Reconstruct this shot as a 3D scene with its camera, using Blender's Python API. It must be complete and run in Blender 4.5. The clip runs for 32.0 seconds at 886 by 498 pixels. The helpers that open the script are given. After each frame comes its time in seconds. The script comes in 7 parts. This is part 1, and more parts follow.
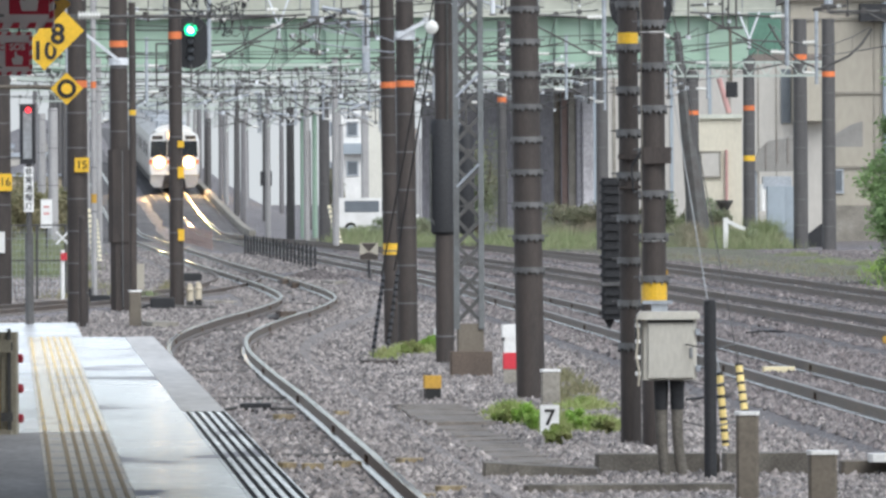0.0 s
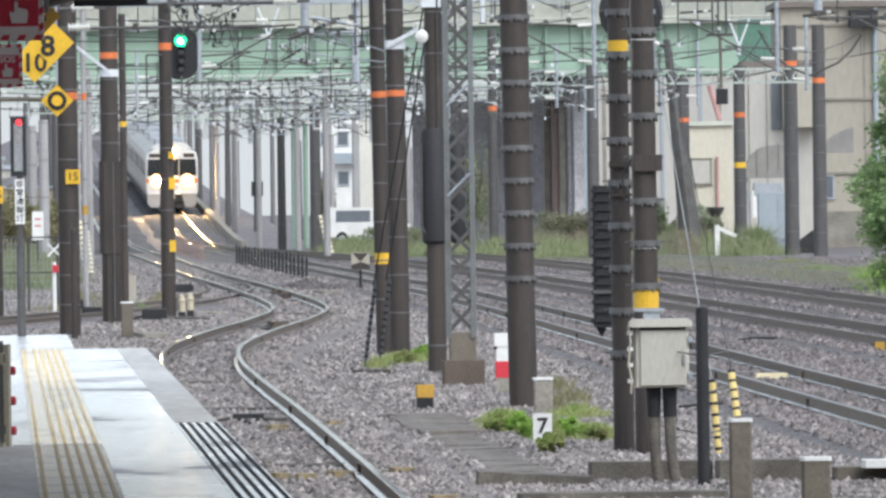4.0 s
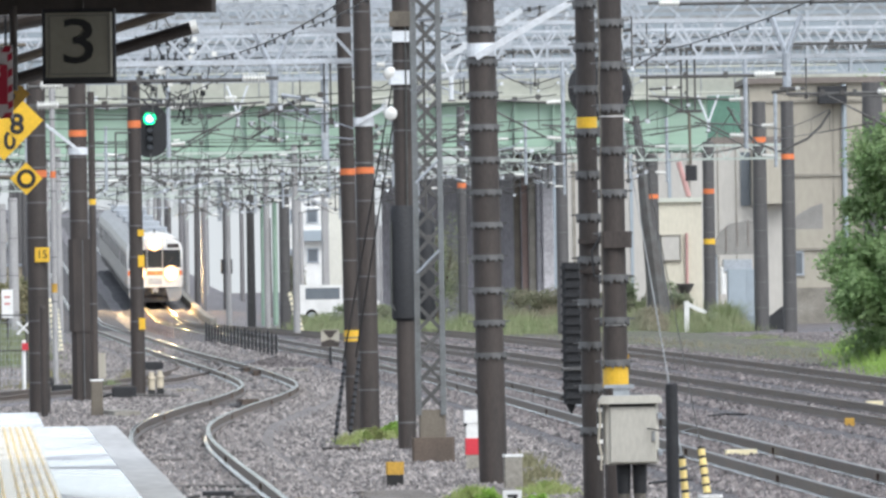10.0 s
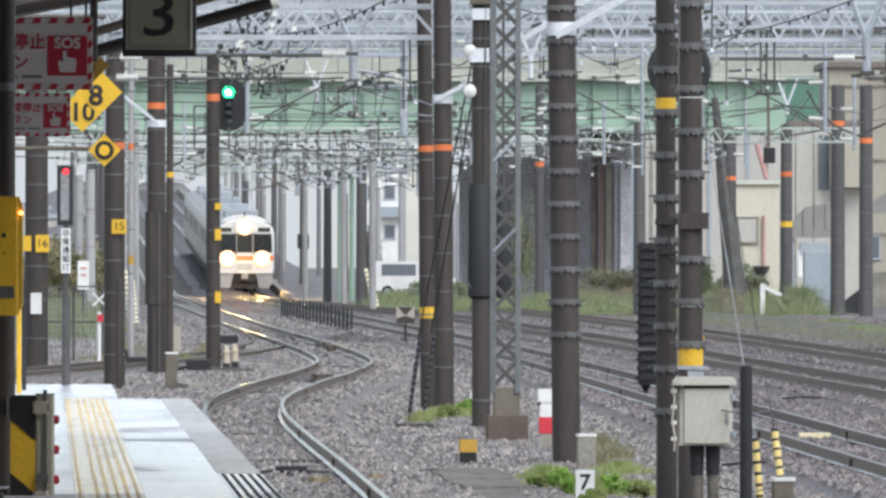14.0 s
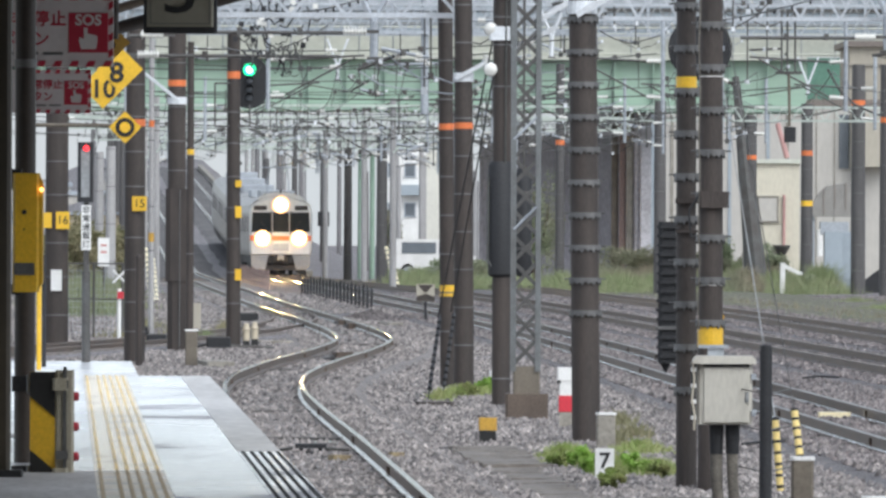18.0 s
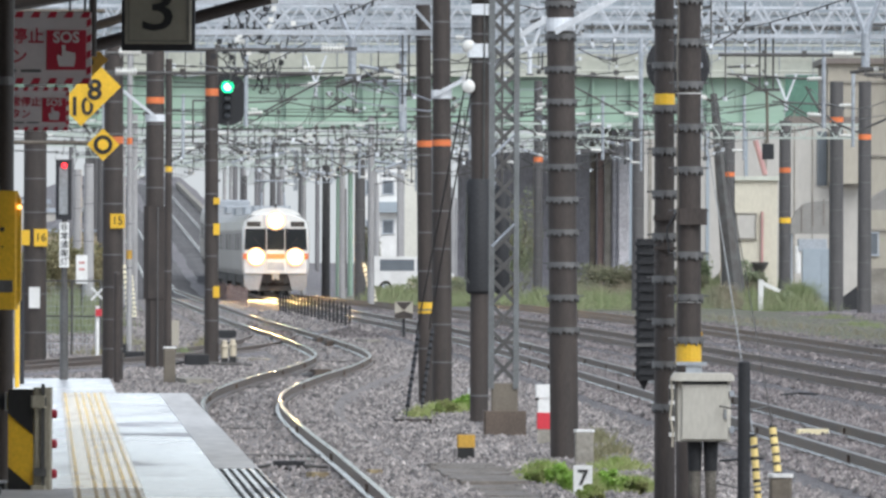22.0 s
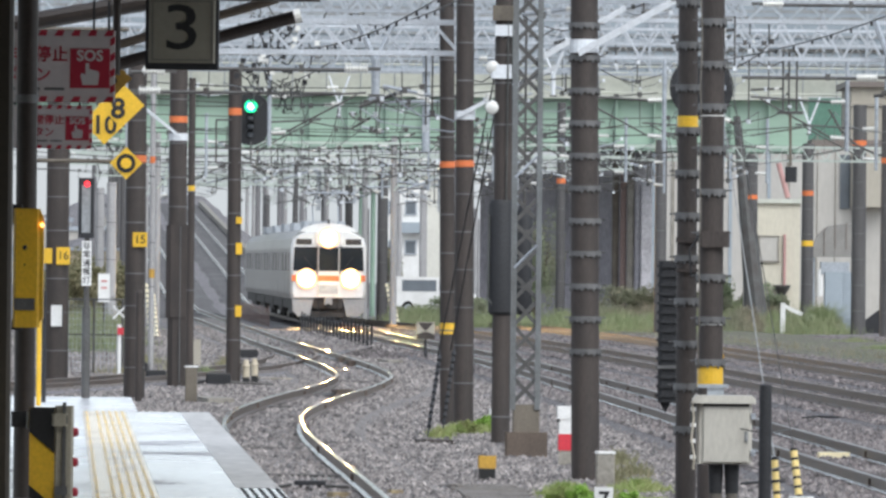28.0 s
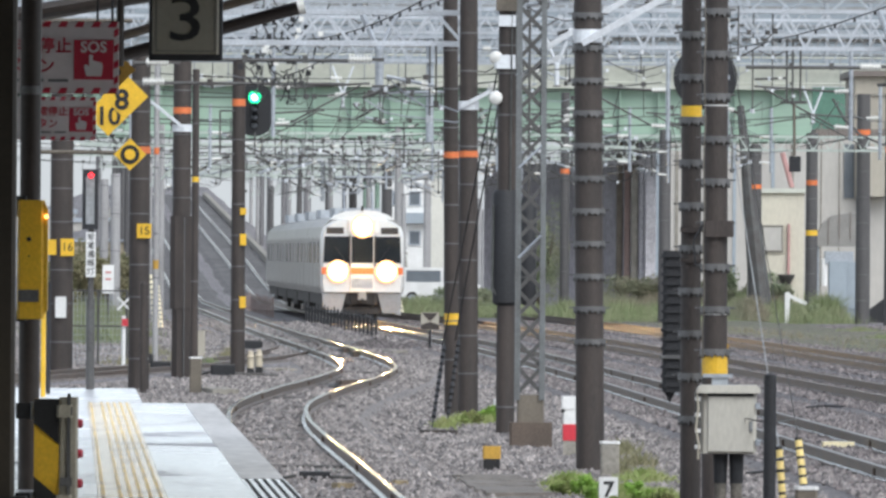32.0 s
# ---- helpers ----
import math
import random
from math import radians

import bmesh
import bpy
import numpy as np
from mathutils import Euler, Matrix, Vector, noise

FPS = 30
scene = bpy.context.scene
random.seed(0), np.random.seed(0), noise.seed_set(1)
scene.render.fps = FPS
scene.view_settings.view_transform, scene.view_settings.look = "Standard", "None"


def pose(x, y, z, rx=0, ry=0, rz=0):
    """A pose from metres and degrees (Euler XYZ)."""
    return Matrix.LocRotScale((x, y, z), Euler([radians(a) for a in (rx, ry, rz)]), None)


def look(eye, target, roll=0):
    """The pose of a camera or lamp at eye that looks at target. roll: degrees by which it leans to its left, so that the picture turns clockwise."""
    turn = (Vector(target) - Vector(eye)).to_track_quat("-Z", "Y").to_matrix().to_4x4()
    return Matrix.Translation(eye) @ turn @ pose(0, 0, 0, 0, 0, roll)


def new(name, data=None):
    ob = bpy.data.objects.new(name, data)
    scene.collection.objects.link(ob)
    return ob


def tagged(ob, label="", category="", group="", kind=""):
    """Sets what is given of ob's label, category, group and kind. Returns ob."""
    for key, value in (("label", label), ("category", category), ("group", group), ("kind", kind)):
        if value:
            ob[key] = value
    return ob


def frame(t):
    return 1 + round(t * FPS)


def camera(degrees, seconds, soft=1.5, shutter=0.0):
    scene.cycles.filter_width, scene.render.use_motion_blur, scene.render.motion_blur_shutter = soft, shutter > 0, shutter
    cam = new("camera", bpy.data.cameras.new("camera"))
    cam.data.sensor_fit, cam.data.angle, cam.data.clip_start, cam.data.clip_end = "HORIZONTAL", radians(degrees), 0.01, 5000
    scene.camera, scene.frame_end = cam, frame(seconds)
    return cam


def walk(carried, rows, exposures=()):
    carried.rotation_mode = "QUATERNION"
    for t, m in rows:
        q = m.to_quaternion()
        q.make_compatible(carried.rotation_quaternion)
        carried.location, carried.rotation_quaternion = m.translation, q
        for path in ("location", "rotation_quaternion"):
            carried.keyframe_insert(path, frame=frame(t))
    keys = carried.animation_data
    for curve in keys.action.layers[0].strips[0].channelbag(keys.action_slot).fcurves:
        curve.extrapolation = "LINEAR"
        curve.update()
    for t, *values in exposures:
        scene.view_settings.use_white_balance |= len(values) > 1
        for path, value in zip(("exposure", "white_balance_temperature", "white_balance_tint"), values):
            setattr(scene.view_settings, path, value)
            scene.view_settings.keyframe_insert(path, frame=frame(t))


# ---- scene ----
import functools

# ---- camera ----
EYE = (0.0, 0.0, 2.35)
cam = camera(4.49, 32.0, soft=2.75)
# seconds, turn to the left, tilt up, lean: a long lens held by hand on the platform
VIEW = [
    (0, -0.2441, -0.3334, -0.327), (0.5, -0.3058, -0.3911, -0.325), (1, -0.2480, -0.3573, -0.220),
    (1.5, -0.2705, -0.3269, -0.325), (2, -0.3590, -0.3524, -0.504), (2.5, -0.3657, -0.3172, -0.735),
    (3, -0.3777, -0.3091, -0.803), (3.5, -0.2838, -0.3074, -0.760), (5.5, -0.3893, -0.1370, -0.682),
    (6, -0.4767, -0.1047, -0.536), (6.5, -0.5622, -0.0937, -0.679), (7, -0.5781, -0.0367, -0.862),
    (7.5, -0.5862, -0.0278, -0.818), (8, -0.6060, 0.0304, -0.843), (8.5, -0.5496, 0.0451, -0.902),
    (9, -0.5778, 0.0910, -0.698), (9.5, -0.5632, 0.1013, -0.905), (10, -0.4477, 0.1007, -0.890),
    (10.5, -0.3964, 0.0695, -0.763), (11, -0.3168, 0.0243, -0.382), (11.5, -0.2534, 0.0551, -0.609),
    (12, -0.1453, 0.0890, -0.347), (12.5, -0.0745, 0.0530, -0.155), (13, -0.0326, -0.0122, 0.069),
    (13.5, -0.0703, -0.0495, -0.044), (14, -0.0582, -0.0091, 0.046), (14.5, 0.0066, 0.0225, -0.243),
    (16.5, 0.0785, -0.0376, 0.134), (17, 0.0762, -0.0760, 0.164), (17.5, 0.0796, -0.1046, 0.112),
    (18, 0.0443, -0.1205, 0.228), (18.5, 0.0375, -0.0787, 0.079), (19, -0.0002, -0.0118, -0.002),
    (19.5, 0.0347, 0.0053, 0.287), (20, 0.0260, 0.0194, 0.100), (20.5, 0.0021, -0.0011, 0.074),
    (21, -0.0491, -0.0181, 0.211), (21.5, -0.0788, -0.0164, 0.356), (22, -0.0663, -0.0332, 0.198),
    (22.5, -0.0342, -0.0426, 0.329), (23, -0.0405, -0.0579, 0.445), (23.5, -0.0472, -0.0907, 0.459),
    (24, -0.0030, -0.1134, 0.345), (24.5, -0.0196, -0.1023, 0.241), (26.5, -0.0046, -0.0363, 0.503),
    (27, -0.0241, -0.0108, 0.222), (27.5, 0.0445, 0.0860, 0.307), (28, 0.0478, 0.0713, 0.571),
    (28.5, 0.1191, 0.0497, 0.521), (29, 0.1372, 0.0095, 0.450), (29.5, 0.1087, 0.0141, 0.566),
    (30, 0.1213, 0.0073, 0.643), (30.5, 0.1139, 0.0583, 0.706), (31, 0.1119, 0.0561, 0.657),
    (31.5, 0.0832, 0.0221, 0.367), (32, 0.0684, 0.0226, 0.422),
]


def aim(yaw, pitch, roll):
    a, b = radians(yaw), radians(pitch)
    way = Vector((-math.sin(a) * math.cos(b), math.cos(a) * math.cos(b), math.sin(b)))
    return look(EYE, Vector(EYE) + way * 100, roll)


walk(cam, [(t, aim(a, b, c)) for t, a, b, c in VIEW], [(t, e, 6430, 9) for t, e in ((0, 0.60), (3, 0.64), (7, 0.72), (10, 0.72), (13, 0.60), (20, 0.56), (32, 0.55))])

# ---- world, sun, exposure ----
world = bpy.data.worlds.new("overcast_sky")
scene.world = world
world.use_nodes = True
wn, wl = world.node_tree.nodes, world.node_tree.links
sky = wn.new("ShaderNodeTexSky")
sky.sky_type, sky.sun_disc = "NISHITA", False
sky.sun_elevation, sky.sun_rotation = radians(49), radians(150)
sky.air_density, sky.dust_density = 1.0, 1.5
pale = wn.new("ShaderNodeHueSaturation")
pale.inputs["Saturation"].default_value = 0.46
wl.new(sky.outputs[0], pale.inputs["Color"])
wl.new(pale.outputs[0], wn["Background"].inputs["Color"])
wn["Background"].inputs["Strength"].default_value = 0.15
sun = new("sun", bpy.data.lights.new("sun", "SUN"))
sun.data.energy, sun.data.angle, sun.data.color = 1.4, radians(40), (0.96, 0.985, 1)
sun.matrix_world = look((0, 0, 45), (-20, 34, 0))


# ---- materials ----
def shade(name, base, rough=0.6, metal=0.0, other=None, size=1.0, amount=0.5, fine=0.25, bump=0.0, stretch=(1, 1, 1), emit=0.0, clear=0.0, clear_rough=0.22, patchy=False, wet=0.0, island=0.0, span=(0.35, 0.68)):
    """A surface with colour variation at two scales, in metres, and fine relief."""
    m = bpy.data.materials.new(name)
    m.use_nodes = True
    n, k = m.node_tree.nodes, m.node_tree.links
    b = n["Principled BSDF"]
    b.inputs["Roughness"].default_value, b.inputs["Metallic"].default_value = rough, metal
    base = (*base, 1.0)
    if emit:
        b.inputs["Emission Color"].default_value, b.inputs["Emission Strength"].default_value = base, emit
        b.inputs["Base Color"].default_value = base
        return m
    other = (*(other or [c * 0.6 for c in base[:3]]), 1.0)
    co, mp = n.new("ShaderNodeTexCoord"), n.new("ShaderNodeMapping")
    mp.inputs["Scale"].default_value = stretch
    k.new(co.outputs["Object"], mp.inputs["Vector"])
    info = n.new("ShaderNodeObjectInfo")
    big, small = n.new("ShaderNodeTexNoise"), n.new("ShaderNodeTexNoise")
    for tex, scale, detail in ((big, 1 / size, 5), (small, 14 / size, 4)):
        tex.inputs["Scale"].default_value, tex.inputs["Detail"].default_value = scale, detail
        k.new(mp.outputs[0], tex.inputs["Vector"])
    ramp = n.new("ShaderNodeMapRange")
    ramp.inputs["From Min"].default_value, ramp.inputs["From Max"].default_value = span
    ramp.inputs["To Max"].default_value = amount
    k.new(big.outputs["Fac"], ramp.inputs["Value"])
    mix = n.new("ShaderNodeMix")
    mix.data_type = "RGBA"
    mix.inputs["A"].default_value, mix.inputs["B"].default_value = base, other
    k.new(ramp.outputs[0], mix.inputs["Factor"])
    grain = n.new("ShaderNodeMapRange")
    grain.inputs["From Min"].default_value, grain.inputs["From Max"].default_value = 0.3, 0.7
    grain.inputs["To Min"].default_value, grain.inputs["To Max"].default_value = 1 - fine, 1 + fine
    k.new(small.outputs["Fac"], grain.inputs["Value"])
    own = n.new("ShaderNodeMapRange")
    own.inputs["To Min"].default_value, own.inputs["To Max"].default_value = 0.92, 1.08
    if island:
        own.inputs["To Min"].default_value, own.inputs["To Max"].default_value = 1 - island, 1 + island
        k.new(n.new("ShaderNodeNewGeometry").outputs["Random Per Island"], own.inputs["Value"])
    else:
        k.new(info.outputs["Random"], own.inputs["Value"])
    times = n.new("ShaderNodeMath")
    times.operation = "MULTIPLY"
    k.new(grain.outputs[0], times.inputs[0])
    k.new(own.outputs[0], times.inputs[1])
    vec = n.new("ShaderNodeVectorMath")
    vec.operation = "SCALE"
    k.new(mix.outputs["Result"], vec.inputs[0])
    k.new(times.outputs[0], vec.inputs["Scale"])
    k.new(vec.outputs[0], b.inputs["Base Color"])
    if wet:
        damp = n.new("ShaderNodeMapRange")
        damp.inputs["From Min"].default_value, damp.inputs["From Max"].default_value = 0.35, 0.65
        damp.inputs["To Min"].default_value, damp.inputs["To Max"].default_value = rough, wet
        k.new(big.outputs["Fac"], damp.inputs["Value"])
        k.new(damp.outputs[0], b.inputs["Roughness"])
    if clear:
        b.inputs["Coat Weight"].default_value, b.inputs["Coat Roughness"].default_value = clear, clear_rough
    if patchy:
        for socket, most in (("Specular IOR Level", 0.5), ("Coat Weight", clear)):
            film = n.new("ShaderNodeMapRange")
            film.inputs["From Min"].default_value, film.inputs["From Max"].default_value = span
            film.inputs["To Min"].default_value, film.inputs["To Max"].default_value = most, 0.0
            k.new(big.outputs["Fac"], film.inputs["Value"])
            k.new(film.outputs[0], b.inputs[socket])
    if bump:
        bp = n.new("ShaderNodeBump")
        bp.inputs["Strength"].default_value, bp.inputs["Distance"].default_value = 0.7, bump
        k.new(small.outputs["Fac"], bp.inputs["Height"])
        k.new(bp.outputs[0], b.inputs["Normal"])
    return m


def leafy(m, share=0.4):
    """Lets part of the light through thin leaves and blades."""
    n, k = m.node_tree.nodes, m.node_tree.links
    b, out = n["Principled BSDF"], n["Material Output"]
    thin, mix = n.new("ShaderNodeBsdfTranslucent"), n.new("ShaderNodeMixShader")
    k.new(b.inputs["Base Color"].links[0].from_socket, thin.inputs["Color"])
    mix.inputs[0].default_value = share
    k.new(b.outputs[0], mix.inputs[1])
    k.new(thin.outputs[0], mix.inputs[2])
    k.new(mix.outputs[0], out.inputs["Surface"])
    return m


BALLAST = shade("ballast", (0.185, 0.167, 0.168), 0.5, other=(0.085, 0.075, 0.075), size=0.9, amount=0.9, fine=0.75, bump=0.08)
STONE = shade("ballast_stone", (0.25, 0.225, 0.21), 0.4, other=(0.12, 0.105, 0.10), size=0.6, amount=0.9, fine=0.3, island=0.7)
MUD = shade("muddy_fine_gravel", (0.215, 0.19, 0.175), 0.55, other=(0.11, 0.095, 0.088), size=0.7, amount=0.9, fine=0.4, bump=0.03)
BALLAST_OLD = shade("old_brown_ballast", (0.125, 0.108, 0.105), 0.5, other=(0.07, 0.058, 0.056), size=0.9, amount=0.9, fine=0.75, bump=0.08)
STONE_OLD = shade("old_brown_ballast_stone", (0.175, 0.155, 0.15), 0.4, other=(0.105, 0.085, 0.08), size=0.8, amount=0.9, fine=0.3, island=0.7)
RAIL_SIDE = shade("rail_rust", (0.105, 0.085, 0.075), 0.45, 0.2, other=(0.15, 0.10, 0.07), size=1.5, amount=0.7, fine=0.3)
RAIL_TOP = shade("rail_head", (0.66, 0.66, 0.68), 0.125, 1.0, size=2, amount=0.3, fine=0.1)
SLEEPER = shade("sleeper_concrete", (0.24, 0.22, 0.21), 0.6, size=0.8, fine=0.3, bump=0.01)
POLE = shade("dark_pole_concrete", (0.057, 0.045, 0.039), 0.62, other=(0.031, 0.026, 0.024), size=0.5, amount=0.8, fine=0.22, stretch=(3, 3, 0.5), bump=0.004)
BAND = shade("galvanised_band", (0.175, 0.175, 0.175), 0.45, 0.5, size=0.1, amount=0.5, fine=0.3)
STEEL = shade("galvanised_steel", (0.43, 0.465, 0.505), 0.45, 0.35, size=1.2, amount=0.5, fine=0.15)
STEEL_WHITE = shade("bright_steel", (0.74, 0.77, 0.80), 0.4, 0.1, other=(0.55, 0.58, 0.6), size=0.7, amount=0.6, fine=0.1)
STEEL_PALE = shade("pale_weathered_steel", (0.54, 0.575, 0.615), 0.45, 0.2, other=(0.38, 0.40, 0.42), size=0.5, amount=0.8, fine=0.15)
DARK = shade("black_enamel", (0.022, 0.023, 0.026), 0.65, size=0.4, fine=0.3)
WIRE = shade("weathered_wire", (0.10, 0.105, 0.10), 0.5, 0.4, size=1)
INSULATOR = shade("white_porcelain", (0.78, 0.78, 0.74), 0.2, size=0.3, amount=0.3, fine=0.05)
CONCRETE = shade("concrete", (0.31, 0.29, 0.25), 0.7, other=(0.17, 0.155, 0.13), size=0.6, amount=0.8, fine=0.2, bump=0.006)
CONCRETE_BROWN = shade("stained_concrete", (0.165, 0.142, 0.112), 0.7, other=(0.09, 0.078, 0.062), size=0.5, amount=0.8, fine=0.15, bump=0.006)
YELLOW = shade("yellow_paint", (0.82, 0.50, 0.035), 0.4, other=(0.55, 0.33, 0.04), size=0.3, amount=0.4, fine=0.1)
ORANGE = shade("orange_paint", (0.72, 0.19, 0.06), 0.5, size=0.3, amount=0.4, fine=0.15)
RED = shade("red_paint", (0.65, 0.05, 0.07), 0.4, size=0.3, amount=0.3, fine=0.1)
WHITE = shade("white_paint", (0.80, 0.80, 0.78), 0.45, other=(0.6, 0.6, 0.57), size=0.5, amount=0.5, fine=0.06)
BLACK = shade("black_paint", (0.02, 0.02, 0.02), 0.5, size=0.4, fine=0.2)
CABINET = shade("beige_grey_paint", (0.53, 0.51, 0.45), 0.45, other=(0.30, 0.275, 0.23), size=0.45, amount=0.85, fine=0.08, stretch=(1.3, 1, 0.45), span=(0.45, 0.72))
# near-white base holds the sky's glare on the wet concrete
PAVE = shade("wet_concrete_sky_glare", (0.90, 0.93, 0.97), 0.3, other=(0.50, 0.51, 0.535), size=1.0, amount=1.0, fine=0.15, stretch=(0.7, 0.3, 1), wet=0.2, clear=0.8, clear_rough=0.2, patchy=True, span=(0.48, 0.62))
PAVE_DRY = shade("dry_platform_asphalt", (0.36, 0.355, 0.35), 0.6, other=(0.58, 0.58, 0.58), size=0.8, amount=0.7, fine=0.2, stretch=(1.5, 0.3, 1))
TACTILE_DRY = shade("dry_tactile_tile", (0.80, 0.75, 0.66), 0.35, other=(0.56, 0.52, 0.45), size=0.6, amount=0.8, fine=0.2, stretch=(3.5, 0.5, 1))
TACTILE_DIM = shade("worn_tactile_dot", (0.42, 0.33, 0.20), 0.6, other=(0.30, 0.24, 0.15), size=1.0, amount=0.6, fine=0.1)
COPING = shade("platform_coping", (0.53, 0.52, 0.505), 0.42, size=1.5, amount=0.5, fine=0.2, stretch=(1, 0.2, 1), wet=0.5)
# pale tile base carries the glare of the wet strip too
TACTILE = shade("yellow_tactile_tile", (0.90, 0.79, 0.62), 0.2, other=(0.56, 0.46, 0.35), size=0.6, amount=0.8, fine=0.2, stretch=(3.5, 0.5, 1), span=(0.5, 0.62))
TACTILE_DOT = shade("yellow_tactile_dot", (0.86, 0.62, 0.22), 0.35, other=(0.52, 0.37, 0.17), size=0.6, amount=0.9, fine=0.1, stretch=(3.5, 0.5, 1), span=(0.5, 0.6))
BRIDGE = shade("pale_green_girder", (0.27, 0.39, 0.305), 0.55, other=(0.34, 0.45, 0.37), size=6, amount=0.7, fine=0.06, stretch=(0.3, 1, 1.5))
BRIDGE_DARK = shade("dark_green_panel", (0.11, 0.23, 0.17), 0.5, size=2, fine=0.1)
PARAPET = shade("bridge_parapet", (0.52, 0.53, 0.46), 0.6, other=(0.42, 0.43, 0.38), size=4, amount=0.6, fine=0.08)
WALL = shade("cream_rendered_wall", (0.41, 0.38, 0.315), 0.75, other=(0.33, 0.30, 0.25), size=3, amount=0.7, fine=0.06, stretch=(1, 1, 0.4), bump=0.01)
WALL_PALE = shade("white_rendered_wall", (0.51, 0.49, 0.45), 0.75, other=(0.39, 0.37, 0.34), size=2.5, amount=0.6, fine=0.05, stretch=(1, 1, 0.4))
WALL_BLUE = shade("pale_blue_cladding", (0.33, 0.38, 0.42), 0.6, size=4, amount=0.4, fine=0.05)
# abutments coloured darker for underbridge shade, both tones lifted for haze
ABUTMENT_SHADE = shade("shaded_abutment_concrete", (0.33, 0.32, 0.35), 0.8, other=(0.21, 0.205, 0.22), size=1.6, amount=0.8, fine=0.2, stretch=(1.5, 1, 0.4))
PALE_HAZED = shade("pale_hazed_concrete", (0.46, 0.45, 0.47), 0.8, other=(0.30, 0.29, 0.30), size=2, amount=0.8, fine=0.2)
ROOF = shade("brown_sheet_roof", (0.20, 0.17, 0.15), 0.5, size=1.5, fine=0.15)
GLASS = shade("window_glass", (0.16, 0.18, 0.20), 0.12, size=1, fine=0.05)
# both leaf colours are raised above natural green to hold the haze
LEAF = leafy(shade("leaf", (0.25, 0.38, 0.165), 0.5, other=(0.38, 0.49, 0.25), size=0.8, amount=0.9, fine=0.3), 0.5)
LEAF_DARK = leafy(shade("leaf_shrub", (0.27, 0.33, 0.20), 0.7, other=(0.33, 0.31, 0.23), size=1.2, amount=0.9, fine=0.3), 0.45)
GRASS = leafy(shade("grass_blade", (0.22, 0.28, 0.13), 0.5, other=(0.30, 0.30, 0.18), size=0.9, amount=0.9, fine=0.3))
BARK = shade("bark", (0.10, 0.07, 0.05), 0.8, size=0.3, fine=0.3)
RUBBER = shade("black_grip_rubber", (0.02, 0.021, 0.023), 0.95, size=0.5, fine=0.2)
OCHRE = shade("faded_and_shaded_ochre", (0.50, 0.29, 0.045), 0.55, other=(0.36, 0.21, 0.05), size=0.2, amount=0.6, fine=0.15)
GUARD_YELLOW = shade("pale_yellow_plastic", (0.80, 0.62, 0.24), 0.45, size=0.3, amount=0.3, fine=0.1)
SOIL = shade("weedy_soil", (0.125, 0.115, 0.09), 0.9, other=(0.11, 0.13, 0.07), size=2.5, amount=0.9, fine=0.5, bump=0.03)
TROUGH = shade("weathered_trough_concrete", (0.17, 0.155, 0.13), 0.65, other=(0.075, 0.066, 0.055), size=0.35, amount=0.95, fine=0.3, bump=0.008)
FOOT_SHEEN = shade("wet_rail_foot_sheen", (0.55, 0.54, 0.53), 0.22, 0.8, other=(0.30, 0.26, 0.23), size=2.5, amount=0.8, fine=0.2, stretch=(1, 0.3, 1))
PALE_BED = shade("pale_wet_gravel", (0.17, 0.168, 0.17), 1.0, other=(0.11, 0.108, 0.108), size=3, amount=0.8, fine=0.4, bump=0.03)
PALE_BED.node_tree.nodes["Principled BSDF"].inputs["Specular IOR Level"].default_value = 0.05
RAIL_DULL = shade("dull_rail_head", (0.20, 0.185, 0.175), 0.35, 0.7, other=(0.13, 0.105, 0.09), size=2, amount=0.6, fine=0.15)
RUST = shade("rust_stained_concrete", (0.27, 0.195, 0.175), 0.75, other=(0.19, 0.135, 0.12), size=1.0, amount=0.8, fine=0.2, stretch=(2, 2, 0.4))
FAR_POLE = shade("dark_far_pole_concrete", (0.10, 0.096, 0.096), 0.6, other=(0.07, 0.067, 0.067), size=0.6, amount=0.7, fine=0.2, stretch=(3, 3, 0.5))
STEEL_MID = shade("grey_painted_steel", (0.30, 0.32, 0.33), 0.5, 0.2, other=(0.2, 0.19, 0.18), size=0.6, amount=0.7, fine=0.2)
# two lighter pole colours with the distance haze mixed into the concrete
POLE_MID_HAZE = shade("mid_hazed_pole_concrete", (0.19, 0.185, 0.19), 0.5, other=(0.13, 0.125, 0.13), size=0.6, amount=0.7, fine=0.2, stretch=(3, 3, 0.5))
POLE_GREY_HAZE = shade("grey_and_hazed_pole_concrete", (0.36, 0.355, 0.355), 0.6, other=(0.27, 0.265, 0.26), size=0.6, amount=0.7, fine=0.2, stretch=(3, 3, 0.5))
STEEL_DARK = shade("weathered_steel", (0.11, 0.112, 0.11), 0.55, 0.3, other=(0.07, 0.06, 0.055), size=0.5, amount=0.8, fine=0.2)


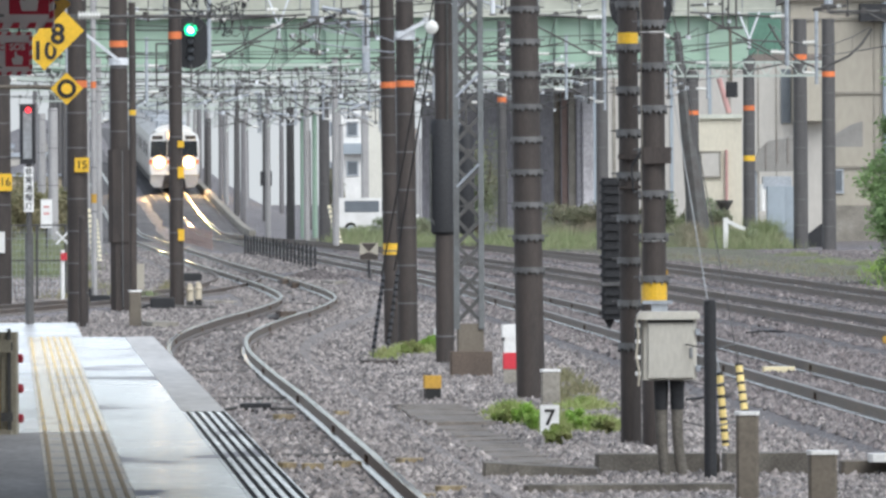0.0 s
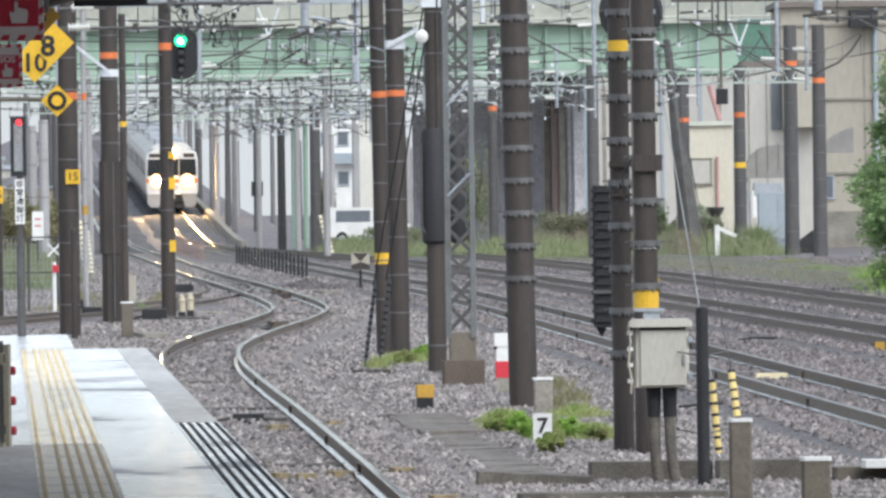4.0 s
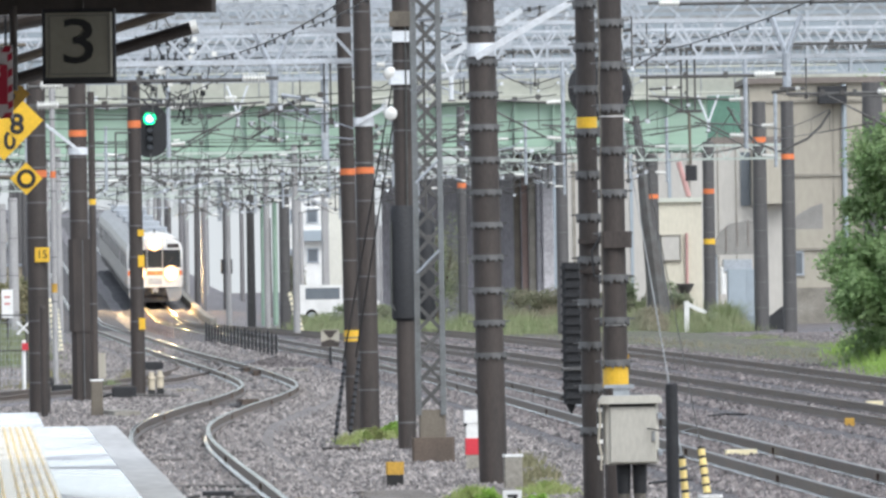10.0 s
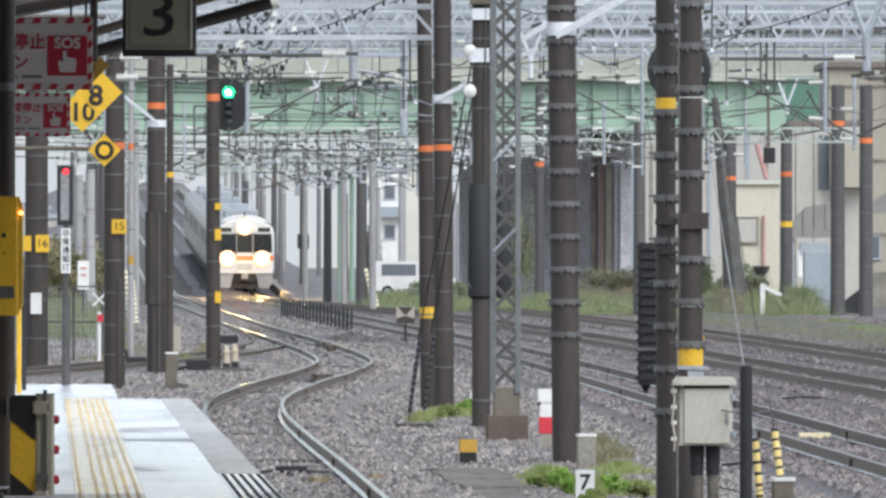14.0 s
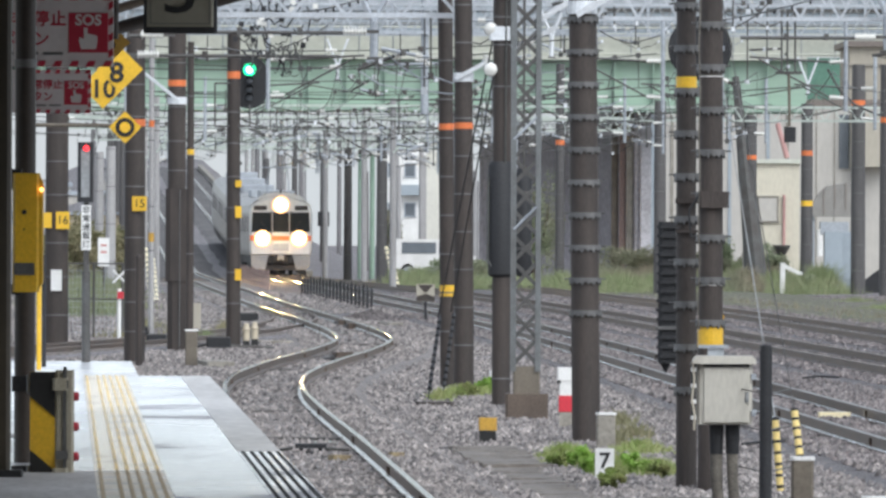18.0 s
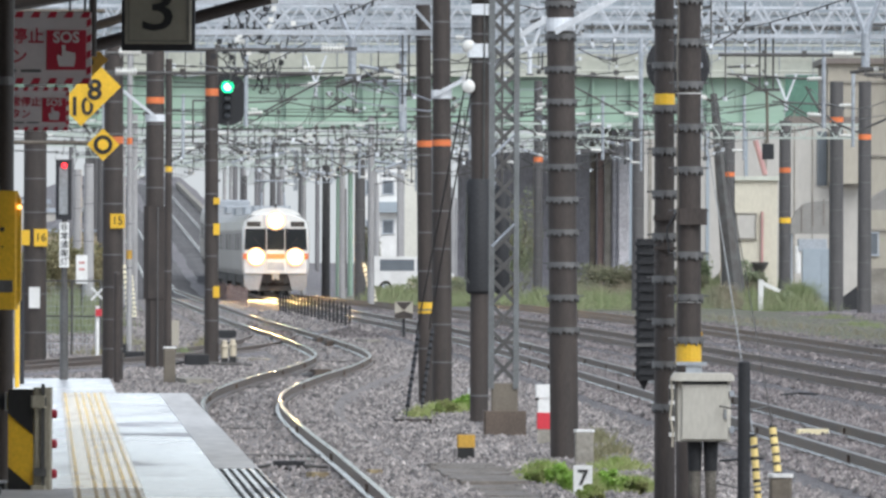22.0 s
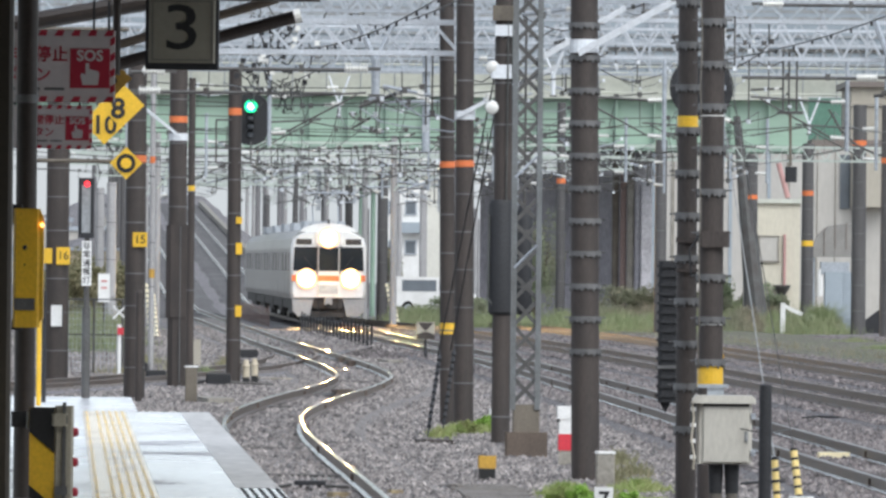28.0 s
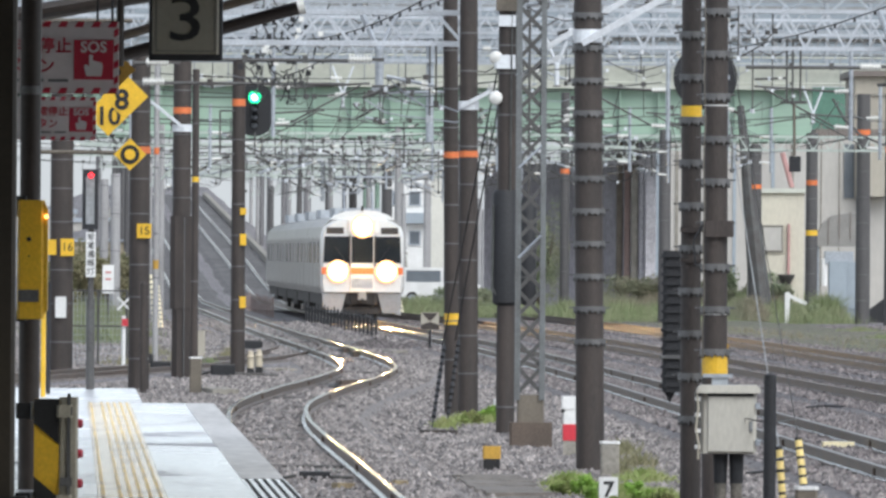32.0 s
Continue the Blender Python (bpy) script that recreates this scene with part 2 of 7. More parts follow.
# ---- building helpers ----
class Shape:
    """Collects vertices and faces of one mesh."""

    def __init__(self):
        self.v, self.f = [], []

    def add(self, verts, faces):
        n = len(self.v)
        self.v += [tuple(p) for p in verts]
        self.f += [tuple(i + n for i in q) for q in faces]
        return self

    def box(self, c, size, turn=0.0, chamfer=0.0):
        x, y, z = (a / 2 for a in size)
        cs, sn = math.cos(turn), math.sin(turn)
        b = min(chamfer, x * 0.9, y * 0.9)
        if b:
            ring = [(x - b, -y), (x, -y + b), (x, y - b), (x - b, y), (-x + b, y), (-x, y - b), (-x, -y + b), (-x + b, -y)]
        else:
            ring = [(x, -y), (x, y), (-x, y), (-x, -y)]
        k = len(ring)
        pts = [(c[0] + px * cs - py * sn, c[1] + px * sn + py * cs, c[2] + h) for h in (-z, z) for px, py in ring]
        faces = [(i, (i + 1) % k, k + (i + 1) % k, k + i) for i in range(k)]
        return self.add(pts, faces + [tuple(range(k))[::-1], tuple(range(k, 2 * k))])

    def tube(self, a, b, r0, r1=None, n=10, caps=True):
        a, b = Vector(a), Vector(b)
        r1 = r0 if r1 is None else r1
        d = (b - a).normalized()
        u = d.orthogonal().normalized()
        w = d.cross(u)
        pts = [p + (u * math.cos(2 * math.pi * i / n) + w * math.sin(2 * math.pi * i / n)) * r for p, r in ((a, r0), (b, r1)) for i in range(n)]
        faces = [(i, (i + 1) % n, n + (i + 1) % n, n + i) for i in range(n)]
        if caps:
            faces += [tuple(range(n))[::-1], tuple(range(n, 2 * n))]
        return self.add(pts, faces)

    def rope(self, pts, radii, n=6):
        """A round body along a line of points, one piece."""
        pts = [Vector(q) for q in pts]
        m = len(pts)
        radii = radii if isinstance(radii, (list, tuple)) else [radii] * m
        out = []
        for i, q in enumerate(pts):
            d = (pts[min(i + 1, m - 1)] - pts[max(i - 1, 0)]).normalized()
            u = d.cross(Vector((0.3, 0.2, 1)) if abs(d.z) < 0.9 else Vector((1, 0.2, 0))).normalized()
            w = d.cross(u)
            out += [q + (u * math.cos(2 * math.pi * k / n) + w * math.sin(2 * math.pi * k / n)) * radii[i] for k in range(n)]
        faces = [(j * n + i, j * n + (i + 1) % n, (j + 1) * n + (i + 1) % n, (j + 1) * n + i) for j in range(m - 1) for i in range(n)]
        return self.add(out, faces + [tuple(range(n))[::-1], tuple(range((m - 1) * n, m * n))])

    def turned(self, c, rows, n=14, axis="z"):
        """A body of revolution: rows of radius and height."""
        pts = []
        for r, h in rows:
            for i in range(n):
                a = 2 * math.pi * i / n
                p = (r * math.cos(a), r * math.sin(a), h)
                if axis == "y":
                    p = (p[0], -h, p[1])
                if axis == "x":
                    p = (h, p[0], p[1])
                pts.append((c[0] + p[0], c[1] + p[1], c[2] + p[2]))
        m = len(rows)
        faces = [(j * n + i, j * n + (i + 1) % n, (j + 1) * n + (i + 1) % n, (j + 1) * n + i) for j in range(m - 1) for i in range(n)]
        return self.add(pts, faces + [tuple(range(n))[::-1], tuple(range((m - 1) * n, m * n))])

    def prism(self, outline, y0, y1):
        """An outline in x and z, drawn out from y0 to y1."""
        n = len(outline)
        pts = [(x, y, z) for y in (y0, y1) for x, z in outline]
        faces = [(i, (i + 1) % n, n + (i + 1) % n, n + i) for i in range(n)]
        return self.add(pts, faces + [tuple(range(n))[::-1], tuple(range(n, 2 * n))])

    def sweep(self, line, outline, caps=True):
        """An outline in (across, up), drawn along a line of points."""
        n, m = len(outline), len(line)
        pts = []
        for i, p in enumerate(line):
            q, r = Vector(line[max(i - 1, 0)]), Vector(line[min(i + 1, m - 1)])
            d = (r - q).normalized()
            side = Vector((d.y, -d.x, 0)).normalized()
            pts += [Vector(p) + side * a + Vector((0, 0, b)) for a, b in outline]
        faces = [(j * n + i, j * n + (i + 1) % n, (j + 1) * n + (i + 1) % n, (j + 1) * n + i) for j in range(m - 1) for i in range(n)]
        if caps:
            faces += [tuple(range(n))[::-1], tuple(range((m - 1) * n, m * n))]
        return self.add(pts, faces)

    def mesh(self, name, material, smooth=False):
        me = bpy.data.meshes.new(name)
        me.from_pydata(self.v, [], self.f)
        me.materials.append(material)
        bm = bmesh.new()
        bm.from_mesh(me)
        bmesh.ops.recalc_face_normals(bm, faces=bm.faces)
        bm.to_mesh(me)
        bm.free()
        if smooth:
            me.polygons.foreach_set("use_smooth", [True] * len(me.polygons))
            me.set_sharp_from_angle(angle=radians(40))
        return me


def part(name, shape, material, parent=None, label="", smooth=False):
    ob = new(name, shape.mesh(name, material, smooth))
    ob.parent = parent
    return tagged(ob, label) if label else ob


def piece(name, mesh, parent, at, turn=0.0):
    ob = new(name, mesh)
    ob.parent = parent
    ob.location = at
    ob.rotation_euler.z = turn
    return ob


def thing(name, at, label, category, group="", kind="", turn=0.0):
    ob = new(name)
    ob.location, ob.rotation_euler.z = at, turn
    ob.empty_display_size = 0.2
    return tagged(ob, label, category, group, kind)


def solo(name, shape, material, label, category="", group="", kind="", at=(0, 0, 0), smooth=False):
    ob = new(name, shape.mesh(name, material, smooth))
    ob.location = at
    return tagged(ob, label, category, group, kind)


def writing(name, text, size, material, parent, at, depth=0.004, tall=1.0, bold=0.0):
    """Raised letters that face the camera's side (towards -y)."""
    cu = bpy.data.curves.new(name, "FONT")
    cu.body, cu.size, cu.extrude, cu.align_x, cu.align_y = text, size, depth, "CENTER", "CENTER"
    cu.resolution_u, cu.offset = 3, bold
    tmp = new(name + "_tmp", cu)
    bpy.context.view_layer.update()
    me = bpy.data.meshes.new_from_object(tmp.evaluated_get(bpy.context.evaluated_depsgraph_get()))
    bpy.data.objects.remove(tmp)
    me.transform(Matrix.Rotation(radians(90), 4, "X") @ Matrix.Diagonal((1, tall, 1, 1)))
    me.materials.clear()
    me.materials.append(material)
    ob = new(name, me)
    ob.parent, ob.location = parent, at
    return ob


def along(points):
    """A smooth function through rows of (y, value)."""
    ys = [p[0] for p in points]
    vs = [p[1] for p in points]
    n = len(ys)
    g = [(vs[min(i + 1, n - 1)] - vs[max(i - 1, 0)]) / (ys[min(i + 1, n - 1)] - ys[max(i - 1, 0)]) for i in range(n)]

    def value(y):
        if y <= ys[0]:
            return vs[0] + g[0] * (y - ys[0])
        if y >= ys[-1]:
            return vs[-1] + g[-1] * (y - ys[-1])
        i = max(j for j in range(n - 1) if ys[j] <= y)
        h = ys[i + 1] - ys[i]
        t = (y - ys[i]) / h
        return ((2 * t**3 - 3 * t * t + 1) * vs[i] + (t**3 - 2 * t * t + t) * h * g[i]
                + (-2 * t**3 + 3 * t * t) * vs[i + 1] + (t**3 - t * t) * h * g[i + 1])

    return value


# ---- the lie of the land ----
def ease(t):
    t = min(max(t, 0.0), 1.0)
    return t * t * (3 - 2 * t)


def rise(y):
    """The height of the line: level as far as the foot of the ramp, then up at 2 per cent."""
    if y < 540:
        return 0.0
    if y < 570:
        return 0.0205 * (y - 540) ** 2 / 60
    return 0.0205 * (min(y, 950) - 555)


track_a = along([(60, 0.35), (84, -0.35), (101, -0.84), (124, -1.53), (145.5, -2.22), (163, -2.70), (178.6, -2.85), (199, -2.50), (214.6, -2.05), (234, -1.80), (255, -2.25), (286.5, -3.38), (340, -5.5), (416, -8.2), (480, -10.5), (560, -13.3), (950, -28)])
track_b = along([(60, 7.1), (100, 6.05), (140, 5.02), (178.6, 4.05), (221, 2.95), (280, 1.2), (335, -0.95), (394, -3.28), (434, -4.74), (517, -7.65), (600, -10.9), (650, -12.67), (950, -24)])
track_c = along([(60, 12.2), (100, 10.9), (172, 8.48), (278, 5.05), (340, 2.75), (400, 0.1), (450, -2.9), (500, -6.2), (545, -8.7)])
track_d = along([(60, 15.0), (120, 13.2), (215, 10.6), (330, 7.3), (400, 4.4), (460, 1.5), (545, -3.0)])
track_e = along([(120, -18.5), (200, -10.4), (231, -7.3), (250, -5.6), (272, -4.35), (300, -4.15), (345, -5.7)])


def land(x, y):
    """The height of the ground: level, with an embankment under the two tracks that climb."""
    right = ease((x - track_b(y) - 2.5) / 7)
    left = ease((track_a(y) - 3.5 - x) / 7)
    return -0.25 + rise(y) * (1 - right) * (1 - left)


# ---- ground, tracks, platform ----
def ground():
    xs = [-900, -500, -250, -120, -70, -45] + [-30 + 1.0 * i for i in range(56)] + [30, 45, 70, 120, 250, 500, 900]
    ys = [-60, -20, 0, 20, 40] + [50 + 2.0 * i for i in range(150)] + [350 + 5 * i for i in range(80)] + [760, 800, 860, 920, 950, 1000, 1300, 2000, 3200]
    pts = []
    for y in ys:
        for x in xs:
            n = noise.noise((x * 0.35, y * 0.08, 0)) * 0.05 + noise.noise((x * 1.7, y * 0.5, 3)) * 0.03
            pts.append((x, y, land(x, y) + (n if y > 45 else 0)))
    w = len(xs)
    faces = [(j * w + i, j * w + i + 1, (j + 1) * w + i + 1, (j + 1) * w + i) for j in range(len(ys) - 1) for i in range(w - 1)]
    solo("ground", Shape().add(pts, faces), BALLAST, "grey-brown ballast ground of a railway yard", "ground", kind="structure")


def track(name, line, y0, y1, label, sink=0.0, bed_end=2000, worn=True, dull=False, bed_skin=None):
    """Two rails of 1.067 m gauge on concrete sleepers that are nearly sunk in ballast."""
    base = thing(name, (0, 0, 0), label, "railway track", "tracks", "structure")
    step = [y0 + 3.0 * i for i in range(int((y1 - y0) / 3) + 1)]
    foot = [(-0.062, -0.153), (0.062, -0.153), (0.062, -0.14), (0.012, -0.125), (0.012, -0.045), (0.033, -0.035), (0.033, -0.004), (-0.033, -0.004), (-0.033, -0.035), (-0.012, -0.045), (-0.012, -0.125), (-0.062, -0.14)]
    head = [(-0.031, -0.004), (0.031, -0.004), (0.026, 0.0), (-0.026, 0.0)]
    for side in (-0.566, 0.566):
        pts = []
        for y in step:
            slope = (line(y + 1) - line(y - 1)) / 2
            pts.append((line(y) + side * math.sqrt(1 + slope**2), y, rise(y) - (0 if worn or sink < 0.02 else 0.07)))
        rail = part("rail", Shape().sweep(pts, foot), RAIL_SIDE, base)
        # pale strip on one flange paints the sky's sheen on the foot
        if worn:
            part("rail_foot", Shape().sweep(pts, [(-0.064, -0.146), (-0.064, -0.139), (-0.016, -0.122), (-0.016, -0.13)]), FOOT_SHEEN, rail, "pale strip for the sky's sheen on the wet rail foot")
        # with dull set, heads nearer than 262 m take the duller material
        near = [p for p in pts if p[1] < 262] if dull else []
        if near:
            part("running_surface", Shape().sweep(near, head), RAIL_DULL, rail, "dull near stretch of running surface")
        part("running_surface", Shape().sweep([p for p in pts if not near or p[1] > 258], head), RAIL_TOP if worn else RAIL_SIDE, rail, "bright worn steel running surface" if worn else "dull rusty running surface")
    if worn:
        plate = Shape().box((0, 0, -0.075), (0.085, 0.5, 0.075), chamfer=0.01).mesh("fishplate", RAIL_SIDE)
        rod = Shape().tube((-0.72, 0, -0.13), (0.72, 0, -0.13), 0.022, n=6).mesh("tie_rod", STEEL_DARK)
        for i, y in enumerate((100, 112, 128, 147, 175, 190, 210, 222, 232, 262, 287, 312)):
            slope = (line(y + 1) - line(y - 1)) / 2
            for side in (-0.566, 0.566):
                piece("fishplate", plate, base, (line(y) + side * math.sqrt(1 + slope**2), y, 0), -math.atan(slope))
            if i % 3 != 1:
                piece("tie_rod", rod, base, (line(y + 4), y + 4, -0.02), -math.atan(slope))
    bed = [(-1.9, -0.30), (-1.35, -0.17), (1.35, -0.17), (1.9, -0.30)]
    mid = [(line(y), y, rise(y) - sink) for y in step if y < bed_end]
    part("ballast_bed", Shape().sweep([p for p in mid if p[1] < 500], bed), bed_skin or BALLAST, base)
    if worn:
        part("ramp_bed", Shape().sweep([p for p in mid if p[1] > 494], bed), PALE_BED, base, "pale gravel bed on the ramp")
    me = Shape().box((0, 0, -0.222), (1.9, 0.2, 0.12), chamfer=0.02).mesh("sleeper", SLEEPER)
    y, n = y0, 0
    while y < min(y1, 300, bed_end) and n < 150:
        piece("sleeper", me, base, (line(y), y, rise(y) + 0.03 * noise.noise((y, 0, 0))), -math.atan((line(y + 1) - line(y - 1)) / 2))
        y += 1.2
        n += 1
    return base


def edge(y):
    """The platform's edge towards the near track."""
    return -2.22 - 0.0342 * (y - 103.6)


def platform():
    base = thing("platform", (0, 0, 0), "wet concrete railway platform with yellow tactile strip", "platform", kind="structure")
    top, y0, y1 = 0.94, -12.0, 105.0
    line = [(edge(y), y, top) for y in (y0, 20, 50, 80, y1)]
    part("body", Shape().sweep(line, [(-9, -1.2), (-0.03, -1.2), (-0.03, -0.012), (-9, -0.012)]), CONCRETE, base)
    part("walkway", Shape().sweep(line, [(-0.752, -0.05), (-0.25, -0.05), (-0.25, 0.0), (-0.752, 0.0)]), PAVE, base, "wet paving whitened for sky glare")
    dry, wet = [(edge(y), y, top) for y in (y0, 20, 50, 64.6)], [(edge(y), y, top) for y in (64.6, 85, y1)]
    for run, slab_skin, tile_skin, ridge_skin, word in ((dry, PAVE_DRY, TACTILE_DRY, TACTILE_DIM, "dry grey"), (wet, PAVE, TACTILE, TACTILE_DOT, "wet glare-whitened")):
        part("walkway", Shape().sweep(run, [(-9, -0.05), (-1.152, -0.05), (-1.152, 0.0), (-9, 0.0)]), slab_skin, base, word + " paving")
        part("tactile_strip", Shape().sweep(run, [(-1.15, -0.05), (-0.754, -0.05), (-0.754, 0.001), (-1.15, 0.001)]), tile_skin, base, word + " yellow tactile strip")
        for i in range(6):
            a = -0.79 - 0.058 * i if i < 5 else -1.12
            part("tactile_ridge", Shape().sweep(run, [(a - 0.013, 0.0), (a + 0.013, 0.0), (a + 0.009, 0.006), (a - 0.009, 0.006)]), ridge_skin, base, "row of yellow tactile studs")
    near, beyond = [(edge(y), y, top) for y in (y0, 20, 50, 70)], [(edge(y), y, top) for y in (70, 85, y1)]
    ledge = [(-0.248, -0.16), (0.03, -0.16), (0.03, -0.012), (0.02, 0.002), (-0.248, 0.002)]
    part("coping", Shape().sweep(beyond, ledge), COPING, base, "grey concrete coping")
    coping = part("coping", Shape().sweep(near, ledge), PAVE, base, "wet coping whitened for sky glare")
    for i in range(5):
        a = -0.232 + 0.054 * i
        part("grip_strip", Shape().sweep(near, [(a, 0.001), (a + 0.024, 0.001), (a + 0.022, 0.007), (a + 0.002, 0.007)]), RUBBER, coping, "black anti-slip strip")
    seam = Shape().box((0, 0, 0), (0.39, 0.05, 0.004)).mesh("tile_seam", PAVE)
    for i in range(11):
        y = 49.3 + 1.5 * i
        piece("tile_seam", seam, base, (edge(y) - 0.952, y, top + 0.003))
    far = [(edge(y), y, top) for y in (105.0, 112, 119.5)]
    part("ramp_end", Shape().sweep(far, [(-9, -1.2), (-0.62, -1.2), (-0.62, -0.04), (-9, -0.04)]), PAVE, base, "wet concrete end of the platform")
    return base



def verge():
    """Dark weedy soil between the outer track and the walls."""
    ys = [262 + 4.0 * i for i in range(54)]
    pts = []
    for y in ys:
        for k in range(8):
            x = track_d(y) + 2.3 + 1.15 * k + 0.5 * noise.noise((y * 0.1, k, 4))
            pts.append((x, y, land(x, y) + (-0.06 if k in (0, 7) else 0.06 + 0.05 * noise.noise((x * 0.7, y * 0.2, 8)))))
    faces = [(j * 8 + i, j * 8 + i + 1, (j + 1) * 8 + i + 1, (j + 1) * 8 + i) for j in range(len(ys) - 1) for i in range(7)]
    solo("verge", Shape().add(pts, faces), SOIL, "dark weedy soil beside the outer track", "verge", kind="structure")


ground()
verge()
track("track_near", track_a, 62, 900, "wet curving railway track beside the platform", bed_skin=MUD)
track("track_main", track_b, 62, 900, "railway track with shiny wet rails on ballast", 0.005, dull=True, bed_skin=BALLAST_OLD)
track("track_third", track_c, 62, 545, "railway track with dark rails on ballast", 0.01, 440, False, bed_skin=BALLAST_OLD)
track("track_far", track_d, 62, 545, "outer railway track with dark rails on ballast", 0.015, 520, False, bed_skin=BALLAST_OLD)
track("track_siding", track_e, 130, 345, "siding track joining the curved track", 0.02, 268, False)
platform()


# ---- poles ----
STEP_BOLT = Shape().tube((-0.045, 0, 0), (0.045, 0, 0), 0.009, n=6).mesh("step_bolt", BAND)


def banded_pole(name, at, height, r0, r1, label, bands=(), lean=(0, 0), step=0.0, first=1.0, paint=(), teeth=True, sleeves=(), skin=None):
    """A dark pole with step-bolt bands; paint: rows of material, foot and head height."""
    base = thing(name, at, label, "pole", "railway poles")
    tip = (lean[0] * height, lean[1] * height, height)
    part("shaft", Shape().tube((0, 0, -0.3), tip, r0, r1, 20), skin or POLE, base, smooth=True)

    def at_height(h):
        return (lean[0] * h, lean[1] * h, h), r0 + (r1 - r0) * h / height

    heights = list(bands)
    h = first
    while step and h < height:
        heights.append(h)
        h += step
    for h in heights:
        c, r = at_height(h)
        if not teeth:
            part("ring", Shape().tube((c[0], c[1], h - 0.012), (c[0], c[1], h + 0.012), r + 0.006, n=20), BAND, base)
            continue
        n, rows = 32, []
        for k, (out, up) in enumerate(((0.004, 0.022), (0.024, 0.022), (0.024, -0.02), (0.004, -0.02))):
            for i in range(n):
                a = 2 * math.pi * i / n
                drop = (0.0, 0.035, 0.012, 0.05)[i % 4] if k > 1 else 0.0
                rows.append((c[0] + (r + out) * math.cos(a), c[1] + (r + out) * math.sin(a), h + up - drop))
        band = Shape().add(rows, [(k * n + i, k * n + (i + 1) % n, ((k + 1) % 4) * n + (i + 1) % n, ((k + 1) % 4) * n + i) for k in range(4) for i in range(n)])
        band = part("step_band", band, BAND, base)
        for e in (-1, 1):
            piece("step_bolt", STEP_BOLT, band, (c[0] + e * (r + 0.03), c[1], h + 0.006))
    for mat_, h0, h1, word in paint:
        (c0, ra), (c1, rb) = at_height(h0), at_height(h1)
        part("marker_band", Shape().tube(c0, c1, ra + 0.004, rb + 0.004, 20), mat_, base, word)
    for h0, h1, extra, mat_ in sleeves:
        (c0, ra), (c1, rb) = at_height(h0), at_height(h1)
        part("sleeve", Shape().tube(c0, c1, ra + extra, rb + extra, 20), mat_, base)
    return base


# poles beside the near tracks
pole = banded_pole("concrete_pole", (1.621, 135.065, -0.25), 6.6, 0.172, 0.165, "dark concrete pole with steel step bands and white bracket", lean=(-0.013, 0), step=0.39, first=1.57, sleeves=((5.13, 5.29, 0.012, STEEL_WHITE),))
arm = part("bracket_arm", Shape().tube((-0.14, -0.2, 5.12), (1.0, -0.3, 5.76), 0.055, n=4), STEEL_WHITE, pole, "bright steel bracket arm")

pole = banded_pole("concrete_pole", (2.317, 111.111, -0.25), 6.2, 0.104, 0.096, "slim dark pole beside a second pole, yellow band high up", lean=(-0.004, 0), step=0.42, first=1.0, paint=((YELLOW, 3.94, 4.07, "yellow band"),))
part("clamp", Shape().box((0, -0.02, 2.85), (0.24, 0.26, 0.05)), POLE, pole)
part("clamp", Shape().box((0, -0.02, 2.55), (0.23, 0.24, 0.03)), POLE, pole)
pole = banded_pole("concrete_pole", (2.534, 110.403, -0.25), 6.2, 0.126, 0.114, "dark pole with a yellow band above a relay box", lean=(-0.002, 0), step=0.416, first=1.25, paint=((YELLOW, 1.42, 1.62, "yellow band"), (WHITE, 4.06, 4.07, "thin white ring"), (WHITE, 2.02, 2.03, "thin white ring")))
part("clamp", Shape().box((0.02, -0.02, 2.86), (0.30, 0.28, 0.16), chamfer=0.03), POLE, pole)
part("conduit", Shape().rope([(-0.122 - 0.008 * math.sin(k * 1.7), -0.14, 1.6 + 0.23 * k) for k in range(21)], 0.0075, 6), TROUGH, pole, "thin weathered conduit")
part("cable", Shape().tube((-0.13, -0.12, 2.9), (-0.22, -0.12, 2.75), 0.01).tube((-0.22, -0.12, 2.75), (-0.2, -0.12, 2.5), 0.01), DARK, pole)

disc = thing("signal_disc", (2.547, 116.279, 4.181), "round black signal board behind two poles", "signal board")
part("board", Shape().turned((0, 0, 0), [(0.30, -0.02), (0.33, -0.015), (0.33, 0.015), (0.30, 0.02)], 40, "y"), DARK, disc)
part("bracket", Shape().box((0, -0.05, 0), (0.5, 0.05, 0.05)), STEEL, disc)

head = thing("signal_housing", (2.201, 114.943, 0.896), "black ribbed signal housing hung beside a pole", "signal")
part("housing", Shape().box((0, 0, 0.78), (0.2, 0.22, 1.44), chamfer=0.04), DARK, head)
for i in range(15):
    part("rib", Shape().box((0, -0.01, 0.13 + 0.094 * i), (0.235, 0.25, 0.03), chamfer=0.04), DARK, head)
part("hook", Shape().prism([(-0.02, -0.05), (0.03, 0.06), (-0.08, 0.06)], -0.02, 0.02), DARK, head)
part("bracket", Shape().box((0.14, 0, 1.35), (0.16, 0.06, 0.05)).box((0.14, 0, 0.3), (0.16, 0.06, 0.05)), STEEL, head)
part("ledge", Shape().box((0.0, -0.12, 0.42), (0.22, 0.05, 0.035)), BAND, head)

